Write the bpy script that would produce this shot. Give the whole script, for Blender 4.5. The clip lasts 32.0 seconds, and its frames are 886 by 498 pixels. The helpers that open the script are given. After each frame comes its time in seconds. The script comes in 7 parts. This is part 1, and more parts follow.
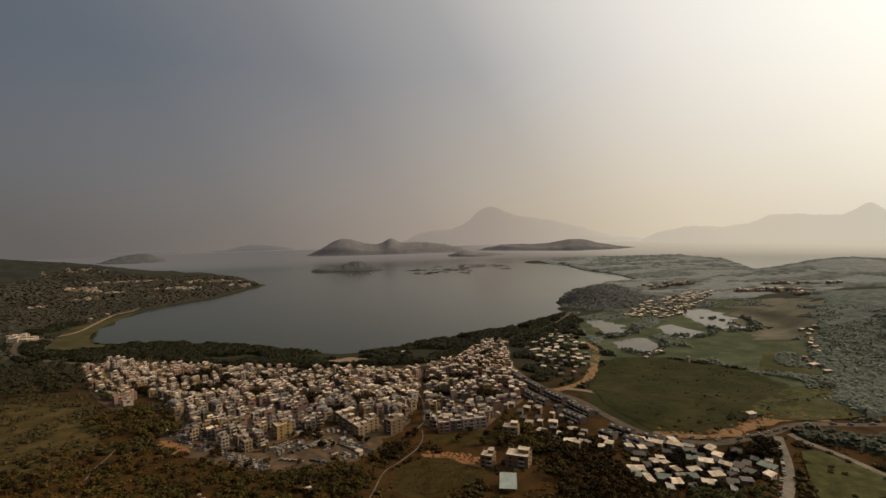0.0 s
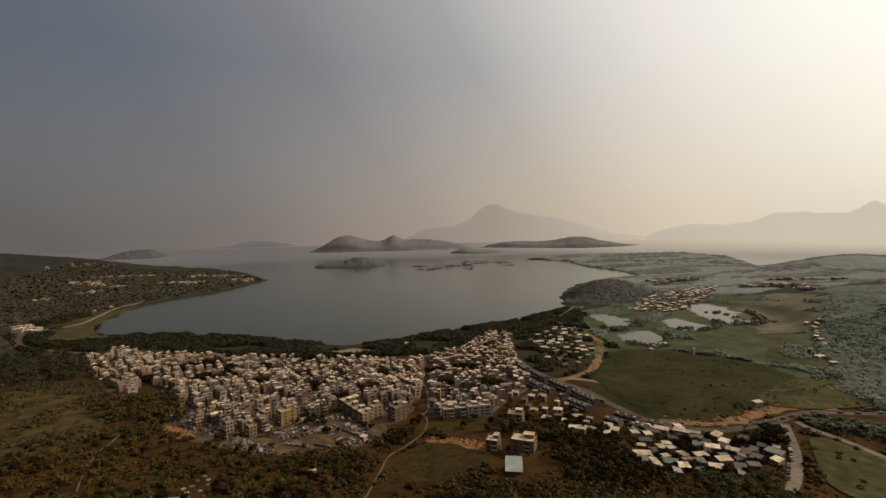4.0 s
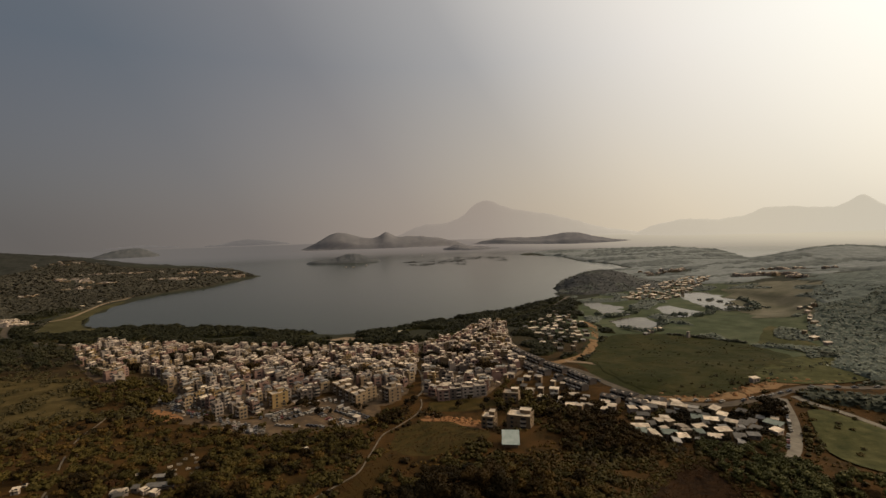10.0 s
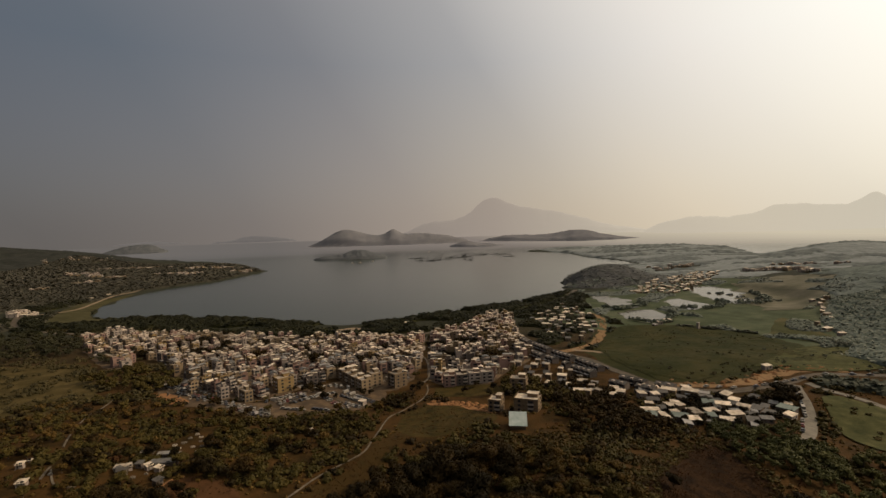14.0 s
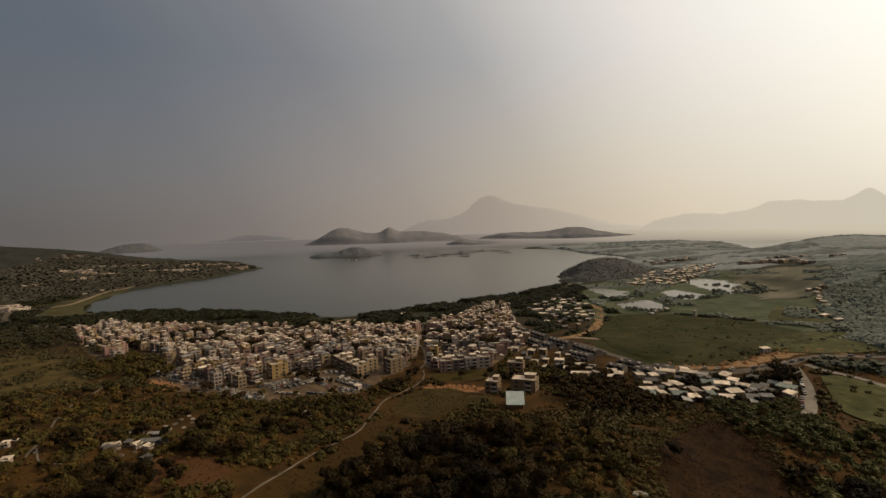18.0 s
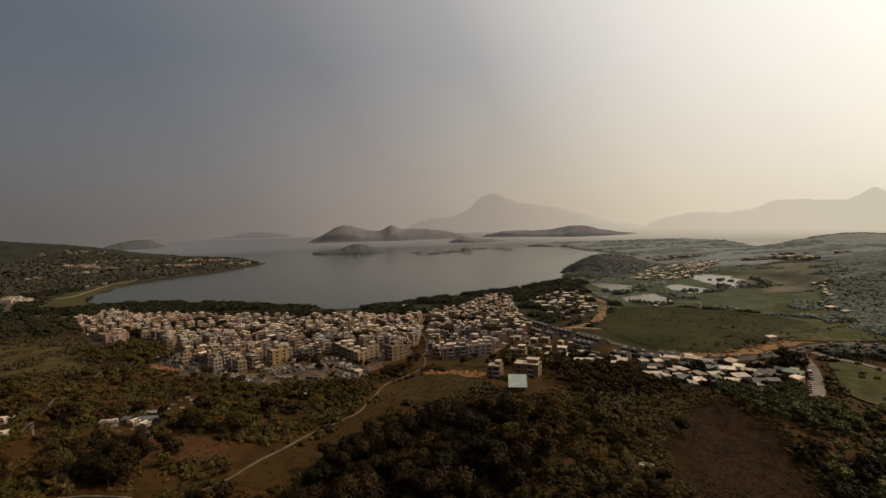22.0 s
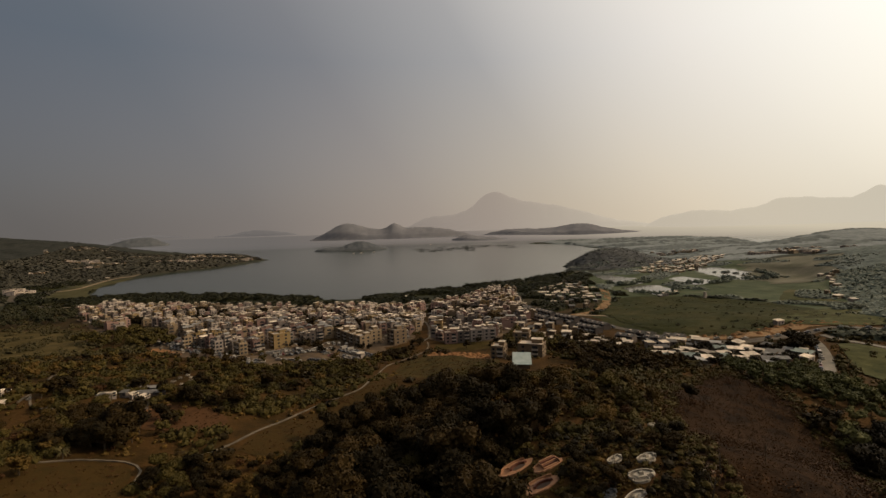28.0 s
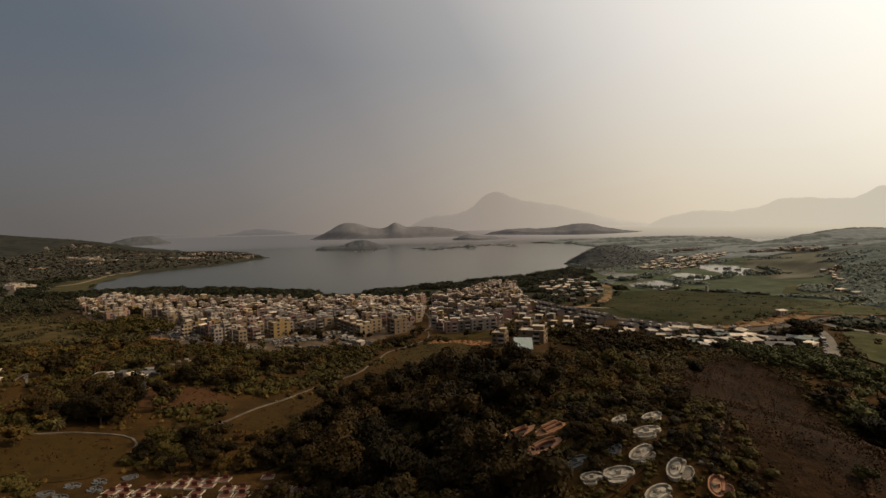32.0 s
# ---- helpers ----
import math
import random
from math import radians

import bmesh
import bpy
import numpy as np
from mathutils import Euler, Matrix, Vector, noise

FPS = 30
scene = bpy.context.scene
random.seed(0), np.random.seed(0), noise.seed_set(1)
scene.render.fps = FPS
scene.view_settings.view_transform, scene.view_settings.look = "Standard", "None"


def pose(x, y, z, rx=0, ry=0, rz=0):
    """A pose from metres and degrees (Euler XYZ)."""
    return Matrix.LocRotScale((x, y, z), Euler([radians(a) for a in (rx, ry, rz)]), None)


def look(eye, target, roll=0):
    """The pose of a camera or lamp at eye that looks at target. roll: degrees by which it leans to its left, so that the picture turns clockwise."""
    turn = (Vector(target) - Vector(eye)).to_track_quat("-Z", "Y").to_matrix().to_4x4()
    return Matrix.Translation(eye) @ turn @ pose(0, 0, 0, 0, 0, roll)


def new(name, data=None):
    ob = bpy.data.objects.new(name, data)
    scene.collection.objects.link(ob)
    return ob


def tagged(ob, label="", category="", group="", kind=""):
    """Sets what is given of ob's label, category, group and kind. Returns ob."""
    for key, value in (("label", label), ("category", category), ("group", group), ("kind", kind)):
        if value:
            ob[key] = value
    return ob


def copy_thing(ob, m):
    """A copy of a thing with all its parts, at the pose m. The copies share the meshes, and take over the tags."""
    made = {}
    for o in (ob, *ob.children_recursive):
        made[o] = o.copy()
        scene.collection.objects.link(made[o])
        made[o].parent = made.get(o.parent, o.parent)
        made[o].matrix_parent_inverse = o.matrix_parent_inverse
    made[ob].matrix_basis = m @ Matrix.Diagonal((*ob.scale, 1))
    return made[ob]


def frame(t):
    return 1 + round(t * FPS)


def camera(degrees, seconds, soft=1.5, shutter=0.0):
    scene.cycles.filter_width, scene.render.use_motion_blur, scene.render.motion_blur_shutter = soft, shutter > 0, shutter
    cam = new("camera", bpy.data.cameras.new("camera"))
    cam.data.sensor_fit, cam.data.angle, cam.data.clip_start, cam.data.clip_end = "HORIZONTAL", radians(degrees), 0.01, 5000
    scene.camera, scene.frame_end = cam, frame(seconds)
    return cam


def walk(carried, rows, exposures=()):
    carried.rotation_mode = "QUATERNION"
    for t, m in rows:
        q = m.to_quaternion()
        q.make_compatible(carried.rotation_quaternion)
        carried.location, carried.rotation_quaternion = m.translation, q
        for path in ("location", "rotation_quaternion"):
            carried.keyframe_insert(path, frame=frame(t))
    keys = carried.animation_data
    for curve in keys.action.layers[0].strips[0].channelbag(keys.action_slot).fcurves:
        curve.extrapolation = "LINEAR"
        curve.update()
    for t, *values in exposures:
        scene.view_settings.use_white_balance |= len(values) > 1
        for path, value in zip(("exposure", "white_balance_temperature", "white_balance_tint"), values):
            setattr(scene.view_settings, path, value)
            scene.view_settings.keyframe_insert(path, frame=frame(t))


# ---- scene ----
cam = camera(86.0, 32.0, soft=1.5)
PATH = [
    (0, (2.03, -12.91, 154.33), (8.31, 986.9, 133.10), -1.70),
    (0.5, (1.62, -12.82, 153.50), (11.41, 987.0, 132.18), -1.80),
    (1, (1.20, -12.72, 152.46), (7.10, 987.1, 130.85), -1.72),
    (1.5, (0.79, -12.51, 151.38), (9.31, 987.3, 128.83), -1.73),
    (2, (0.41, -12.28, 150.23), (14.52, 987.4, 127.40), -1.82),
    (2.5, (0.08, -12.56, 149.07), (4.49, 987.2, 125.49), -1.61),
    (3, (0.00, -12.45, 148.09), (3.94, 987.3, 123.81), -1.56),
    (3.5, (-0.20, -12.18, 147.15), (-1.66, 987.6, 122.14), -1.40),
    (5.5, (-0.63, -10.07, 141.39), (16.11, 989.5, 115.08), -1.79),
    (6, (-0.58, -9.73, 140.55), (1.78, 989.9, 112.89), -1.50),
    (6.5, (-0.77, -9.14, 139.35), (-0.15, 990.5, 111.25), -1.48),
    (7, (-0.83, -8.70, 138.10), (6.65, 990.9, 109.36), -1.66),
    (7.5, (-0.98, -8.26, 136.77), (9.26, 991.3, 108.16), -1.76),
    (8, (-1.02, -7.90, 135.45), (-4.28, 991.7, 107.20), -1.48),
    (8.5, (-0.91, -7.14, 134.26), (9.79, 992.4, 105.30), -1.88),
    (9, (-0.83, -6.77, 133.21), (2.35, 992.8, 103.06), -1.62),
    (9.5, (-1.04, -6.47, 131.75), (14.80, 993.0, 103.61), -1.88),
    (10, (-1.18, -5.96, 130.41), (14.83, 993.5, 101.47), -1.89),
    (10.5, (-1.35, -5.68, 129.15), (8.78, 993.9, 99.89), -1.77),
    (11, (-1.29, -5.34, 127.93), (1.32, 994.3, 98.41), -1.65),
    (11.5, (-1.16, -5.03, 126.60), (-0.94, 994.6, 97.00), -1.69),
    (12, (-1.30, -4.37, 125.25), (14.39, 995.1, 95.86), -2.11),
    (12.5, (-1.36, -3.96, 124.11), (6.66, 995.6, 93.12), -1.87),
    (13, (-1.42, -3.70, 122.85), (-1.61, 995.8, 92.37), -1.72),
    (13.5, (-1.44, -3.17, 121.51), (3.46, 996.3, 90.26), -1.80),
    (14, (-1.49, -2.75, 120.18), (0.37, 996.7, 87.97), -1.77),
    (14.5, (-1.49, -2.22, 118.91), (4.09, 997.3, 86.82), -1.89),
    (16.5, (-1.46, -0.33, 112.73), (11.96, 999.0, 79.99), -2.16),
    (17, (-1.27, 0.02, 111.48), (-1.87, 999.4, 77.68), -1.81),
    (17.5, (-1.19, 0.38, 110.15), (10.90, 999.7, 76.23), -2.08),
    (18, (-1.29, 0.80, 108.82), (7.69, 1000.2, 74.58), -1.99),
    (18.5, (-1.42, 1.15, 107.45), (4.39, 1000.5, 73.16), -1.91),
    (19, (-1.12, 1.52, 106.01), (7.67, 1000.9, 71.62), -2.02),
    (19.5, (-1.09, 1.95, 104.69), (4.90, 1001.3, 69.13), -1.96),
    (20, (-1.16, 2.35, 103.44), (6.69, 1001.7, 68.20), -1.98),
    (20.5, (-1.15, 2.79, 102.16), (4.92, 1002.1, 66.69), -1.87),
    (21, (-1.33, 2.97, 101.15), (0.36, 1002.3, 65.57), -1.69),
    (21.5, (-1.41, 3.27, 100.23), (-6.02, 1002.6, 64.58), -1.51),
    (22, (-1.30, 3.73, 99.35), (2.26, 1003.0, 63.20), -1.74),
    (22.5, (-1.29, 3.96, 98.36), (-6.92, 1003.2, 62.13), -1.55),
    (23, (-1.45, 4.20, 97.34), (7.59, 1003.5, 61.65), -1.84),
    (23.5, (-1.49, 4.41, 96.50), (17.17, 1003.5, 59.84), -2.07),
    (24, (-1.55, 4.56, 95.52), (11.02, 1003.8, 58.75), -1.95),
    (24.5, (-1.56, 4.86, 94.54), (-2.06, 1004.1, 58.29), -1.61),
    (25, (-1.69, 4.98, 93.64), (3.66, 1004.2, 56.49), -1.74),
    (25.5, (-1.76, 5.24, 92.71), (3.11, 1004.5, 55.98), -1.76),
    (27.5, (-1.68, 6.58, 88.55), (2.74, 1005.8, 51.85), -1.86),
    (28, (-1.93, 6.93, 87.42), (-3.79, 1006.2, 50.34), -1.75),
    (28.5, (-1.96, 7.29, 86.41), (-15.51, 1006.4, 49.12), -1.51),
    (29, (-1.90, 7.52, 85.33), (-7.20, 1006.7, 48.23), -1.75),
    (29.5, (-1.81, 7.80, 84.30), (-10.31, 1007.0, 47.90), -1.68),
    (30, (-1.77, 8.02, 83.32), (0.48, 1007.2, 46.70), -1.88),
    (30.5, (-1.79, 8.21, 82.26), (-4.41, 1007.4, 45.83), -1.76),
    (31, (-1.74, 8.44, 81.28), (0.12, 1007.7, 44.38), -1.77),
    (31.5, (-1.89, 8.56, 80.29), (11.04, 1007.7, 43.58), -1.98),
    (32, (-2.22, 8.51, 79.13), (-5.84, 1007.7, 43.14), -1.55),
]
walk(cam, [(t, look(eye, target, roll)) for t, eye, target, roll in PATH])

# ---- light ----
SUN_AZ, SUN_EL = 80.0, 36.0   # degrees to the right of the bay's axis, above the horizon
sun_dir = Vector((math.sin(radians(SUN_AZ)) * math.cos(radians(SUN_EL)),
                  math.cos(radians(SUN_AZ)) * math.cos(radians(SUN_EL)), math.sin(radians(SUN_EL))))
world = bpy.data.worlds.new("hazy_sky")
scene.world = world
world.use_nodes = True
wn, wl = world.node_tree.nodes, world.node_tree.links
wn.clear()
w_out = wn.new("ShaderNodeOutputWorld")
w_bg = wn.new("ShaderNodeBackground")
w_co = wn.new("ShaderNodeTexCoord")
w_dot = wn.new("ShaderNodeVectorMath"); w_dot.operation = "DOT_PRODUCT"
w_dot.inputs[1].default_value = sun_dir
w_ramp = wn.new("ShaderNodeValToRGB")
stops = [(0.0, (0.076, 0.090, 0.112)), (0.20, (0.108, 0.122, 0.140)), (0.38, (0.188, 0.188, 0.196)), (0.56, (0.352, 0.340, 0.330)),
         (0.75, (0.78, 0.73, 0.66)), (0.87, (0.98, 0.95, 0.85)), (1.0, (1.4, 1.34, 1.18))]
el = w_ramp.color_ramp.elements
while len(el) < len(stops):
    el.new(0.5)
for e, (p, c) in zip(el, stops):
    e.position, e.color = p, (*c, 1)
w_sep = wn.new("ShaderNodeSeparateXYZ")
w_low = wn.new("ShaderNodeMapRange")
w_low.inputs["From Min"].default_value, w_low.inputs["From Max"].default_value = 0.0, 0.33
w_low.inputs["To Min"].default_value, w_low.inputs["To Max"].default_value = 1.0, 0.0
w_mix = wn.new("ShaderNodeMix"); w_mix.data_type = "RGBA"
w_hor = wn.new("ShaderNodeValToRGB")   # the thick air along the horizon, warm towards the sun
stops = [(0.0, (0.130, 0.118, 0.110)), (0.186, (0.205, 0.178, 0.160)), (0.386, (0.360, 0.300, 0.250)), (0.53, (0.52, 0.435, 0.33)),
         (0.657, (0.70, 0.60, 0.455)), (0.76, (0.74, 0.67, 0.54)), (1.0, (1.2, 1.1, 0.9))]
el = w_hor.color_ramp.elements
while len(el) < len(stops):
    el.new(0.5)
for e, (p, c) in zip(el, stops):
    e.position, e.color = p, (*c, 1)
w_sky = wn.new("ShaderNodeTexSky")
w_sky.sky_type, w_sky.sun_disc = "NISHITA", False
w_sky.sun_elevation, w_sky.sun_rotation = radians(SUN_EL), radians(SUN_AZ)
w_sky.dust_density = 6.0
w_add = wn.new("ShaderNodeMix"); w_add.data_type, w_add.blend_type = "RGBA", "ADD"
w_add.inputs["Factor"].default_value = 0.012
wl.new(w_co.outputs["Generated"], w_dot.inputs[0])
w_map = wn.new("ShaderNodeMapRange")
w_map.inputs["From Min"].default_value = -0.4
wl.new(w_dot.outputs["Value"], w_map.inputs["Value"])
wl.new(w_map.outputs["Result"], w_ramp.inputs["Fac"])
wl.new(w_co.outputs["Generated"], w_sep.inputs[0])
wl.new(w_sep.outputs["Z"], w_low.inputs["Value"])
wl.new(w_low.outputs["Result"], w_mix.inputs["Factor"])
wl.new(w_ramp.outputs["Color"], w_mix.inputs["A"])
wl.new(w_map.outputs["Result"], w_hor.inputs["Fac"])
wl.new(w_hor.outputs["Color"], w_mix.inputs["B"])
wl.new(w_mix.outputs["Result"], w_add.inputs["A"])
wl.new(w_sky.outputs["Color"], w_add.inputs["B"])
wl.new(w_add.outputs["Result"], w_bg.inputs["Color"])
wl.new(w_bg.outputs["Background"], w_out.inputs["Surface"])
sun = new("sun", bpy.data.lights.new("sun", "SUN"))
sun.data.energy, sun.data.angle, sun.data.color = 2.8, radians(1.0), (1.0, 0.78, 0.52)
sun.matrix_world = look(sun_dir * 100, (0, 0, 0))

# ---- materials ----


def material(name, colours, scale=1.0, rough=0.85, bump=0.0, bump_scale=None, metal=0.0, per_object=0.0, detail=6.0, mid=0.5, island=0.0):
    """A surface mottled between its colours by noise of that size (metres)."""
    m = bpy.data.materials.new(name)
    m.use_nodes = True
    n, l = m.node_tree.nodes, m.node_tree.links
    b = n["Principled BSDF"]
    b.inputs["Roughness"].default_value, b.inputs["Metallic"].default_value = rough, metal
    b.inputs["Specular IOR Level"].default_value = 0.04 if rough > 0.92 else 0.2
    geo = n.new("ShaderNodeNewGeometry")
    noise_a = n.new("ShaderNodeTexNoise")
    noise_a.inputs["Scale"].default_value, noise_a.inputs["Detail"].default_value = 1.0 / scale, detail
    noise_a.inputs["Roughness"].default_value = 0.62
    l.new(geo.outputs["Position"], noise_a.inputs["Vector"])
    ramp = n.new("ShaderNodeValToRGB")
    e = ramp.color_ramp.elements
    while len(e) < len(colours):
        e.new(0.5)
    for k, c in enumerate(colours):
        e[k].position = mid + 0.36 * ((k + 0.5) / len(colours) - 0.5) * 2 * 0.8
        e[k].color = (*c, 1)
    l.new(noise_a.outputs["Fac"], ramp.inputs["Fac"])
    out = ramp.outputs["Color"]
    if per_object:
        info = n.new("ShaderNodeObjectInfo")
        hsv = n.new("ShaderNodeHueSaturation")
        rng = n.new("ShaderNodeMapRange")
        rng.inputs["To Min"].default_value, rng.inputs["To Max"].default_value = 1 - per_object, 1 + per_object
        l.new(info.outputs["Random"], rng.inputs["Value"])
        l.new(rng.outputs["Result"], hsv.inputs["Value"])
        l.new(out, hsv.inputs["Color"])
        out = hsv.outputs["Color"]
    if island:
        one = n.new("ShaderNodeHueSaturation")
        span = n.new("ShaderNodeMapRange")
        span.inputs["To Min"].default_value, span.inputs["To Max"].default_value = 1 - island, 1 + island
        l.new(geo.outputs["Random Per Island"], span.inputs["Value"])
        l.new(span.outputs["Result"], one.inputs["Value"])
        l.new(out, one.inputs["Color"])
        out = one.outputs["Color"]
    l.new(out, b.inputs["Base Color"])
    if bump:
        noise_b = n.new("ShaderNodeTexNoise")
        noise_b.inputs["Scale"].default_value = 1.0 / (bump_scale or scale * 0.2)
        noise_b.inputs["Detail"].default_value = 5
        l.new(geo.outputs["Position"], noise_b.inputs["Vector"])
        bp = n.new("ShaderNodeBump")
        bp.inputs["Distance"].default_value, bp.inputs["Strength"].default_value = bump, 0.7
        l.new(noise_b.outputs["Fac"], bp.inputs["Height"])
        l.new(bp.outputs["Normal"], b.inputs["Normal"])
    return m


M_SCRUB = material("scrub_ground", [(0.0135, 0.0088, 0.0026), (0.0290, 0.0162, 0.0046), (0.0490, 0.0245, 0.0072), (0.0200, 0.0134, 0.0040)], 16, 0.95, 0.6, 1.2, detail=10)
# beyond the town the low coast of turf and reeds greys with distance, haze put into its colour
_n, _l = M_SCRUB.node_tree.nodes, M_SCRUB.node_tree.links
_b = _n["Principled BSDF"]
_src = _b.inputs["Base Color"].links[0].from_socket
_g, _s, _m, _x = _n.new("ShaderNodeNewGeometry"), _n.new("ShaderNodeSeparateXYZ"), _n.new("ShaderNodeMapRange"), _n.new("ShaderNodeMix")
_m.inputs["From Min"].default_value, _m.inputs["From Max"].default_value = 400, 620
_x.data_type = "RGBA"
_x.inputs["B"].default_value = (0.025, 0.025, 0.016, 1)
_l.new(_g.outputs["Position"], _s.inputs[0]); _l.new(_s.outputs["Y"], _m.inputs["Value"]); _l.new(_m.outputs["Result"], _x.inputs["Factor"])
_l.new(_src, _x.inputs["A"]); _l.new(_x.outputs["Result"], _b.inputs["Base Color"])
M_GRASS = material("dry_grass", [(0.0160, 0.0104, 0.0029), (0.0370, 0.0209, 0.0057), (0.0240, 0.0160, 0.0046)], 8, 0.95, 0.3, 0.8, detail=10)
M_MARSH = material("marsh_green", [(0.0162, 0.0179, 0.0052), (0.0243, 0.0246, 0.0075), (0.0416, 0.0349, 0.0126)], 30, 0.93, 0.6, 2.0, detail=10)
M_MEADOW = material("valley_meadow", [(0.0234, 0.026, 0.009), (0.0416, 0.0416, 0.015), (0.078, 0.0624, 0.0285)], 34, 0.93, 0.4, 2.0, detail=10)
M_FLAT = material("salt_marsh", [(0.030, 0.027, 0.011), (0.046, 0.040, 0.017), (0.064, 0.054, 0.025)], 26, 0.93, 0.3, 1.5, detail=10)
M_SOIL = material("orange_soil", [(0.0816, 0.0467, 0.0217), (0.192, 0.1166, 0.058), (0.1344, 0.0771, 0.037)], 4, 0.95, 0.1, 1.0)
M_CLAY = material("bright_clay", [(0.105, 0.050, 0.021), (0.20, 0.098, 0.042), (0.15, 0.076, 0.033)], 4, 0.95, 0.1, 1.0)
M_LAWN = material("green_plot_grass", [(0.0198, 0.0157, 0.0046), (0.0374, 0.0265, 0.0074), (0.055, 0.0353, 0.011)], 7, 0.95, 0.3, 0.8, detail=10)
M_REDSOIL = material("red_brown_soil", [(0.030, 0.015, 0.006), (0.062, 0.029, 0.012), (0.045, 0.024, 0.010)], 6, 0.95, 0.1, 1.0)
# pasture green lifted and greyed to carry the valley haze
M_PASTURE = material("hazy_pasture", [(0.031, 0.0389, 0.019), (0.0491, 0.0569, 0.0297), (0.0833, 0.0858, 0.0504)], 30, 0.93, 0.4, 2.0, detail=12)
M_FIELD = material("green_field", [(0.0247, 0.0267, 0.0092), (0.0448, 0.0443, 0.0157), (0.0743, 0.0658, 0.0265)], 8, 0.93, 0.3, 1.5, detail=12)
M_TAN = material("tan_dry_grass", [(0.026, 0.020, 0.0065), (0.050, 0.036, 0.0125), (0.078, 0.056, 0.022)], 12, 0.95, 0.3, 1.0, detail=12)
# dry grass brown, made paler by haze painted into it
M_DRY = material("hazed_dry_meadow", [(0.0638, 0.0612, 0.038), (0.0944, 0.0859, 0.0582), (0.1403, 0.1211, 0.0854)], 40, 0.95, 0.3, 2.0, detail=10)
M_BURNT = material("burnt_slope_soil", [(0.005, 0.0026, 0.001), (0.0107, 0.0052, 0.0019), (0.0236, 0.0113, 0.0041), (0.0084, 0.0044, 0.0017)], 6, 0.95, 0.9, 1.6, detail=15)
M_SAND = material("pale_track", [(0.12, 0.085, 0.055), (0.20, 0.145, 0.095), (0.15, 0.105, 0.07)], 7, 0.95, 0.05, 1.0)
M_PAVED = material("paved_yard", [(0.03, 0.0194, 0.0101), (0.0624, 0.0386, 0.0192), (0.1248, 0.0795, 0.0403)], 9, 0.9, 0.03, 1.0)
M_ROAD = material("pale_road_concrete", [(0.085, 0.0706, 0.0525), (0.153, 0.1294, 0.0984)], 5, 0.9, 0.02, 0.5)
M_ASPHALT = material("asphalt", [(0.0462, 0.034, 0.0217), (0.0805, 0.0594, 0.0379)], 6, 0.85, 0.02, 0.5)
M_CONCRETE = material("concrete_path", [(0.065, 0.050, 0.034), (0.135, 0.108, 0.075)], 4, 0.9, 0.02, 0.5)
# wooded islands in greys: the haze over the bay is in these base colours
M_HAZE_HILL = material("hazed_distant_hill", [(0.1196, 0.1147, 0.121), (0.1508, 0.144, 0.1456)], 90, 1.0)
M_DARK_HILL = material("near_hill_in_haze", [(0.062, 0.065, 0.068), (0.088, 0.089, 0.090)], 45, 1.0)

M_WATER = bpy.data.materials.new("bay_water")
M_WATER.use_nodes = True
_n, _l = M_WATER.node_tree.nodes, M_WATER.node_tree.links
_b = _n["Principled BSDF"]
_b.inputs["Base Color"].default_value = (0.0185, 0.0225, 0.0115, 1)
_b.inputs["IOR"].default_value = 1.27
_b.inputs["Specular Tint"].default_value = (1.0, 0.98, 0.86, 1)
_b.inputs["Roughness"].default_value = 0.17
_g = _n.new("ShaderNodeNewGeometry"); _t = _n.new("ShaderNodeTexNoise"); _p = _n.new("ShaderNodeBump")
_t.inputs["Scale"].default_value, _t.inputs["Detail"].default_value = 0.35, 6
_p.inputs["Distance"].default_value, _p.inputs["Strength"].default_value = 0.25, 0.2
_l.new(_g.outputs["Position"], _t.inputs["Vector"]); _l.new(_t.outputs["Fac"], _p.inputs["Height"]); _l.new(_p.outputs["Normal"], _b.inputs["Normal"])

# ---- land ----
COAST = [(-3600, -1500), (-3600, 3300), (-1700, 2950), (-1330, 2720), (-930, 2200), (-650, 1760), (-655, 1586), (-655, 1383),
         (-710, 1246), (-708, 1082), (-655, 912), (-592, 799), (-510, 734), (-482, 764), (-400, 746), (-308, 716), (-207, 668),
         (-138, 641), (-76, 654), (-13, 711), (68, 758), (120, 795), (182, 860), (235, 918), (258, 1031), (303, 1174), (380, 1357),
         (510, 1480), (648, 1565), (660, 1808), (615, 2086), (650, 2500), (475, 2721), (560, 3000), (1100, 3200), (1600, 3085),
         (1515, 2493), (1200, 1757), (1350, 1680), (1750, 1826), (3600, 2300), (3600, -1500)]
# centre, radii, turn in degrees, height
HILLS = [(45, 88, 55, 48, 0, 27), (48, 165, 55, 45, 20, 19), (-200, 120, 150, 110, 0, 19), (0, -40, 200, 110, 0, 27),
         (130, 195, 50, 60, 0, 10), (250, 330, 170, 110, 0, 11), (-200, 260, 130, 110, 0, 8), (40, 250, 70, 55, 0, 8), (-235, 390, 80, 60, 0, 4),
         (668, 560, 152, 330, -12, 26), (900, 560, 240, 330, -12, 60), (392, 1088, 72, 95, 0, 30), (325, 1050, 52, 70, 0, 17), (1190, 1430, 240, 150, 20, 30), (760, 1250, 200, 260, 0, 7),
         (1450, 1600, 260, 120, 20, 26), (1150, 2450, 300, 220, 60, 12), (900, 2050, 260, 280, 0, 4), (-950, 700, 170, 300, 0, 14),
         (-1350, 1500, 420, 520, 0, 22), (-950, 1950, 180, 300, 30, 9), (-2250, 2150, 350, 400, 0, 116), (-1800, 2350, 300, 260, 0, 56), (1700, 900, 500, 500, 0, 90)]

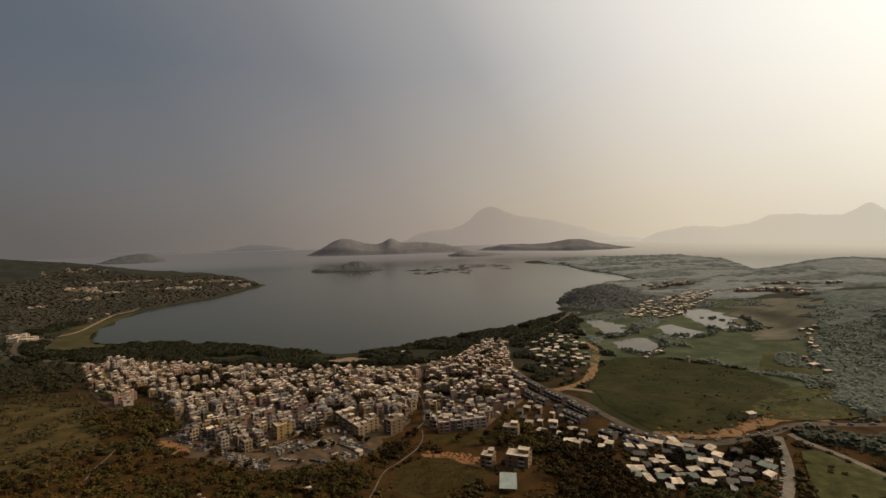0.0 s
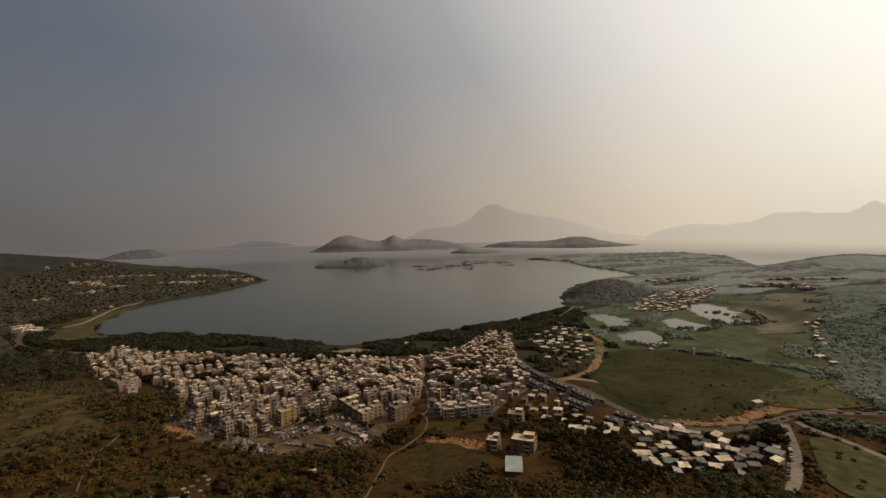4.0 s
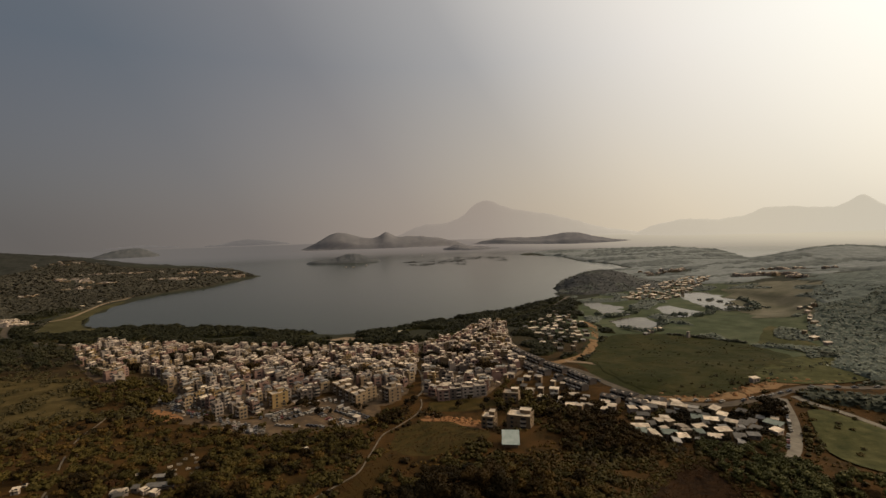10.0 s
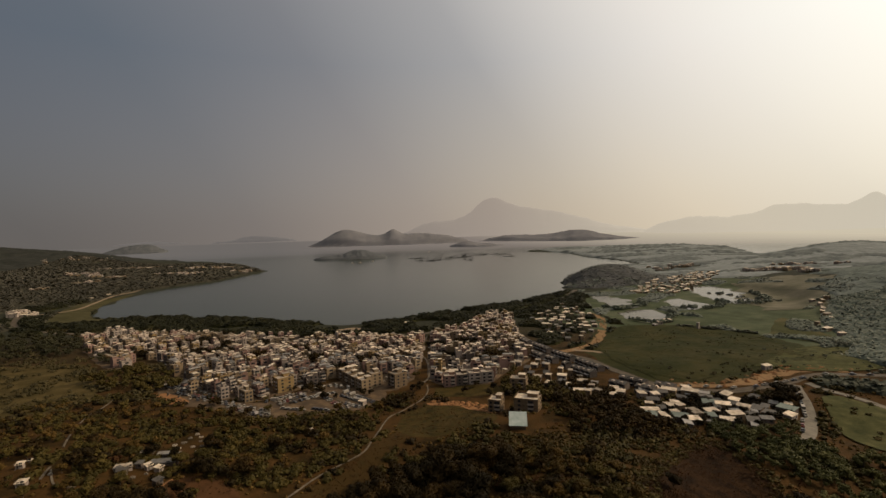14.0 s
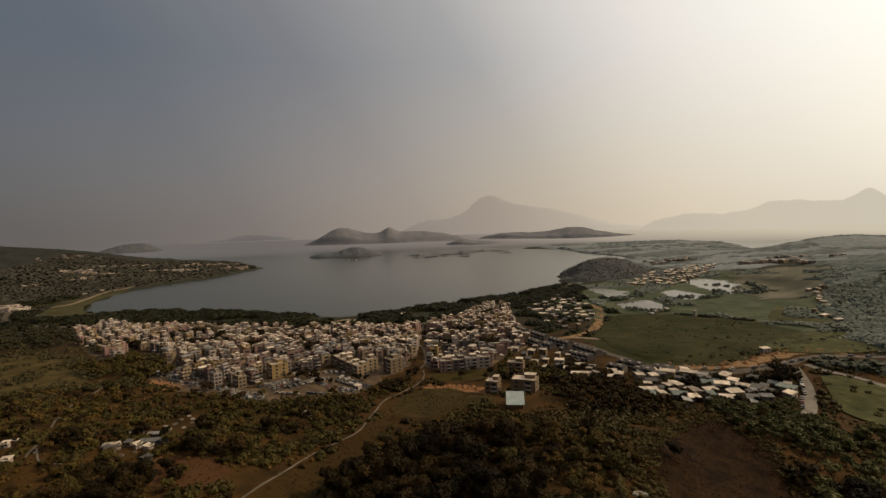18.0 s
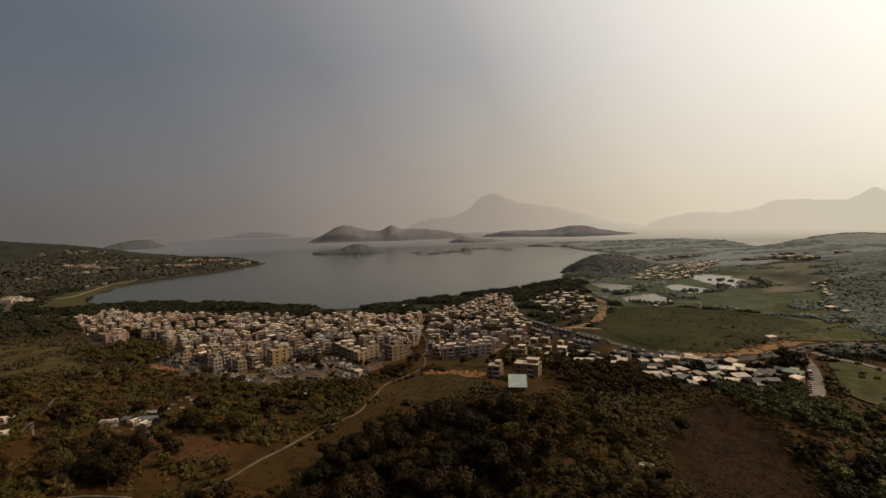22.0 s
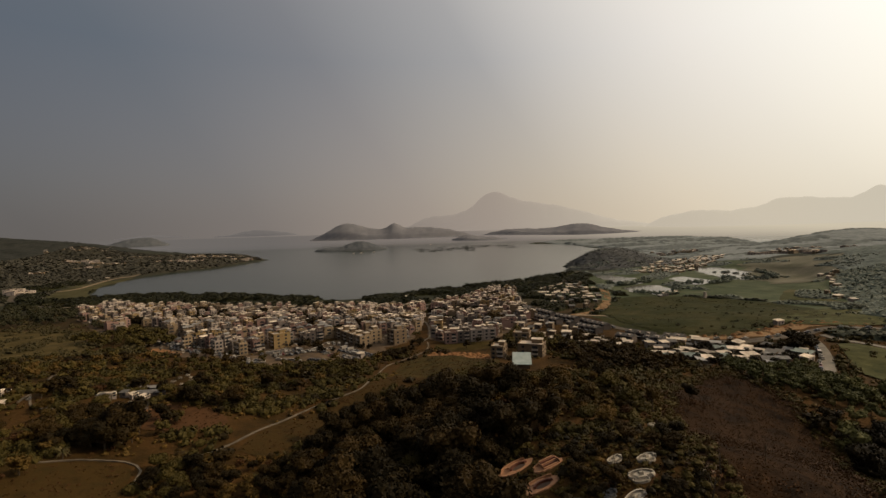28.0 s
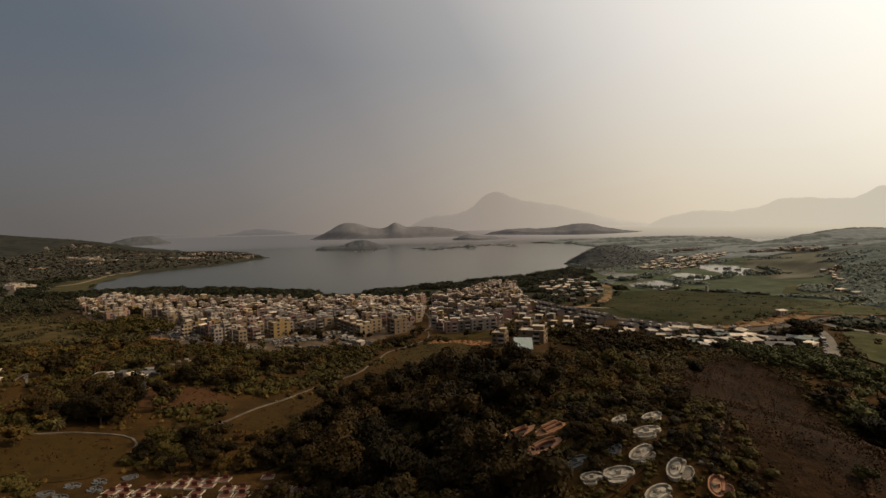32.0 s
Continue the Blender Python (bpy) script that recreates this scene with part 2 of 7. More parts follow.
# level ponds: centre, radii, level
BASINS = [(270, 755, 42, 95, 3.4), (266, 624, 44, 62, 3.6), (368, 708, 52, 66, 4.2), (458, 790, 68, 130, 4.8)]


def coast_distance(px, py):
    """Metres inland (positive) or out at sea (negative)."""
    inside = np.zeros(px.shape, bool)
    best = np.full(px.shape, 1e9)
    for (ax, ay), (bx, by) in zip(COAST, COAST[1:] + COAST[:1]):
        dx, dy = bx - ax, by - ay
        t = np.clip(((px - ax) * dx + (py - ay) * dy) / (dx * dx + dy * dy), 0, 1)
        best = np.minimum(best, np.hypot(px - ax - t * dx, py - ay - t * dy))
        if ay != by:
            cross = ((ay > py) != (by > py)) & (px < (bx - ax) * (py - ay) / (by - ay) + ax)
            inside ^= cross
    return np.where(inside, best, -best)


def smooth(a, b, v):
    t = np.clip((v - a) / (b - a), 0, 1)
    return t * t * (3 - 2 * t)


def land_height(px, py):
    d = coast_distance(px, py)
    wob = 5 * np.sin(px * 0.045 + np.sin(py * 0.03) * 2) + 4 * np.sin(py * 0.061 + px * 0.02)
    d = d + wob * smooth(400, 900, py)
    z = -5 + 6.2 * smooth(-25, 12, d) + 3.5 * smooth(10, 200, d)
    z = z + 5 * smooth(330, 180, py) * smooth(-40, 80, d)
    for cx, cy, rx, ry, turn, h in HILLS:
        c, s = math.cos(radians(turn)), math.sin(radians(turn))
        u, v = ((px - cx) * c + (py - cy) * s) / rx, (-(px - cx) * s + (py - cy) * c) / ry
        z = z + h * np.exp(-(u * u + v * v)) * smooth(-10, 40, d)
    z = z + (0.7 * np.sin(px * 0.09 + py * 0.05) + 0.6 * np.sin(py * 0.11 - px * 0.04)) * smooth(20, 120, d) * smooth(600, 250, py)
    for cx, cy, rx, ry, level in BASINS:
        w = smooth(1.5, 1.0, np.hypot((px - cx) / rx, (py - cy) / ry))
        z = z * (1 - w) + level * w
    return z


def axis_lines(a, b, step, low, high, grow):
    mid = list(np.arange(a, b + step, step))
    s, v = step, mid[-1]
    while v < high:
        s *= grow; v += s; mid.append(v)
    s, v = step, mid[0]
    while v > low:
        s *= grow; v -= s; mid.insert(0, v)
    return np.array(mid)


GX = axis_lines(-460, 460, 5, -3500, 3500, 1.045)
GY = axis_lines(-20, 700, 5, -1400, 3400, 1.04)
GZ = land_height(*np.meshgrid(GX, GY))


def height(x, y):
    i = int(np.clip(np.searchsorted(GX, x) - 1, 0, len(GX) - 2)); j = int(np.clip(np.searchsorted(GY, y) - 1, 0, len(GY) - 2))
    u, v = (x - GX[i]) / (GX[i + 1] - GX[i]), (y - GY[j]) / (GY[j + 1] - GY[j])
    return float((GZ[j, i] * (1 - u) + GZ[j, i + 1] * u) * (1 - v) + (GZ[j + 1, i] * (1 - u) + GZ[j + 1, i + 1] * u) * v)


def heights(x, y):
    """The ground's height at many places."""
    i, j = np.clip(np.searchsorted(GX, x) - 1, 0, len(GX) - 2), np.clip(np.searchsorted(GY, y) - 1, 0, len(GY) - 2)
    u, v = (x - GX[i]) / (GX[i + 1] - GX[i]), (y - GY[j]) / (GY[j + 1] - GY[j])
    return (GZ[j, i] * (1 - u) + GZ[j, i + 1] * u) * (1 - v) + (GZ[j + 1, i] * (1 - u) + GZ[j + 1, i + 1] * u) * v


def mesh_from(name, verts, faces, mat, smooth_faces=False):
    me = bpy.data.meshes.new(name)
    me.from_pydata(verts, [], faces)
    me.materials.append(mat)
    if smooth_faces:
        me.polygons.foreach_set("use_smooth", [True] * len(me.polygons))
    me.update()
    return me


nx, ny = len(GX), len(GY)
g_verts = [(float(GX[i]), float(GY[j]), float(GZ[j, i])) for j in range(ny) for i in range(nx)]
g_faces = [(j * nx + i, j * nx + i + 1, (j + 1) * nx + i + 1, (j + 1) * nx + i) for j in range(ny - 1) for i in range(nx - 1)]
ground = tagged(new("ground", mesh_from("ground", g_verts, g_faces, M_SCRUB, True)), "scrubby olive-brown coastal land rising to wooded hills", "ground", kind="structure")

w_lines = [-4990 + 9980 * k / 40 for k in range(41)]
water = tagged(new("water", mesh_from("water", [(x, y, 0) for y in w_lines for x in w_lines],
               [(j * 41 + i, j * 41 + i + 1, (j + 1) * 41 + i + 1, (j + 1) * 41 + i) for j in range(40) for i in range(40)], M_WATER)),
               "calm grey-green water of a sheltered bay", "water", kind="structure")
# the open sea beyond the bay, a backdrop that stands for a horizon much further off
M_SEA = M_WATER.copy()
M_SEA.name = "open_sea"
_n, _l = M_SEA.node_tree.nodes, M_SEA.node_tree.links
# haze glow: emission coloured by bearing, mixed in with distance
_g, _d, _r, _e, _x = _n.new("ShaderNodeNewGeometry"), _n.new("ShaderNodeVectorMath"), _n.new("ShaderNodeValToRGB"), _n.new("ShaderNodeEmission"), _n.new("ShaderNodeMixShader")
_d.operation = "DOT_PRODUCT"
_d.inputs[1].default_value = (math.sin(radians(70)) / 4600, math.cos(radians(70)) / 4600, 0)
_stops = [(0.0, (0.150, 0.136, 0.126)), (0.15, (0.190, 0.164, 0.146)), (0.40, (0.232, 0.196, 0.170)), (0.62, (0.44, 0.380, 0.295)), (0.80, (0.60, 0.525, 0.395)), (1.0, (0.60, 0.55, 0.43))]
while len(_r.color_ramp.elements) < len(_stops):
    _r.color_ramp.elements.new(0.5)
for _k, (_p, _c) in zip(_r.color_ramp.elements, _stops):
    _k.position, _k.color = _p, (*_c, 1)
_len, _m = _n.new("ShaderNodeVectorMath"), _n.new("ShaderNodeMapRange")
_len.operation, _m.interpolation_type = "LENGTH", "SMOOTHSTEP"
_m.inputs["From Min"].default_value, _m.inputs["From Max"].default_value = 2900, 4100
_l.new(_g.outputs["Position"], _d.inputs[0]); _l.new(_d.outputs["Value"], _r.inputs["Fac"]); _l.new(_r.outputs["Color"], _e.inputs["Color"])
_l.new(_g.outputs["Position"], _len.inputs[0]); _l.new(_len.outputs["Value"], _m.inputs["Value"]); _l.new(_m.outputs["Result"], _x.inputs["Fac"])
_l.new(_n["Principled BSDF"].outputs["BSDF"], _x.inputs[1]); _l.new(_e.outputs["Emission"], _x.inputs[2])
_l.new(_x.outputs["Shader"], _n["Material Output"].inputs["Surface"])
# the sheet climbs far out so that its edge fits the horizon in view
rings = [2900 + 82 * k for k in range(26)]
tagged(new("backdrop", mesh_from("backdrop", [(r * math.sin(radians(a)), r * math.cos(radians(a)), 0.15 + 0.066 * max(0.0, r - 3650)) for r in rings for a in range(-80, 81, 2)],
           [(j * 81 + i, (j + 1) * 81 + i, (j + 1) * 81 + i + 1, j * 81 + i + 1) for j in range(25) for i in range(80)], M_SEA, True)), "pale open sea beyond the bay, glowing with haze", "sea", kind="structure")

# ---- builders ----
rng = np.random.default_rng(7)
rnd = random.Random(11)
BLOCKED = []   # discs that no plant may stand on: x, y, radius


class Shape:
    """Collects boxes, rings and prisms into one mesh."""

    def __init__(self):
        self.v, self.f = [], []

    def add(self, verts, faces):
        n = len(self.v)
        self.v += [tuple(map(float, p)) for p in verts]
        self.f += [tuple(n + i for i in q) for q in faces]
        return self

    def box(self, x, y, z, sx, sy, sz, turn=0.0, taper=1.0):
        """A box whose base is centred on (x, y, z)."""
        c, s = math.cos(radians(turn)), math.sin(radians(turn))
        pts = []
        for k, dz in ((1.0, 0.0), (taper, sz)):
            for a, b in ((-1, -1), (1, -1), (1, 1), (-1, 1)):
                u, w = a * sx / 2 * k, b * sy / 2 * k
                pts.append((x + u * c - w * s, y + u * s + w * c, z + dz))
        return self.add(pts, [(3, 2, 1, 0), (4, 5, 6, 7), (0, 1, 5, 4), (1, 2, 6, 5), (2, 3, 7, 6), (3, 0, 4, 7)])

    def walls(self, x, y, z, sx, sy, sz, wall):
        """Four walls round a rectangle."""
        self.box(x, y - sy / 2 + wall / 2, z, sx, wall, sz).box(x, y + sy / 2 - wall / 2, z, sx, wall, sz)
        return self.box(x - sx / 2 + wall / 2, y, z, wall, sy - 2 * wall, sz).box(x + sx / 2 - wall / 2, y, z, wall, sy - 2 * wall, sz)

    def tube(self, a, b, ra, rb, n=7):
        a, b = Vector(a), Vector(b)
        q = (b - a).to_track_quat("Z", "Y")
        pts = [p + q @ Vector((r * math.cos(6.2832 * k / n), r * math.sin(6.2832 * k / n), 0)) for p, r in ((a, ra), (b, rb)) for k in range(n)]
        return self.add(pts, [(k, (k + 1) % n, n + (k + 1) % n, n + k) for k in range(n)] + [tuple(range(n - 1, -1, -1)), tuple(range(n, 2 * n))])

    def arc_wall(self, r0, r1, a0, a1, z0, z1, n=20, ex=1.0, ey=1.0):
        """A curved wall between two radii, from one angle to the other."""
        pts = []
        for k in range(n + 1):
            a = radians(a0 + (a1 - a0) * k / n)
            for r in (r0, r1):
                for z in (z0, z1):
                    pts.append((r * ex * math.cos(a), r * ey * math.sin(a), z))
        fs = [(0, 1, 3, 2), (4 * n, 4 * n + 2, 4 * n + 3, 4 * n + 1)]
        for k in range(n):
            i, j = 4 * k, 4 * k + 4
            fs += [(i + 1, j + 1, j + 3, i + 3), (i, i + 2, j + 2, j), (i, j, j + 1, i + 1), (i + 2, i + 3, j + 3, j + 2)]
        return self.add(pts, fs)

    def disc(self, r, z0, z1, n=22, ex=1.0, ey=1.0):
        pts = [(r * ex * math.cos(6.2832 * k / n), r * ey * math.sin(6.2832 * k / n), z) for z in (z0, z1) for k in range(n)]
        return self.add(pts, [(k, (k + 1) % n, n + (k + 1) % n, n + k) for k in range(n)] + [tuple(range(n, 2 * n))])

    def mesh(self, name, mat, smooth_faces=False):
        return mesh_from(name, self.v, self.f, mat, smooth_faces)


def part(name, shape, mat, parent, label="", at=None):
    """Links a shape, or a mesh made before, as one part under its thing."""
    ob = new(name, shape if isinstance(shape, bpy.types.Mesh) else shape.mesh(name, mat))
    ob.parent = parent
    if at:
        ob.matrix_basis = at
    return tagged(ob, label)


def spline(points, step=6.0):
    """A smooth line through the points, sampled evenly."""
    p = [Vector((*q, 0)) for q in points]
    p = [p[0] * 2 - p[1]] + p + [p[-1] * 2 - p[-2]]
    out = []
    for k in range(1, len(p) - 2):
        n = max(2, int((p[k + 1] - p[k]).length / step))
        for i in range(n):
            t = i / n
            out.append(0.5 * (2 * p[k] + (p[k + 1] - p[k - 1]) * t + (2 * p[k - 1] - 5 * p[k] + 4 * p[k + 1] - p[k + 2]) * t * t
                              + (3 * p[k] - p[k - 1] - 3 * p[k + 1] + p[k + 2]) * t ** 3))
    out.append(p[-2])
    return out


def inside(poly, x, y):
    hit = False
    for (ax, ay), (bx, by) in zip(poly, poly[1:] + poly[:1]):
        if (ay > y) != (by > y) and x < (bx - ax) * (y - ay) / (by - ay) + ax:
            hit = not hit
    return hit


def ribbon(name, points, width, mat, label, category, lift=0.22, block=True, wobble=0.0, thick=0.3):
    """A road or path that lies on the ground, with a real edge."""
    line = spline(points, 4.0)
    verts, faces = [], []
    for k, p in enumerate(line):
        d = (line[min(k + 1, len(line) - 1)] - line[max(k - 1, 0)]).normalized()
        n = Vector((-d.y, d.x, 0))
        w = width * (1 + wobble * (noise.noise(Vector((p.x * 0.08, p.y * 0.08, 3)))))
        for s in (-0.5, -0.17, 0.17, 0.5):
            q = p + n * w * s
            z = max(height(q.x, q.y), 0.3)
            verts.append((q.x, q.y, z + lift))
        a, b = p - n * w * 0.5, p + n * w * 0.5
        verts += [(a.x, a.y, height(a.x, a.y) + lift - thick), (b.x, b.y, height(b.x, b.y) + lift - thick)]
        if block:
            BLOCKED.append((p.x, p.y, width * 0.5 + 1.2))
    for k in range(len(line) - 1):
        i, j = 6 * k, 6 * k + 6
        faces += [(i + a, i + a + 1, j + a + 1, j + a) for a in range(3)]
        faces += [(i + 4, i, j, j + 4), (i + 3, i + 5, j + 5, j + 3)]
    return tagged(new(name, mesh_from(name, verts, faces, mat)), label, category, kind="structure")


def patch(name, poly, mat, label, category, lift=0.12, step=6.0, ragged=3.0, flat=None, sunk=0.0):
    """A field, yard or pond: a ragged-edged sheet that lies on the ground."""
    edge = spline(poly + poly[:1], step)[:-1]
    edge = [p + Vector((noise.noise(p * 0.06) * ragged, noise.noise(p * 0.06 + Vector((9, 4, 2))) * ragged, 0)) for p in edge]
    ring = [(p.x, p.y) for p in edge]
    xs, ys = [p[0] for p in ring], [p[1] for p in ring]
    bm = bmesh.new()
    bm.faces.new([bm.verts.new((x, y, 0)) for x, y in ring])
    for c in np.arange(min(xs) + step, max(xs), step):
        bmesh.ops.bisect_plane(bm, geom=bm.verts[:] + bm.edges[:] + bm.faces[:], plane_co=(c, 0, 0), plane_no=(1, 0, 0))
    for c in np.arange(min(ys) + step, max(ys), step):
        bmesh.ops.bisect_plane(bm, geom=bm.verts[:] + bm.edges[:] + bm.faces[:], plane_co=(0, c, 0), plane_no=(0, 1, 0))
    bmesh.ops.triangulate(bm, faces=bm.faces[:])
    level = flat if flat is not None else 0.0
    for v in bm.verts:
        v.co.z = (level if flat is not None else height(v.co.x, v.co.y) + lift)
    bm.normal_update()
    if bm.faces and sum(f.normal.z for f in bm.faces) < 0:
        bmesh.ops.reverse_faces(bm, faces=bm.faces[:])
    me = bpy.data.meshes.new(name)
    bm.to_mesh(me)
    bm.free()
    me.materials.append(mat)
    return tagged(new(name, me), label, category, kind="structure")


# ---- roads, tracks, fields and ponds ----
ribbon("road", [(-720, 800), (-640, 700), (-569, 650), (-423, 600), (-321, 584), (-222, 566), (-121, 545), (-54, 540), (-28, 552), (36, 603), (99, 684), (202, 814), (260, 930)],
       8.5, M_ASPHALT, "pale asphalt coast road behind a mangrove belt", "road")
ribbon("road", [(68, 640), (83, 511), (94, 456), (109, 427), (124, 388), (132, 348), (146, 318), (165, 301), (191, 297), (224, 308), (245, 316), (286, 318), (340, 316), (420, 330)],
       6.4, M_ASPHALT, "grey asphalt road curving past terraced houses", "road", lift=0.24)
ribbon("road", [(226, 303), (214, 282), (200, 258), (183, 235), (166, 216)], 5.4, M_ROAD, "pale concrete road with a queue of vehicles", "road", lift=0.28)
ribbon("road", [(236, 306), (238, 290), (243, 272), (250, 252), (262, 225), (280, 190)], 5.0, M_ROAD, "light concrete side road beside a field", "road", lift=0.30)
ribbon("dirt_track", [(175, 690), (195, 652), (200, 605), (174, 524), (148, 469), (122, 443), (106, 436)], 9.0, M_SOIL, "wide bare orange earth works track", "track", wobble=0.7, lift=0.2)
ribbon("dirt_track", [(118, 441), (136, 428), (150, 405)], 7.0, M_SAND, "sandy bare earth track verge", "track", wobble=0.5, lift=0.2)
ribbon("dirt_track", [(150, 322), (178, 306), (203, 311), (222, 322), (246, 327), (280, 328)], 9.0, M_SOIL, "bare orange earth works track along a road", "track", wobble=0.8, lift=0.19)
ribbon("footpath", [(-80, 144), (-72, 155), (-67, 175), (-60, 199), (-50, 213), (-42, 224), (-40, 248), (-37, 279), (-29, 293), (-19, 315), (-15, 336), (-16, 352)],
       0.75, M_CONCRETE, "narrow pale concrete footpath winding through scrub", "path", lift=0.3)
ribbon("footpath", [(-125, 132), (-115, 136), (-108, 140), (-96, 142), (-89, 138), (-87, 130)], 0.55, M_CONCRETE, "narrow pale concrete footpath round a dry field", "path", lift=0.3)
for line in ([(-231, 322), (-223, 294), (-211, 265)], [(-197, 241), (-184, 220)], [(-169.5, 195), (-162, 181)], [(-166, 191), (-153, 177), (-145, 177)]):
    ribbon("footpath", line, 0.75, M_CONCRETE, "pale concrete footpath half lost in scrub", "path", lift=0.3)
ribbon("footpath", [(-118, 177), (-117, 183), (-116, 189), (-112, 193)], 1.0, M_CLAY, "worn orange earth path beside huts", "path", lift=0.26)
ribbon("boundary_wall", [(-76, 250), (-74, 252), (-71, 251.5), (-68, 249)], 0.5, M_CONCRETE, "low curved white wall beside a hut", "wall", lift=0.9, thick=1.4)
ribbon("road", [(-690, 788), (-668, 850), (-697, 941), (-738, 1055), (-742, 1130), (-760, 1200)], 6.0, M_SAND, "pale sea-wall road along an inner shore", "road", lift=0.5)
BLOCKED += [(-690 - 0.35 * k, 800 + 5.5 * k, 14) for k in range(0, 70, 2)]
ribbon("footpath", [(16, 72), (20, 74), (26, 77), (31, 83), (36, 88)], 0.4, M_REDSOIL, "worn earth footpath between hillside graves", "path", lift=0.16)
ribbon("stream_bank", [(-22, 530), (-27, 462), (-19, 427), (-15, 380), (-20, 354)], 1.6, M_CONCRETE, "concrete stream channel wall between houses", "channel", lift=0.5)

MARSH = [(140, 439), (171, 500), (200, 546), (250, 556), (290, 536), (318, 478), (316, 408), (291, 355), (223, 342), (201, 328), (163, 322), (143, 349)]
patch("pasture", [(128, 620), (180, 530), (250, 535), (296, 490), (300, 372), (322, 346), (380, 345), (430, 400), (480, 500), (560, 620), (640, 800), (600, 980), (400, 940), (300, 900), (210, 800)], M_PASTURE, "hazy green pasture and reeds round fish ponds", "pasture", lift=0.2, step=8)
patch("verge", [(128, 442), (158, 505), (190, 562), (250, 578), (345, 545), (350, 400), (332, 338), (225, 331), (203, 317), (160, 311), (134, 350), (126, 400)], M_MARSH, "rough green verge between a marsh and roads", "grass", lift=0.15)
FLAT = [(-600, 700), (-655, 790), (-690, 860), (-712, 930), (-716, 1000), (-722, 1090), (-712, 1085), (-690, 1000), (-655, 900), (-605, 806), (-560, 756), (-519, 736), (-550, 690)]
patch("marsh", FLAT, M_FLAT, "flat olive salt marsh at the head of the bay", "marsh", lift=0.35)
patch("marsh", MARSH, M_MARSH, "flat dark green reed marsh inside a road bend", "marsh", lift=0.45)
patch("meadow", [(226, 345), (312, 408), (352, 402), (326, 341), (268, 324), (244, 328)], M_FIELD, "pale olive meadow at the foot of the valley", "meadow", lift=0.7)
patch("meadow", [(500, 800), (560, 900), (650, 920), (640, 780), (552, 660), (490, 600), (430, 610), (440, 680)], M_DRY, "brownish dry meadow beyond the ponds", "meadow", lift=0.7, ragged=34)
patch("meadow", [(330, 480), (400, 560), (380, 470), (345, 410)], M_MEADOW, "olive grass meadow along a valley track", "meadow", lift=0.7)
patch("meadow", [(222, 279), (234, 279), (246, 248), (236, 220), (206, 205), (196, 230)], M_FIELD, "smooth green field beside a road", "field", lift=0.7)
SLOPE = [(36, 62), (38, 78), (43, 95), (50, 115), (58, 138), (68, 160), (80, 178), (98, 196), (116, 204), (120, 186), (117, 164), (110, 138), (98, 116), (82, 92), (67, 72), (58, 60)]
patch("bare_slope", SLOPE, M_BURNT, "dark brown burnt earth on a steep slope", "soil", lift=0.2, step=3, ragged=7)
patch("bare_earth", [(-148, 603), (-120, 610), (-100, 604), (-93, 584), (-118, 576), (-140, 574)], M_SAND, "sandy clearing between shore trees", "soil", lift=0.25, step=4, ragged=6)
BLOCKED += [(-120, 590, 20), (-138, 588, 14), (-105, 592, 14)]
patch("yard", [(-250, 400), (-228, 377), (-192, 345), (-152, 312), (-125, 316), (-106, 349), (-80, 370), (-45, 335), (-58, 300), (-104, 283), (-150, 292), (-205, 330)],
      M_PAVED, "bare brown car yard at the edge of the town", "yard")
TOWN_A = [(-415, 597), (-316, 576), (-217, 556), (-118, 533), (-26, 522), (-25, 444), (-25, 392), (-38, 341), (-63, 349), (-88, 378), (-111, 347), (-133, 316), (-156, 320), (-194, 343), (-232, 396), (-276, 450), (-330, 493)]
TOWN_W = [(-445, 572), (-446, 632), (-378, 575), (-286, 424), (-306, 424), (-384, 499)]
TOWN_B = [(-17, 461), (-16, 530), (14, 566), (55, 650), (92, 660), (78, 534), (84, 447), (66, 399), (50, 382), (28, 346), (-13, 362)]
for outline in (TOWN_A, TOWN_W, TOWN_B):
    patch("town_ground", outline, M_PAVED, "worn brown paving between dense village houses", "paving", lift=0.10)
patch("bare_earth", [(-212, 329), (-205, 336), (-186, 327), (-176, 314), (-188, 312), (-198, 320)], M_CLAY, "patch of bright orange bare earth", "soil", lift=0.22, step=3, ragged=2)
patch("bare_earth", [(-14, 305), (-1, 302), (12, 298), (22, 290), (30, 276), (26, 268), (15, 280), (5, 292), (-12, 298)], M_CLAY, "strip of orange dug earth beside new houses", "soil", lift=0.2, step=4)
patch("grass_field", [(-30, 283), (-10, 300), (16, 300), (26, 275), (22, 248), (-8, 240), (-28, 250)], M_LAWN, "dry olive grass field below a wooded hill", "field", lift=0.14)
patch("grass_field", [(-8, 345), (30, 345), (44, 325), (10, 322), (-8, 328)], M_LAWN, "dry grass plot in front of a terrace", "field", lift=0.14)
patch("grass_field", [(-68, 152), (-64, 180), (-48, 207), (-36, 236), (-30, 252), (-22, 240), (-34, 205), (-44, 172), (-54, 150)], M_GRASS, "dry grass strip along a footpath", "field", lift=0.16, step=4)
patch("grass_field", [(-124, 130), (-112, 137), (-97, 140), (-90, 135), (-86, 121), (-98, 113), (-115, 116)], M_GRASS, "brown dry grass clearing in scrub", "field", lift=0.16, step=4)
patch("grass_field", [(-433, 452), (-350, 451), (-312, 407), (-331, 371), (-365, 378)], M_TAN, "tan dry grass field at the edge of town", "field", lift=0.14)
patch("grass_field", [(-345, 408), (-300, 392), (-262, 352), (-248, 312), (-268, 286), (-318, 300), (-372, 345)], M_TAN, "olive dry grass on a low hillside", "field", lift=0.16)
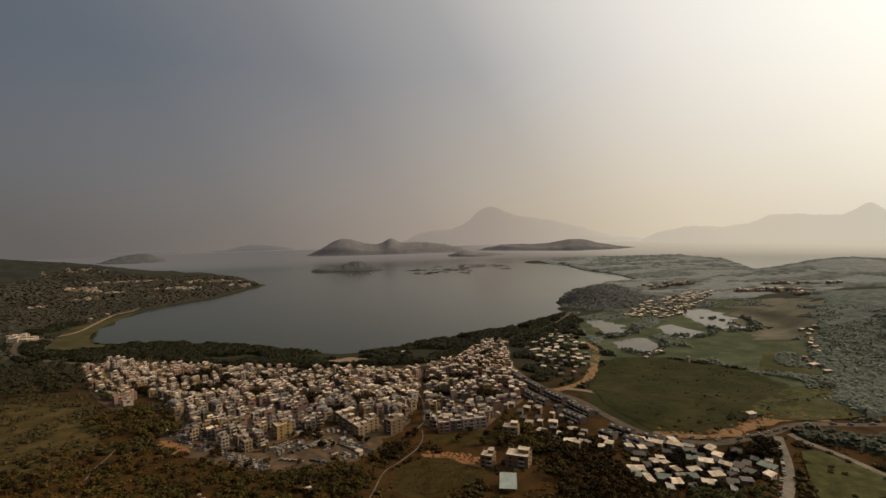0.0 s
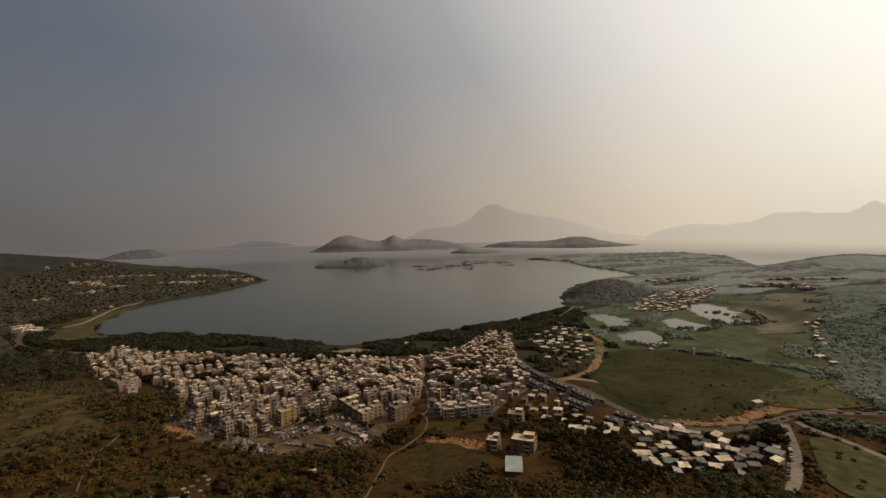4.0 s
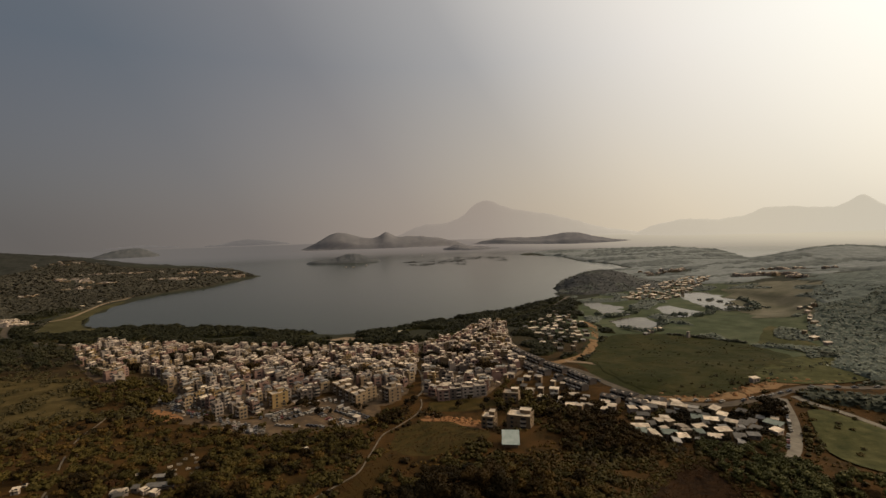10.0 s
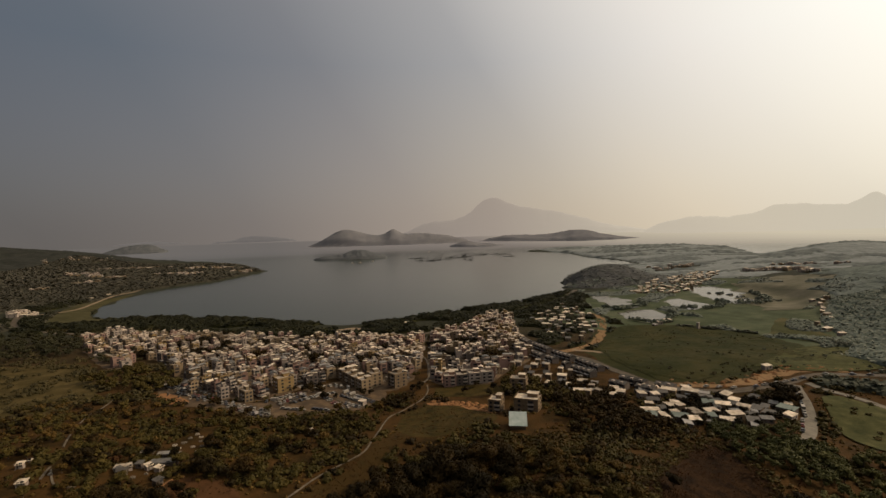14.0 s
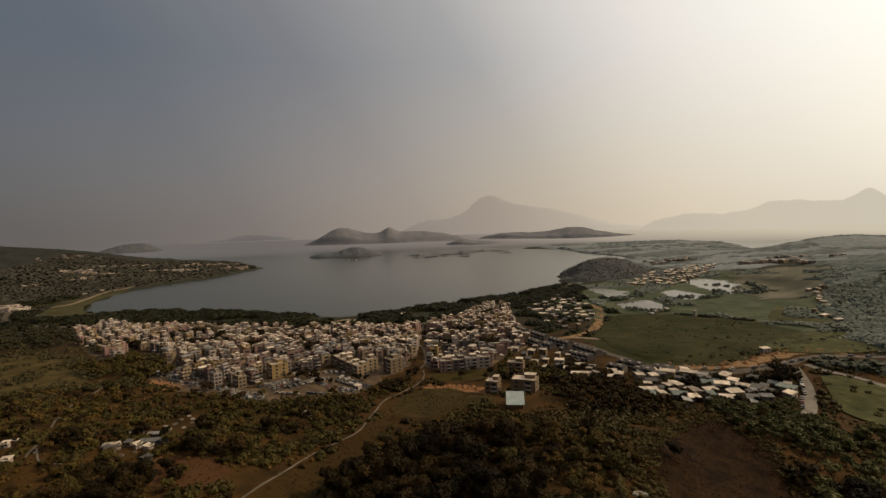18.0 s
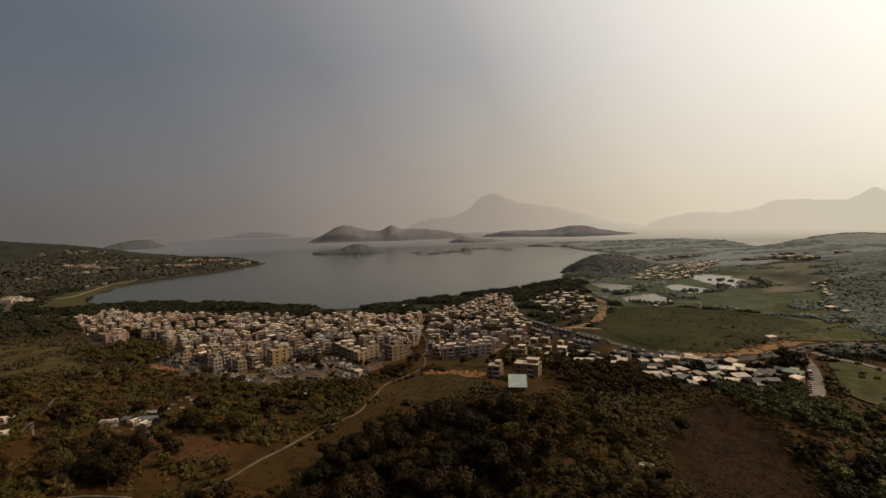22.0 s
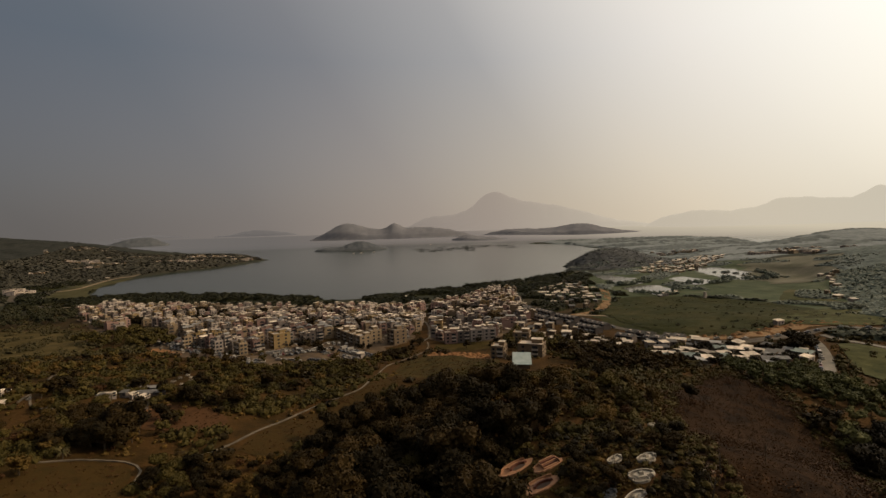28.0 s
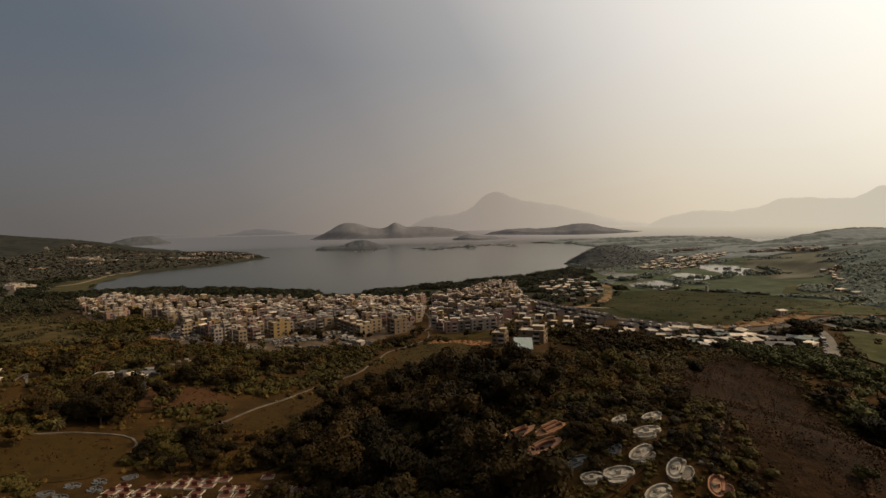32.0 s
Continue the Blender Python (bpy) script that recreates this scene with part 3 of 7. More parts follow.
patch("bare_earth", [(-124, 174), (-113, 190), (-90, 188), (-82, 170), (-106, 168)], M_REDSOIL, "reddish bare earth around hillside huts", "soil", lift=0.16, step=4)
M_POND = material("pond_water", [(0.060, 0.054, 0.038), (0.090, 0.080, 0.058)], 40, 0.14)
M_POND.node_tree.nodes["Principled BSDF"].inputs["IOR"].default_value = 1.28
M_POND.node_tree.nodes["Principled BSDF"].inputs["Specular Tint"].default_value = (1.0, 0.96, 0.84, 1)
for outline in ([(251, 815), (287, 815), (290, 708), (250, 685)], [(238, 653), (279, 668), (294, 626), (264, 578), (240, 596)],
                [(340, 735), (392, 756), (404, 700), (380, 670), (334, 662)], [(448, 879), (505, 890), (492, 746), (462, 690), (417, 698), (430, 791)]):
    cx, cy = sum(p[0] for p in outline) / len(outline), sum(p[1] for p in outline) / len(outline)
    rim = height(cx, cy) + 0.45
    patch("pond", outline, M_POND, "shallow silvery fish pond with grassy banks", "pond", step=6, ragged=16, flat=rim)
    for k in range(12):
        BLOCKED.append((cx + 18 * math.cos(k), cy + 30 * math.sin(k), 26))

# ---- houses ----


def wall_paint(name, a, b, c):
    return material(name, [a, b, c], 2.5, 0.8, 0.01, 0.5, per_object=0.22, island=0.18)


WALLS = [("cream", wall_paint("cream_render", (0.140, 0.095, 0.053), (0.207, 0.148, 0.088), (0.173, 0.120, 0.070))),
         ("white", wall_paint("white_tile", (0.170, 0.134, 0.108), (0.258, 0.208, 0.170), (0.212, 0.168, 0.134))),
         ("pink", wall_paint("pink_tile", (0.142, 0.082, 0.064), (0.196, 0.120, 0.094), (0.166, 0.098, 0.078))),
         ("beige", wall_paint("beige_tile", (0.097, 0.063, 0.036), (0.143, 0.099, 0.059), (0.116, 0.078, 0.046))),
         ("grey", wall_paint("grey_render", (0.064, 0.049, 0.040), (0.104, 0.081, 0.066), (0.082, 0.063, 0.052))),
         ("yellow", wall_paint("yellow_render", (0.19, 0.107, 0.043), (0.202, 0.139, 0.060), (0.21, 0.122, 0.049)))]
M_ROOF = material("roof_screed", [(0.11, 0.085, 0.062), (0.30, 0.24, 0.178), (0.18, 0.140, 0.102)], 2.5, 0.9, 0.01, 0.5, per_object=0.4, island=0.4)
M_ROOF_W = material("white_roof", [(0.2268, 0.176, 0.1244), (0.5076, 0.4134, 0.306)], 3, 0.7, per_object=0.35, island=0.4)
M_TIN = material("pale_tin", [(0.10, 0.09, 0.078), (0.19, 0.17, 0.148)], 2, 0.6, 0.02, 0.3, per_object=0.5)
M_GREENTIN = material("faded_green_tin", [(0.085, 0.10, 0.082), (0.15, 0.165, 0.135)], 2, 0.7, 0.02, 0.3, per_object=0.3)
M_OLDTIN = material("weathered_tin", [(0.035, 0.031, 0.027), (0.075, 0.066, 0.056), (0.05, 0.04, 0.032)], 2, 0.8, 0.02, 0.3, per_object=0.5)
M_DARKROOF = material("dark_roof", [(0.040, 0.035, 0.030), (0.080, 0.070, 0.060), (0.055, 0.047, 0.04)], 2, 0.9, per_object=0.4)
M_PANE = material("window_glass", [(0.015, 0.017, 0.02), (0.03, 0.033, 0.036)], 1, 0.12)
M_TRIM = material("white_trim", [(0.264, 0.216, 0.1705), (0.3432, 0.282, 0.2255)], 1, 0.7)
M_TEAL = material("teal_sheet", [(0.1925, 0.2248, 0.2025), (0.2712, 0.2972, 0.27)], 3, 0.5, 0.02, 0.4)
WINDOW = Shape().box(0, 0.03, 0, 1.5, 0.14, 1.25).mesh("window", M_PANE)
WINDOW_WIDE = Shape().box(0, 0.03, 0, 3.0, 0.14, 1.35).mesh("window", M_PANE)
BALCONY = Shape().box(0, -0.55, 0, 3.2, 1.1, 0.16).box(0, -1.05, 0.16, 3.2, 0.08, 0.85).box(-1.56, -0.55, 0.16, 0.08, 1.1, 0.85).box(1.56, -0.55, 0.16, 0.08, 1.1, 0.85).mesh("balcony", M_TRIM)


def house(w, d, floors, wall, colour, near, roof_kind):
    """A village house with parapet, stair hut, windows and balconies; its front faces -y."""
    h = 2.45 * floors
    s = Shape().box(0, 0, -1.5, w, d, h + 1.5)
    if near:
        for k in range(1, floors):
            s.box(0, 0, 2.45 * k - 0.1, w + 0.24, d + 0.24, 0.2)
    root = tagged(new("house", s.mesh("house", wall)), f"{colour} {['', 'one', 'two', 'three', 'four', 'five', 'six', 'seven'][floors]}-storey flat-roofed village house among others", "house", "village houses")
    part("roof", Shape().box(0, 0, h, w - 0.1, d - 0.1, 0.12), M_ROOF_W if roof_kind in (1, 3) else M_ROOF, root)
    part("parapet", Shape().walls(0, 0, h, w + 0.1, d + 0.1, 0.95, 0.22), wall, root)
    if roof_kind != 3:
        side = -1 if roof_kind == 1 else 1
        hut = part("stair_hut", Shape().box(-w * 0.2 * side, d * 0.22, h + 0.1, w * 0.42, d * 0.4, 2.2), wall, root)
        part("roof_slab", Shape().box(-w * 0.2 * side, d * 0.22, h + 2.3, w * 0.48, d * 0.48, 0.16), M_ROOF_W if roof_kind else M_ROOF, hut)
    else:
        part("canopy", Shape().add([(-w * 0.45, -d * 0.4, h + 1.9), (w * 0.45, -d * 0.4, h + 1.9), (w * 0.45, d * 0.45, h + 1.9), (-w * 0.45, d * 0.45, h + 1.9), (-w * 0.45, 0, h + 2.8), (w * 0.45, 0, h + 2.8)],
                                   [(3, 2, 1, 0), (0, 1, 5, 4), (2, 3, 4, 5), (1, 2, 5), (3, 0, 4)]).box(w * 0.4, -d * 0.35, h, 0.12, 0.12, 1.9).box(-w * 0.4, -d * 0.35, h, 0.12, 0.12, 1.9)
             .box(w * 0.4, d * 0.4, h, 0.12, 0.12, 1.9).box(-w * 0.4, d * 0.4, h, 0.12, 0.12, 1.9), M_TIN if floors % 2 else M_ROOF_W, root, "pitched sheet-metal rooftop shelter")
    if roof_kind in (0, 3):
        tank = part("water_tank", Shape().tube((w * 0.3, d * 0.3, h + 0.3), (w * 0.3, d * 0.3, h + 1.7), 0.6, 0.6, 10).box(w * 0.3, d * 0.3, h, 1.4, 1.4, 0.3), M_TIN, root, "pale metal water tank")
    if roof_kind == 2:
        part("canopy", Shape().box(w * 0.22, -d * 0.12, h + 2.2, w * 0.5, d * 0.6, 0.1).box(w * 0.44, -d * 0.4, h, 0.1, 0.1, 2.2).box(w * 0.02, -d * 0.4, h, 0.1, 0.1, 2.2)
             .box(w * 0.44, d * 0.16, h, 0.1, 0.1, 2.2), M_TIN, root, "corrugated metal rooftop canopy")
    if near:
        for k in range(floors):
            z = 2.45 * k + 0.95
            part("window", WINDOW, None, root, at=pose(-w * 0.28, -d / 2, z))
            part("window", WINDOW_WIDE, None, root, at=pose(w * 0.2, -d / 2, z))
            part("window", WINDOW, None, root, at=pose(w / 2, -d * 0.22, z, 0, 0, 90))
            part("window", WINDOW, None, root, at=pose(w / 2, d * 0.22, z, 0, 0, 90))
            part("window", WINDOW, None, root, at=pose(-w / 2, 0, z, 0, 0, -90))
            if k:
                part("balcony", BALCONY, None, root, at=pose(w * 0.2, -d / 2, 2.45 * k))
    else:
        for k in range(1, floors):
            part("window", WINDOW_WIDE, None, root, at=pose(0, -d / 2, 2.45 * k + 0.9))
            part("window", WINDOW_WIDE, None, root, at=pose(w / 2, 0, 2.45 * k + 0.9, 0, 0, 90))
    return root


VARIANTS = {}
BACK_ROWS = {}   # houses of the rear rows, joined colour by colour


def back_house(x, y, turn, wall_k, w, d, floors):
    body, roof, pane = BACK_ROWS.setdefault(wall_k, (Shape(), Shape(), Shape()))
    h, z = 2.45 * floors, height(x, y)
    extra, hut, tall = Shape(), rnd.choice([-0.2, 0.2, 0.0]), rnd.choice([0.3, 0.4, 2.2, 2.4, 2.4])
    if rnd.random() < 0.7:
        extra.box(rnd.uniform(-0.1, 0.25) * w, -d * 0.14, h + rnd.uniform(1.5, 2.4), w * rnd.uniform(0.45, 0.8), d * rnd.uniform(0.4, 0.65), 0.12)
    if rnd.random() < 0.4:
        extra.box(-w * 0.5 - 1.4, rnd.uniform(-2, 2), 2.4, 2.8, 5.0, 0.15)
    m = pose(x, y, z, 0, 0, turn)
    for shape, s in ((body, Shape().box(0, 0, -1.5, w, d, h + 1.5).walls(0, 0, h, w + 0.1, d + 0.1, 0.95, 0.22).box(hut * w, d * 0.22, h, w * 0.45, d * 0.4, tall)),
                     (roof, extra.box(0, 0, h, w - 0.5, d - 0.5, 0.12).box(hut * w, d * 0.22, h + tall, w * 0.52, d * 0.48, 0.16)), (pane, Shape())):
        if shape is pane:
            for k in range(floors):
                for q in (-0.25, 0.25):
                    s.box(q * w, -d / 2 - 0.02, 2.45 * k + 0.95, 1.5, 0.12, 1.25).box(w / 2 + 0.02, q * d, 2.45 * k + 0.95, 0.12, 1.4, 1.25)
        shape.add([m @ Vector(v) for v in s.v], s.f)
    BLOCKED.append((x, y, max(w, d) * 0.62))



def place_house(x, y, turn, near, wall_k, w, d, floors, roof_kind, lift=0.0):
    key = (near, wall_k, w, d, floors, roof_kind)
    m = pose(x, y, height(x, y) + lift, 0, 0, turn)
    if key in VARIANTS:
        ob = copy_thing(VARIANTS[key], m)
    else:
        ob = VARIANTS[key] = house(w, d, floors, WALLS[wall_k][1], WALLS[wall_k][0], near, roof_kind)
        ob.matrix_basis = m
    BLOCKED.append((x, y, max(w, d) * 0.62))
    return ob


KEEP_FREE = [(-266, 528, 13), (-250, 475, 9), (-228, 492, 9), (-236, 509, 8), (-286, 512, 9), (-184, 516, 8), (-10, 472, 7), (-122, 345, 13), (-72, 362, 24), (-58, 345, 14), (-38, 350, 11), (14, 352, 17), (-245, 465, 12), (-225, 470, 11), (-305, 470, 13), (-268, 430, 9),
             (-280, 520, 9), (-180, 450, 8), (-120, 430, 7), (-110, 500, 9), (-60, 470, 8), (-160, 530, 8), (-260, 560, 8), (-70, 420, 7), (40, 520, 8), (60, 580, 8), (0, 430, 7), (-200, 505, 9), (-148, 470, 8), (-95, 395, 9), (45, 420, 12), (20, 480, 9)]


def fill_town(poly, turn, dx, dy, near_line, back_line, skip, floors):
    c, s = math.cos(radians(turn)), math.sin(radians(turn))
    cx, cy = poly[0]
    for i in range(-60, 61):
        for j in range(-60, 61):
            u, v = i * dx + (j % 3) * 3 + rnd.uniform(-1.3, 1.3), j * dy + rnd.uniform(-1.5, 1.5) + 4 * math.sin(i * 0.45)
            x, y = cx + u * c - v * s, cy + u * s + v * c
            if not inside(poly, x, y) or rnd.random() < skip or any((x - a) ** 2 + (y - b) ** 2 < r * r for a, b, r in KEEP_FREE):
                continue
            near = y < near_line
            shape = rnd.choice([(6.2, 6.4), (5.4, 7.6), (7.8, 5.4), (4.6, 5.2), (9.2, 5.6)])
            colour, way = rnd.choice([0, 0, 1, 1, 1, 2, 2, 2, 3, 3, 4, 4, 5]), turn + rnd.choice([0, 0, 0, 90, 90]) + 16 * math.sin(x * 0.021 + y * 0.017) + rnd.uniform(-9, 9)
            if y > back_line:
                back_house(x, y, way, colour, *shape, rnd.choice(floors))
            else:
                place_house(x, y, way, near, colour, *shape, rnd.choice(floors), rnd.choice([0, 1, 2, 3, 3]))


fill_town(TOWN_A, -50, 8.2, 10.0, 372, 425, 0.16, [1, 2, 2, 2, 3, 3, 3, 3])
fill_town(TOWN_W, -38, 9.5, 11.0, 0, 440, 0.5, [2, 2, 3])
fill_town(TOWN_B, -12, 8.2, 10.0, 372, 415, 0.24, [2, 2, 3, 3])
for ax, ay, bx, by, wide, n in [(-735, 812, -690, 772, 16, 12), (-1250, 1590, -1000, 1450, 45, 26), (-1330, 1860, -1160, 1900, 70, 34), (-940, 1585, -820, 1600, 40, 18), (-965, 1800, -800, 1850, 45, 26),
                                (-760, 1720, -690, 1690, 30, 14), (-1800, 2090, -1600, 2340, 70, 44), (-1020, 1152, -985, 1180, 15, 4), (-1010, 1290, -970, 1320, 20, 4),
                                (690, 1080, 800, 1005, 20, 26), (740, 990, 712, 905, 12, 8), (820, 1180, 960, 1120, 25, 12), (560, 1250, 700, 1320, 40, 14), (940, 2300, 1100, 2380, 40, 10)]:
    for i in range(n):
        t = rnd.random()
        back_house(ax + (bx - ax) * t + rnd.uniform(-wide, wide) * 0.5, ay + (by - ay) * t + rnd.uniform(-wide, wide), rnd.uniform(-50, 40), rnd.choice([0, 1, 1]), rnd.uniform(9, 20), rnd.uniform(8, 12), rnd.choice([1, 1, 2]))
        BLOCKED[-1] = (BLOCKED[-1][0], BLOCKED[-1][1] - 14, 24)
for k, (body, roof, pane) in BACK_ROWS.items():
    rows = tagged(new("village_houses", body.mesh("village_houses", WALLS[k][1])), f"rear rows of {WALLS[k][0]} flat-roofed village houses", "houses", kind="stuff")
    tagged(part("roofs", roof, M_ROOF_W if k in (0, 1, 2, 4) else M_ROOF, rows), kind="stuff")
    tagged(part("windows", pane, M_PANE, rows), kind="stuff")
LEAN = {0: Shape(), 1: Shape(), 2: Shape()}
for poly, n in ((TOWN_A, 1100), (TOWN_B, 340), (TOWN_W, 90)):
    xs, ys = [p[0] for p in poly], [p[1] for p in poly]
    for i in range(n):
        x, y = rnd.uniform(min(xs), max(xs)), rnd.uniform(min(ys), max(ys))
        if inside(poly, x, y):
            w, d, z, k, turn = rnd.uniform(2.2, 5.5), rnd.uniform(1.8, 3.6), height(x, y), rnd.choice([0, 1, 1, 2, 2]), -50 + rnd.uniform(-15, 15)
            h = rnd.uniform(2.2, 3.4)
            LEAN[k].box(x, y, z + h, w, d, 0.12, turn)
            c, s = math.cos(radians(turn)), math.sin(radians(turn))
            for u, v in ((-0.46, -0.46), (0.46, -0.46), (0.46, 0.46), (-0.46, 0.46)):
                LEAN[k].box(x + u * w * c - v * d * s, y + u * w * s + v * d * c, z - 0.3, 0.12, 0.12, h + 0.3, turn)
for k, s in LEAN.items():
    tagged(new("lean_to_roofs", s.mesh("lean_to_roofs", (M_ROOF_W, M_TIN, M_OLDTIN)[k])), ("white", "pale tin", "rusty dark tin")[k] + " lean-to roofs on posts between village houses", "roofs", kind="stuff")
# the larger buildings at the front of the town
place_house(-122, 346, -50, True, 5, 10, 12, 4, 0)
for k in range(4):
    place_house(-83 + 6.6 * k, 377 - 9.0 * k, -54, True, 0 if k == 3 else 3, 11, 9, 3, 1)
place_house(-56, 356, -54, True, 0, 9, 9, 4, 0)
place_house(-38, 350, -50, True, 3, 9.6, 11, 4, 0)
for k in range(4):
    place_house(1 + 9.4 * k, 351 + 1.2 * k, 7, True, (2, 4, 1, 1)[k], 9.2, 9, 3, 1)
place_house(-399, 571, -40, True, 1, 9, 9, 4, 0)
place_house(50, 331, -18, True, 3, 11, 10, 3, 1)
place_house(28, 278, -20, True, 3, 7.5, 9.5, 3, 1)
place_house(46, 273, -22, True, 3, 14, 11, 3, 1, 0.4)
for k, (x, y) in enumerate([(-332, 478), (-318, 462), (-305, 445), (-296, 432), (-350, 500), (-368, 520)]):
    place_house(x, y, -42, False, (0, 3, 0, 1, 0, 1)[k], 8.1, 8.1, (2, 3, 3, 2, 3, 4)[k], k % 3)

# long terraces with dark roofs along the curved road


def terrace_unit():
    s = Shape().box(0, 0, -1.5, 5.6, 6.4, 5.9)
    root = tagged(new("terrace_house", s.mesh("terrace_house", WALLS[4][1])), "narrow grey terraced house with a dark pitched roof", "house", "terraced houses by the road")
    part("roof", Shape().add([(-3.0, -3.6, 4.3), (3.0, -3.6, 4.3), (3.0, 3.6, 4.3), (-3.0, 3.6, 4.3), (-3.0, 0, 5.8), (3.0, 0, 5.8)],
                             [(3, 2, 1, 0), (0, 1, 5, 4), (2, 3, 4, 5), (1, 2, 5), (3, 0, 4)]), M_DARKROOF, root)
    part("dormer", Shape().box(0, -2.0, 4.4, 1.8, 2.0, 1.1), WALLS[1][1], root)
    for k in range(2):
        part("window", WINDOW_WIDE, None, root, at=pose(0, -3.2, 0.6 + 2.0 * k))
    part("porch", Shape().box(0, -4.4, 2.3, 4.6, 1.8, 0.14).box(-2.1, -5.1, -0.6, 0.14, 0.14, 2.9).box(2.1, -5.1, -0.6, 0.14, 0.14, 2.9), M_TIN, root, "pale tin porch roof")
    return root


unit = None
for row, (ax, ay, bx, by) in enumerate([(74, 500, 121, 352), (64, 470, 108, 340), (122, 330, 146, 300), (112, 322, 134, 294)]):
    L = math.hypot(bx - ax, by - ay)
    for k in range(int(L / 6.4)):
        t = (k + 0.5) * 6.4 / L
        x, y = ax + (bx - ax) * t, ay + (by - ay) * t
        if (row == 1 and k % 9 in (4, 5)) or (k + row) % 6 == 5:
            continue
        m = pose(x, y, height(x, y), 0, 0, math.degrees(math.atan2(by - ay, bx - ax)))
        if unit is None:
            unit = terrace_unit(); unit.matrix_basis = m
        else:
            copy_thing(unit, m)
        BLOCKED.append((x, y, 7))

# low sheds and cottages with pale flat roofs


def shed(w, d, h, wall, roof, label, pitch=0.0):
    root = tagged(new("shed", Shape().box(0, 0, -1.2, w, d, h + 1.2).mesh("shed", wall)), label, "shed", "low village sheds")
    s = Shape().add([(-w / 2 - 0.4, -d / 2 - 0.4, h), (w / 2 + 0.4, -d / 2 - 0.4, h), (w / 2 + 0.4, d / 2 + 0.4, h + pitch), (-w / 2 - 0.4, d / 2 + 0.4, h + pitch),
                     (-w / 2 - 0.4, -d / 2 - 0.4, h + 0.18), (w / 2 + 0.4, -d / 2 - 0.4, h + 0.18), (w / 2 + 0.4, d / 2 + 0.4, h + 0.18 + pitch), (-w / 2 - 0.4, d / 2 + 0.4, h + 0.18 + pitch)],
                    [(3, 2, 1, 0), (4, 5, 6, 7), (0, 1, 5, 4), (1, 2, 6, 5), (2, 3, 7, 6), (3, 0, 4, 7)])
    part("roof", s, roof, root)
    part("door", Shape().box(-w * 0.2, -d / 2 - 0.02, 0, 1.0, 0.12, 2.05), M_DARKROOF, root)
    part("window", WINDOW, None, root, at=pose(w * 0.22, -d / 2, 0.95))
    return root


SHEDS = [shed(7.4, 5.4, 2.8, WALLS[1][1], M_ROOF_W, "low white shed with a pale flat roof", 0.5),
         shed(5.8, 4.4, 2.6, WALLS[4][1], M_TIN, "small grey hut with a pale tin roof", 0.7),
         shed(11, 6, 3.4, WALLS[0][1], M_ROOF_W, "long low cream shed with a white roof", 0.6),
         shed(5.2, 4.8, 4.8, WALLS[3][1], M_ROOF, "two-storey beige cottage with a flat screed roof", 0.0),
         shed(6.2, 5.0, 2.7, WALLS[1][1], M_ROOF_W, "tiny white hut with a white roof", 0.3),
         shed(6.8, 5.2, 3.4, WALLS[4][1], M_ROOF_W, "grey cottage with a bright white flat roof", 0.4),
         shed(9.5, 4.6, 2.4, WALLS[4][1], M_OLDTIN, "long low hut with a weathered tin roof", 0.5),
         shed(3.4, 2.6, 1.9, WALLS[4][1], M_OLDTIN, "tiny grey hut with a weathered tin roof", 0.3),
         shed(7.0, 5.4, 2.6, WALLS[3][1], M_OLDTIN, "low beige cottage with a weathered tin roof", 0.8),
         shed(9.0, 6.6, 3.0, WALLS[4][1], M_GREENTIN, "low workshop with a faded green tin roof", 0.7)]
SHEDS += [shed(11.5, 3.4, 1.7, WALLS[4][1], M_TIN, "long low grey hut with a corrugated roof", 0.4), shed(3.8, 2.8, 1.5, WALLS[1][1], M_ROOF_W, "small white-roofed hut among hillside scrub", 0.4),
          shed(2.2, 1.8, 1.0, WALLS[1][1], M_ROOF_W, "tiny pale hillside shelter in scrub", 0.2)]
SHED_USED = set()


def place_shed(k, x, y, turn):
    size = rnd.uniform(0.72, 1.04)
    m = pose(x, y, height(x, y), 0, 0, turn) @ Matrix.Diagonal((size, rnd.uniform(0.75, 1.05), rnd.uniform(0.85, 1.2), 1))
    if k in SHED_USED:
        ob = copy_thing(SHEDS[k], m)
    else:
        SHED_USED.add(k); ob = SHEDS[k]; ob.matrix_basis = m
    BLOCKED.append((x, y, 3.6))
    return ob


TOWN_D = [(122, 300), (146, 306), (162, 288), (200, 280), (190, 256), (172, 236), (149, 228), (108, 226), (108, 259)]
done = []
for i in range(900):
    x, y = rnd.uniform(104, 202), rnd.uniform(224, 306)
    if inside(TOWN_D, x, y) and (x - 200) ** 2 + (y - 277) ** 2 > 150 and all((x - a) ** 2 + (y - b) ** 2 > 50 for a, b in done) and noise.noise(Vector((x * 0.06, y * 0.06, 5))) > -0.26:
        done.append((x, y))
        place_shed(rnd.choice([0, 1, 2, 4, 1, 8, 5, 6, 9, 1, 3, 8]), x, y, -22 + rnd.choice([0, 0, 90]) + 20 * math.sin(x * 0.06) + rnd.uniform(-18, 18))
for k in range(3):
    place_shed(2, 130 + 9.5 * k, 303 - 7.5 * k, -38)
done = []
for i in range(400):
    x, y = rnd.uniform(52, 118), rnd.uniform(296, 400)
    if 0.38 * (400 - y) + 46 < x < 0.46 * (400 - y) + 74 and all((x - a) ** 2 + (y - b) ** 2 > 75 for a, b in done):
        done.append((x, y))
        place_shed(rnd.choice([3, 3, 5, 1, 8, 0]), x, y, -25 + rnd.uniform(-12, 12))
TOWN_E = [(113, 621), (185, 740), (195, 640), (176, 549), (132, 470), (113, 508)]
done = []
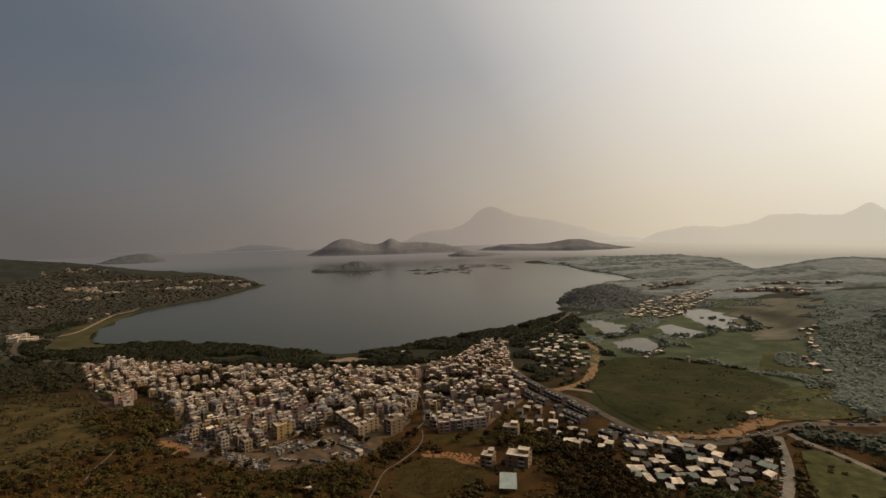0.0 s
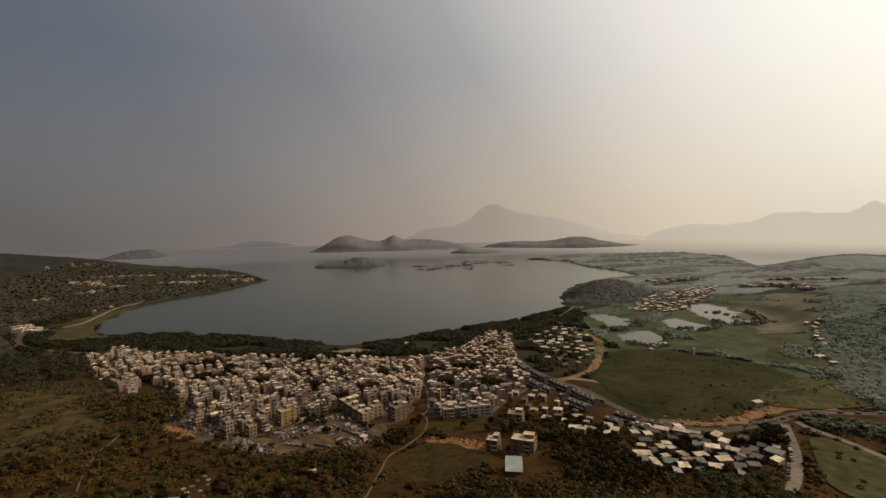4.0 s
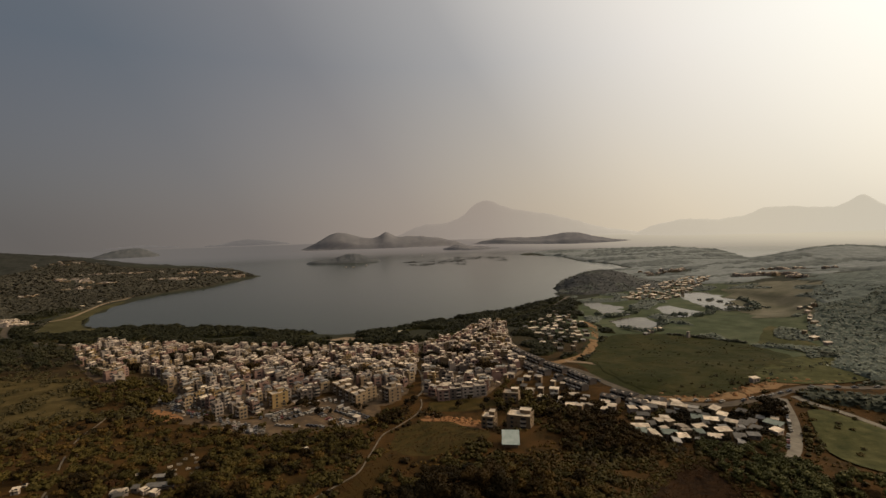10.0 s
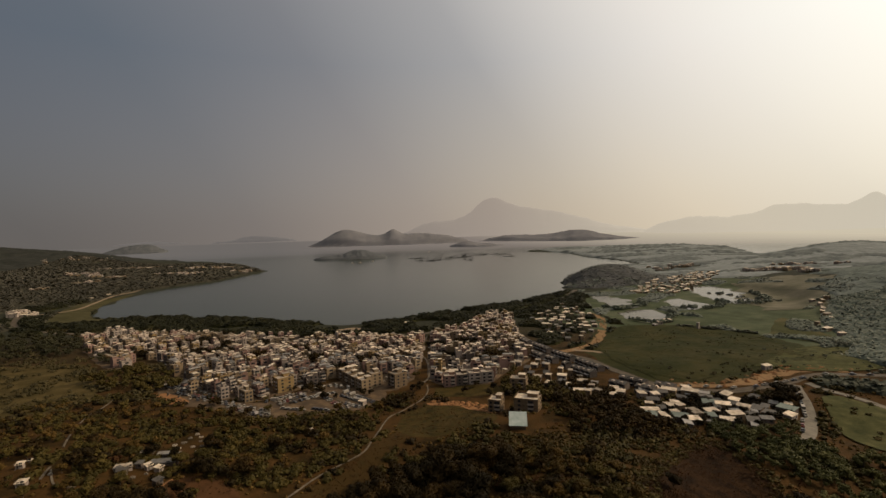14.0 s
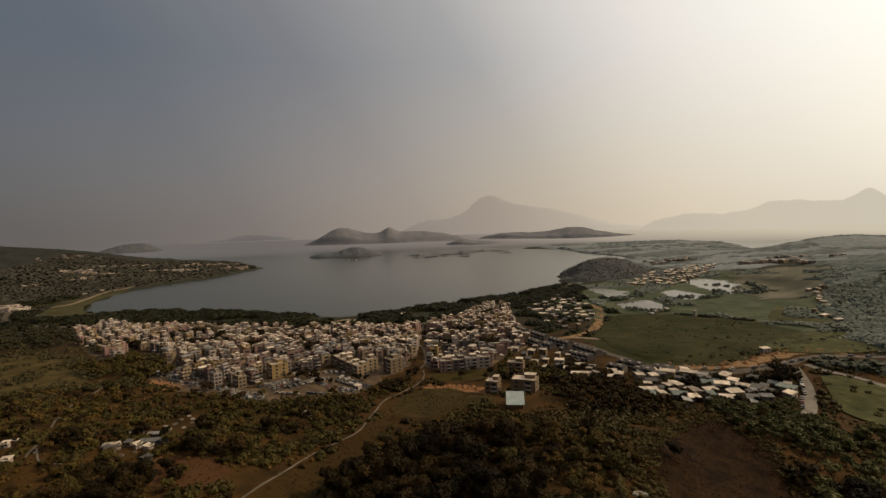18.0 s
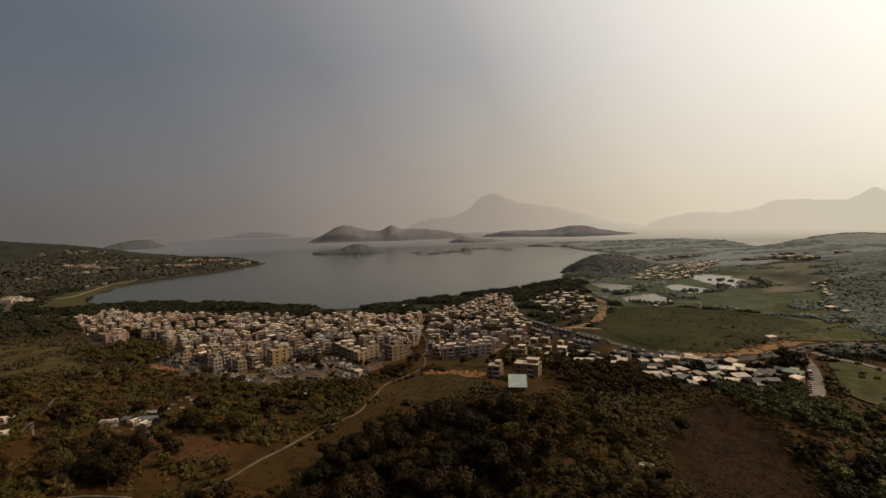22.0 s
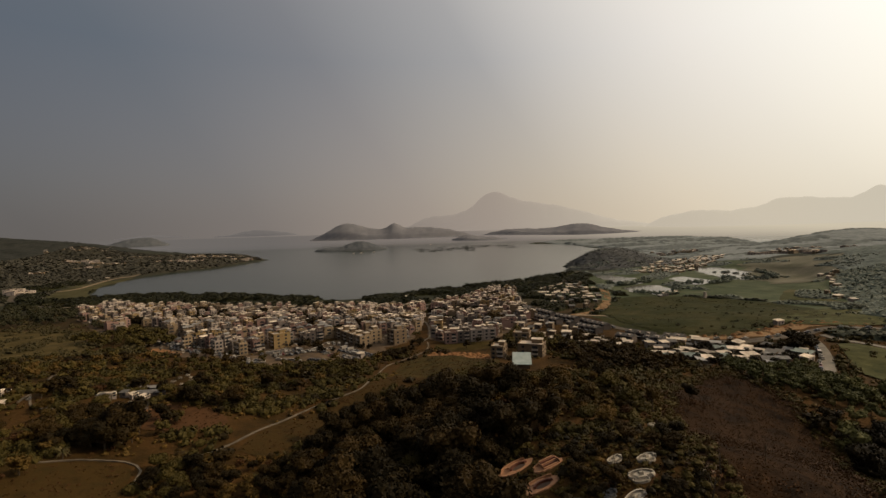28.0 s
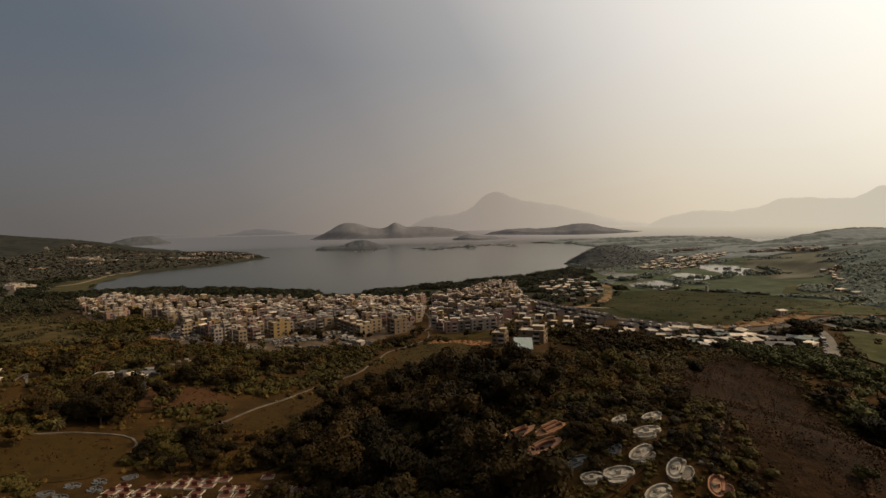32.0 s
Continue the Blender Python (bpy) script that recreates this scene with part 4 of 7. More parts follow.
for i in range(420):
    x, y = rnd.uniform(110, 200), rnd.uniform(460, 740)
    if inside(TOWN_E, x, y) and all((x - a) ** 2 + (y - b) ** 2 > 110 for a, b in done):
        done.append((x, y))
        place_shed(rnd.choice([0, 1, 3, 2, 5, 8, 3]), x, y, rnd.uniform(-30, 20))
for lim, n, gap, poly in ((0, 1500, 9.5, [(322, 835), (390, 930), (600, 1120), (650, 1100), (530, 950), (400, 805)]),):
    done = []
    for i in range(n):
        x, y = rnd.uniform(min(p[0] for p in poly), max(p[0] for p in poly)), rnd.uniform(min(p[1] for p in poly), max(p[1] for p in poly))
        if inside(poly, x, y) and height(x, y) < 13 and all((x - a) ** 2 + (y - b) ** 2 > gap * gap for a, b in done):
            done.append((x, y))
            place_shed(rnd.choice([0, 2, 2, 3, 8, 5]), x, y, rnd.uniform(-40, 40))
for x, y, k, turn in [(-136, 190, 7, 10), (-139, 192, 7, -30), (-127, 204, 10, 6), (-132, 215, 10, 4), (-119, 186, 7, 70), (-77, 255, 11, 30), (-183, 196, 11, 20), (-165, 176.5, 11, 15), (-140, 194, 11, 10), (-137, 195.5, 11, 40), (-134.5, 199, 7, 0), (-130, 198, 11, 60), (-125, 197, 11, 80), (-145, 218, 12, 20), (-141.6, 218.7, 12, 50), (-186, 204, 12, 10), (-711, 790, 3, 20),
                      (-725, 812, 2, 10), (-740, 800, 0, 0), (-741, 993, 2, 80), (-752, 1060, 2, 70), (-49, 622, 2, 5), (229, 335, 0, 15), (508, 624, 3, 10), (470, 585, 0, 60), (452, 563, 2, 50),
                      (514, 634, 2, 40), (500, 640, 0, 10), (496, 618, 2, 70), (482, 604, 0, 20), (462, 574, 0, 30), (446, 548, 2, 10), (436, 530, 0, 60), (400, 505, 3, 30), (392, 482, 2, 20), (386, 457, 0, 0), (270, 572, 2, 20), (256, 562, 0, 10), (244, 548, 1, 30), (96, 300, 3, 30),
                      (90, 312, 1, 10), (84, 322, 0, -20), (-58, 312, 0, -40), (124, 601, 2, 10), (330, 318, 2, 5), (352, 322, 0, 5), (300, 300, 1, 12), (372, 330, 2, 8), (560, 1030, 2, 10)]:
    place_shed(k, x, y, turn)
BLOCKED += [(50, 121, 4), (48, 116, 4), (-130, 230, 9), (-131, 238, 8), (-126, 224, 7), (-139, 190, 5), (-180, 190, 6), (-166, 172, 6), (-79, 250, 5), (-136, 186, 5), (-127, 201, 7), (-127, 195, 6), (-119, 182, 5)]
# open-sided work shed with a teal sheet roof
work = tagged(new("work_shed", Shape().box(0, 0, -1, 7.5, 8, 3.8).mesh("work_shed", WALLS[3][1])), "beige work shed with a pale teal sheet-metal lean-to roof", "shed")
work.matrix_basis = pose(35, 240, height(35, 240) + 0.3, 0, 0, -8)
part("roof", Shape().add([(-4.6, -6.5, 2.6), (4.6, -6.5, 2.6), (4.6, 5.0, 5.6), (-4.6, 5.0, 5.6), (-4.6, -6.5, 2.75), (4.6, -6.5, 2.75), (4.6, 5.0, 5.75), (-4.6, 5.0, 5.75)],
                         [(3, 2, 1, 0), (4, 5, 6, 7), (0, 1, 5, 4), (1, 2, 6, 5), (2, 3, 7, 6), (3, 0, 4, 7)]), M_TEAL, work, "pale teal corrugated roof")
BLOCKED.append((35, 240, 11))
tower = tagged(new("pump_tower", Shape().box(0, 0, -1, 2.6, 2.6, 8.5, 0, 0.85).mesh("pump_tower", M_TRIM)), "slim white concrete pump tower standing in a marsh", "tower")
tower.matrix_basis = pose(279, 519, height(279, 519), 0, 0, 20)
part("cap", Shape().box(0, 0, 7.5, 3.0, 3.0, 0.35), M_TRIM, tower)
part("door", Shape().box(0, -1.3, 0.1, 0.9, 0.1, 2.0), M_DARKROOF, tower)

# ---- vehicles ----
CAR_PAINT = [("white", material("white_car_paint", [(0.21, 0.182, 0.150), (0.28, 0.245, 0.203)], 1, 0.4)), ("dark", material("dark_car_paint", [(0.03, 0.03, 0.035), (0.05, 0.05, 0.055)], 1, 0.3)),
             ("silver", material("silver_car_paint", [(0.15, 0.135, 0.115), (0.21, 0.19, 0.16)], 1, 0.5)), ("red", material("red_car_paint", [(0.10, 0.025, 0.02), (0.14, 0.03, 0.025)], 1, 0.3))]
M_CARGLASS = material("car_glass", [(0.018, 0.016, 0.014), (0.03, 0.027, 0.024)], 1, 0.4)
M_TYRE = material("tyre_rubber", [(0.02, 0.02, 0.02), (0.03, 0.03, 0.03)], 1, 0.9)
WHEEL = Shape().tube((-0.1, 0, 0), (0.1, 0, 0), 0.33, 0.33, 10).mesh("wheel", M_TYRE)


def car(colour, paint, van=False):
    w, L, h = (1.9, 5.0, 2.0) if van else (1.75, 4.4, 0.85)
    root = new("van" if van else "car")
    tagged(root, f"{colour} {'van' if van else 'car'} parked on bare ground", "van" if van else "car", "parked vehicles")
    part("body", Shape().box(0, 0, 0.3, w, L, h - 0.3 if van else 0.55, 0, 0.96), paint, root)
    if van:
        part("windscreen", Shape().box(0, -L / 2 + 0.02, 1.1, w * 0.86, 0.12, 0.6), M_CARGLASS, root)
    else:
        part("cabin", Shape().box(0, 0.2, 0.85, w * 0.9, L * 0.52, 0.5, 0, 0.78), M_CARGLASS, root)
        part("roof_panel", Shape().box(0, 0.2, 1.35, w * 0.72, L * 0.41, 0.05), paint, root)
    for sx in (-1, 1):
        for sy in (-1, 1):
            part("wheel", WHEEL, None, root, at=pose(sx * (w / 2 - 0.08), sy * L * 0.3, 0.33))
    return root


CARS = [car(n, p) for n, p in CAR_PAINT[:3]] + [car("white", CAR_PAINT[0][1], True), car("red", CAR_PAINT[3][1])]
CAR_USED = set()


def place_car(k, x, y, turn, up=0.25):
    m = pose(x, y, height(x, y) + up, 0, 0, turn)
    if k in CAR_USED:
        copy_thing(CARS[k], m)
    else:
        CAR_USED.add(k); CARS[k].matrix_basis = m


for ax, ay, bx, by, n, turn in [(-222, 372, -196, 345, 7, 40), (-214, 364, -190, 338, 6, 40), (-180, 330, -158, 316, 6, 30), (-188, 345, -160, 322, 5, 35), (-100, 345, -84, 362, 4, 50),
                                (-75, 338, -58, 322, 6, -40), (-92, 330, -72, 306, 6, -60), (-140, 300, -112, 296, 6, 20), (-70, 300, -62, 312, 3, 40), (-125, 312, -110, 336, 4, 10),
                                (-205, 356, -180, 334, 6, 40), (-150, 305, -126, 300, 6, 25), (-104, 312, -88, 330, 6, 55), (-98, 318, -80, 338, 5, 55), (-108, 302, -92, 298, 5, 80), (-66, 330, -50, 316, 5, -40), (-172, 318, -140, 306, 7, 30), (-88, 300, -76, 296, 4, 70), (-226, 362, -208, 350, 5, 38), (-206, 350, -190, 338, 6, 130), (-196, 336, -166, 320, 8, 40), (-120, 318, -112, 332, 6, 100), (-113, 310, -101, 330, 8, 20), (-106, 334, -99, 322, 4, 70), (-142, 299, -114, 284, 10, 15), (-134, 294, -112, 290, 7, 100), (-76, 328, -55, 315, 6, 60), (-70, 313, -58, 306, 5, 0), (-92, 358, -73, 350, 4, 20),
                                (214, 285, 192, 250, 7, -30), (190, 250, 172, 226, 3, -40), (148, 316, 190, 297, 5, -65), (194, 298, 244, 315, 6, -72), (250, 317, 330, 317, 5, 90), (96, 450, 130, 356, 6, 15)]:
    for k in range(n):
        t = (k + rnd.uniform(0.2, 0.6)) / n
        place_car(rnd.choice([0, 0, 1, 1, 1, 2, 2, 2, 3, 1, 0, 2, 1, 1, 2, 0, 4]), ax + (bx - ax) * t, ay + (by - ay) * t, turn + rnd.uniform(-6, 6), 0.2 if ax < 0 else 0.42)

M_SCRAP = material("scrap_metal", [(0.033, 0.0252, 0.0192), (0.132, 0.1071, 0.081), (0.0726, 0.0536, 0.0372)], 1.5, 0.7, 0.02, 0.3, island=0.75)
for poly, n in (([(-121, 314), (-120, 329), (-114, 335), (-100, 339), (-98, 320), (-109, 305)], 90), ([(-144, 302), (-140, 292), (-114, 280), (-108, 286), (-122, 304)], 110), ([(-214, 352), (-186, 330), (-160, 316), (-166, 312), (-192, 324), (-218, 344)], 60),
                ([(-84, 344), (-56, 322), (-56, 306), (-72, 310), (-90, 330)], 45)):
    heap, xs, ys = Shape(), [p[0] for p in poly], [p[1] for p in poly]
    for i in range(n):
        x, y = rnd.uniform(min(xs), max(xs)), rnd.uniform(min(ys), max(ys))
        if inside(poly, x, y):
            heap.box(x, y, height(x, y) - 0.1, rnd.uniform(0.6, 2.8), rnd.uniform(0.5, 1.8), rnd.uniform(0.4, 1.5), rnd.uniform(0, 180), rnd.uniform(0.6, 1.0))
    tagged(new("scrap_heaps", heap.mesh("scrap_heaps", M_SCRAP)), "scrap, crates and sheet metal strewn over a yard", "scrap", kind="stuff")
pad = Shape().box(0, 0, -0.6, 7.0, 5.0, 0.95)
slab = tagged(new("concrete_slab", pad.mesh("concrete_slab", M_TRIM)), "pale raised concrete slab in a car yard", "slab")
slab.matrix_basis = pose(-110.6, 353, height(-110.6, 353), 0, 0, -50)

# spoil along the works tracks
for line, mat, label in (([(186, 668), (198, 630), (192, 570), (170, 514), (148, 469), (128, 447)], M_SOIL, "heaps of orange spoil along a works track"), ([(152, 324), (180, 309), (205, 315), (226, 326), (250, 330), (282, 330)], M_SOIL, "heaps of pale spoil along a works track"),
                         ([(160, 318), (196, 306), (214, 320), (240, 332), (260, 329)], M_CLAY, "heaps of orange clay beside a road"), ([(-10, 303), (4, 300), (16, 293), (26, 276)], M_CLAY, "heaps of dug clay beside new houses")):
    heap, track = Shape(), spline(line, 2.0)
    for i in range(44):
        p = track[rnd.randrange(len(track))]
        x, y, r, n = p.x + rnd.uniform(-6, 6), p.y + rnd.uniform(-5, 5), rnd.uniform(0.8, 2.6), 9
        z, rings = height(x, y), []
        for q, up in ((1.0, -0.2), (0.6, 0.32), (0.22, 0.52)):
            rings += [(x + r * q * rnd.uniform(0.8, 1.15) * math.cos(6.2832 * k / n), y + r * q * rnd.uniform(0.8, 1.15) * math.sin(6.2832 * k / n), z + up * r * rnd.uniform(0.8, 1.1)) for k in range(n)]
        heap.add(rings, [(n * q + k, n * q + (k + 1) % n, n * q + n + (k + 1) % n, n * q + n + k) for q in range(2) for k in range(n)] + [tuple(range(2 * n, 3 * n))])
    tagged(new("spoil_heaps", heap.mesh("spoil_heaps", mat)), label, "soil", kind="stuff")

# ---- graves on the near hillside ----
M_GRAVE = material("pale_grave_cement", [(0.11, 0.092, 0.068), (0.38, 0.325, 0.25), (0.24, 0.20, 0.152)], 1.1, 0.85, 0.02, 0.2, per_object=0.15)
M_GRAVE_D = material("weathered_grave_cement", [(0.045, 0.045, 0.045), (0.10, 0.096, 0.09), (0.07, 0.067, 0.063)], 0.8, 0.9, 0.02, 0.2)
M_GRAVE_M = material("stained_grave_cement", [(0.07, 0.058, 0.042), (0.17, 0.14, 0.105), (0.11, 0.09, 0.068)], 0.7, 0.9, 0.02, 0.2)
M_RUIN = material("weathered_brick", [(0.028, 0.017, 0.011), (0.07, 0.043, 0.029), (0.045, 0.028, 0.019)], 0.6, 0.9, 0.02, 0.2)
M_REDTILE = material("red_grave_tile", [(0.06, 0.022, 0.012), (0.11, 0.036, 0.02), (0.09, 0.045, 0.025)], 0.8, 0.6, per_object=0.2)
M_TOMB = material("orange_tomb_tile", [(0.1472, 0.0669, 0.0325), (0.3312, 0.169, 0.0868), (0.23, 0.1091, 0.0549)], 0.9, 0.7)


def on_slope(x, y, up, turn, lean=0.85):
    """A pose that leans part of the way with the slope there, as a terrace cut into a hillside does."""
    n = Vector(((height(x - 1.5, y) - height(x + 1.5, y)) * lean, (height(x, y - 1.5) - height(x, y + 1.5)) * lean, 3.0)).normalized()
    tilt = Vector((0, 0, 1)).rotation_difference(n).to_matrix().to_4x4()
    return Matrix.Translation((x, y, height(x, y) + up)) @ tilt @ pose(0, 0, 0, 0, 0, turn)


GRAVE_AT = []


def grave(x, y, r, turn, wall, floor, label, stretch=1.25):
    """A horseshoe grave: a curved wall round a sunken floor, a mound, a headstone and an apron."""
    root = tagged(new("grave"), label, "grave", "hillside graves")
    root.matrix_basis = on_slope(x, y, 0.16, turn)
    r *= 0.86
    court = rnd.uniform(0.5, 0.72)
    wide, deep = 1.22, 0.56 * stretch
    part("retaining_wall", Shape().arc_wall(r, r + 0.15, -38, 222, -1.0, 0.26, 26, wide, deep), wall, root)
    part("coping", Shape().arc_wall(r - 0.05, r + 0.2, 20, 160, 0.26, 0.34, 18, wide, deep), wall, root)
    part("floor", Shape().disc(r, -0.9, 0.03, 24, wide, deep), floor, root)
    part("terrace", Shape().disc(r * 0.78, -0.6, 0.12, 20, wide * 0.9, deep * 0.7), wall, root, at=pose(0, r * 0.12, 0))
    part("court", Shape().disc(r * court, -1.2, -0.04, 20, 1.15, 0.62), floor, root, at=pose(-r * 0.2, -r * 0.82, 0))
    part("court_rim", Shape().arc_wall(r * court, r * court + 0.13, 165, 385, -1.0, 0.13, 18, 1.15, 0.62), wall, root, at=pose(-r * 0.2, -r * 0.82, 0))
    part("mound", Shape().add([(0.34 * r * s * math.cos(a), 0.3 * r + 0.22 * r * s * math.sin(a), z) for s, z in ((1, 0.10), (0.75, 0.26), (0.35, 0.34)) for a in [6.2832 * k / 12 for k in range(12)]],
                              [(12 * q + k, 12 * q + (k + 1) % 12, 12 * q + 12 + (k + 1) % 12, 12 * q + 12 + k) for q in range(2) for k in range(12)] + [tuple(range(24, 36))]), M_GRASS if wall is M_GRAVE_D else M_GRAVE_M, root, "low burial mound")
    part("headstone", Shape().box(0, -r * 0.1, 0.1, r * 0.42, 0.2, 0.6, 0, 0.88), wall, root)
    part("step", Shape().box(0, -r * 0.42, 0.0, r * 0.95, 0.3, 0.18), wall, root)
    part("altar", Shape().disc(0.26, 0.0, 0.42, 12), wall, root, at=pose(r * 1.0, -r * 0.3, 0))
    GRAVE_AT.append((x, y, r * 1.12))
    BLOCKED.append((x, y - 0.4, r + 0.2))
    return root


for x, y, r, turn, kind in [(33, 90, 1.7, 20, 0), (30, 85, 1.9, -10, 0), (27, 80, 2.0, 30, 0), (50.9, 126.5, 2.0, 10, 0), (28.4, 93.0, 1.4, 30, 0), (19, 78.6, 1.5, -20, 0), (22.6, 77.5, 2.0, -15, 2),
                            (26, 72, 1.8, 20, 0), (30, 75, 2.0, 50, 0), (33.5, 71, 1.8, 60, 3), (18, 84, 1.7, 0, 1), (24, 83, 1.1, 20, 1)]:
    wall, floor, label = [(M_GRAVE, M_GRAVE_M, "horseshoe grave of pale weathered cement among scrub"), (M_GRAVE_D, M_GRAVE_D, "dark weathered cement horseshoe grave in scrub"),
                          (M_GRAVE, M_GRAVE, "broad cream cement horseshoe grave with a paved court"), (M_TOMB, M_REDTILE, "horseshoe grave with orange rim and red floor"),
                          ][kind]
    grave(x, y, r, turn, wall, floor, label)


def tomb(x, y, r, turn, tiled):
    """A broad earthen tomb terrace with a low rim, and an arch or a flight of orange tiled ledges in it."""
    root = tagged(new("tomb"), "orange tiled hillside tomb with stepped ledges" if tiled else "orange earthen hillside tomb with an arched recess", "tomb", "orange hillside tombs")
    root.matrix_basis = on_slope(x, y, 0.22, turn, 0.8)
    worn = [1 + 0.16 * noise.noise(Vector((x + 2 * math.cos(0.2094 * k), y + 2 * math.sin(0.2094 * k), 1))) + rnd.uniform(-0.05, 0.05) for k in range(30)]
    edge = [(r * 1.25 * q * math.cos(0.2094 * k), r * 0.75 * q * math.sin(0.2094 * k)) for k, q in enumerate(worn)]
    part("apron", Shape().add([(ex, ey, -2.2) for ex, ey in edge] + [(ex, ey, 0.05) for ex, ey in edge], [(k, (k + 1) % 30, 30 + (k + 1) % 30, 30 + k) for k in range(30)] + [tuple(range(30, 60))]), M_TOMB, root)
    part("rim", Shape().arc_wall(r * 0.94, r * 1.02, 35, 160, 0.0, 0.5, 24, 1.2, 0.72), M_TOMB, root)
    if tiled:
        for k in range(5):
            part("ledge", Shape().box(0.15 * r, -0.4 * r + 0.2 * r * k, 0.0, 1.25 * r, 0.18 * r, 0.22 + 0.2 * k), M_REDTILE if k % 2 else M_TOMB, root)
        for sx in (-1, 1):
            part("side_wall", Shape().box(0.15 * r + sx * 0.68 * r, 0.0, 0.0, 0.16, 1.0 * r, 0.75), M_TOMB, root)
    else:
        part("arch", Shape().arc_wall(0.42 * r, 0.58 * r, 10, 170, 0.0, 0.5, 18, 1.2, 0.8), M_REDTILE, root, at=pose(0.1 * r, -0.25 * r, 0))
        part("recess", Shape().disc(0.40 * r, -0.4, 0.09, 18, 1.2, 0.7), M_RUIN, root, at=pose(0.1 * r, -0.22 * r, 0))
        part("mound", Shape().disc(0.34 * r, 0.0, 0.3, 18, 1.4, 0.6), M_TOMB, root, at=pose(0, 0.38 * r, 0))
    part("step", Shape().box(0.2 * r, -0.66 * r, -0.5, 1.1 * r, 0.4, 0.6), M_TOMB, root)
    GRAVE_AT.append((x, y, r * 1.05))
    BLOCKED.append((x, y, r * 1.35))


for x, y, r, turn, tiled in [(12.3, 108.4, 3.3, 24, False), (18, 102.4, 2.7, 14, True), (15, 94.6, 3.0, 12, False)]:
    tomb(x, y, r, turn, tiled)
    BLOCKED += [(x - 1, y - 4, r + 3.4), (x - 2, y - 9, r + 3.4), (x - 3, y - 14, r + 2.6)]
for x, y, turn, L in ((40, 84.5, -38, 5.2), (34.5, 76.5, -48, 4.6)):
    plot = tagged(new("ruined_plot", Shape().walls(0, 0, -0.6, L, 1.7, 0.82, 0.16).mesh("ruined_plot", M_RUIN)), "low ruined rectangular brick plot wall on a slope", "wall", "ruined plots")
    plot.matrix_basis = on_slope(x, y, 0.1, turn)
    for k in range(4):
        part("cross_wall", Shape().box(L * (k - 1.5) * 0.24, rnd.uniform(-0.2, 0.2), -0.5, 0.14, 1.4, 0.48 + 0.25 * rnd.random(), rnd.uniform(-9, 9)), M_GRAVE_M if k % 2 else M_RUIN, plot)
    part("fallen_slab", Shape().box(L * 0.2, -1.4, -0.2, 1.8, 0.5, 0.35, 14), M_GRAVE_M, plot)
    BLOCKED.append((x, y, 3.0))

# red-tiled family plots at the foot of the slope


def plot_unit():
    root = tagged(new("urn_plot", Shape().walls(0, 0, -0.8, 2.9, 2.3, 1.05, 0.12).mesh("urn_plot", M_GRAVE)), "small walled urn plot with a red tiled floor", "grave", "red urn plots")
    part("floor", Shape().box(0, 0, -0.6, 2.66, 2.06, 0.72), M_REDTILE, root)
    part("headstone", Shape().box(0, 0.75, 0.1, 1.2, 0.2, 0.9), M_REDTILE, root)
    return root


first = None
for j in range(4):
    for i in range(15):
        x, y = -78 + 3.3 * i + rnd.uniform(-0.25, 0.25) + 0.9 * (j % 2), 117.5 - 3.0 * j - 0.10 * i * (i > 8) + 0.7 * math.sin(i * 0.8) + rnd.uniform(-0.25, 0.25)
        if noise.noise(Vector((x * 0.16, y * 0.16, 4))) < -0.08 or (i < 4 and j < 1):
            continue
        m = on_slope(x, y, 0.1, rnd.uniform(-7, 7))
        if first is None:
            first = plot_unit(); first.matrix_basis = m
        else:
            copy_thing(first, m)
        BLOCKED.append((x, y, 1.5))
for x, y in [(-88, 114), (-84, 117), (-90, 109), (-82, 113), (-79, 120), (-86, 108)]:
    place_grave = grave(x, y, 1.5, rnd.uniform(-30, 30), M_GRAVE_D, M_GRAVE_D, "small weathered cement horseshoe grave in dry grass")

# ---- rafts and boats ----
M_RAFT = material("raft_timber", [(0.035, 0.034, 0.032), (0.06, 0.057, 0.052)], 3, 0.9)


def raft(w, d):
    root = tagged(new("fish_raft", Shape().walls(0, 0, -0.3, w, d, 0.8, 1.4).mesh("fish_raft", M_RAFT)), "dark timber fish-farming raft floating on the bay", "raft", "fish rafts in the bay")
    for k in range(1, 4):
        part("walkway", Shape().box(-w / 2 + w * k / 4, 0, 0.1, 1.6, d, 0.6), M_RAFT, root)
        part("walkway", Shape().box(0, -d / 2 + d * k / 4, 0.12, w, 1.6, 0.6), M_RAFT, root)
    part("hut", Shape().box(w * 0.3, d * 0.2, 0.5, 5, 4, 2.6, 0, 0.9), M_RAFT, root)
    return root


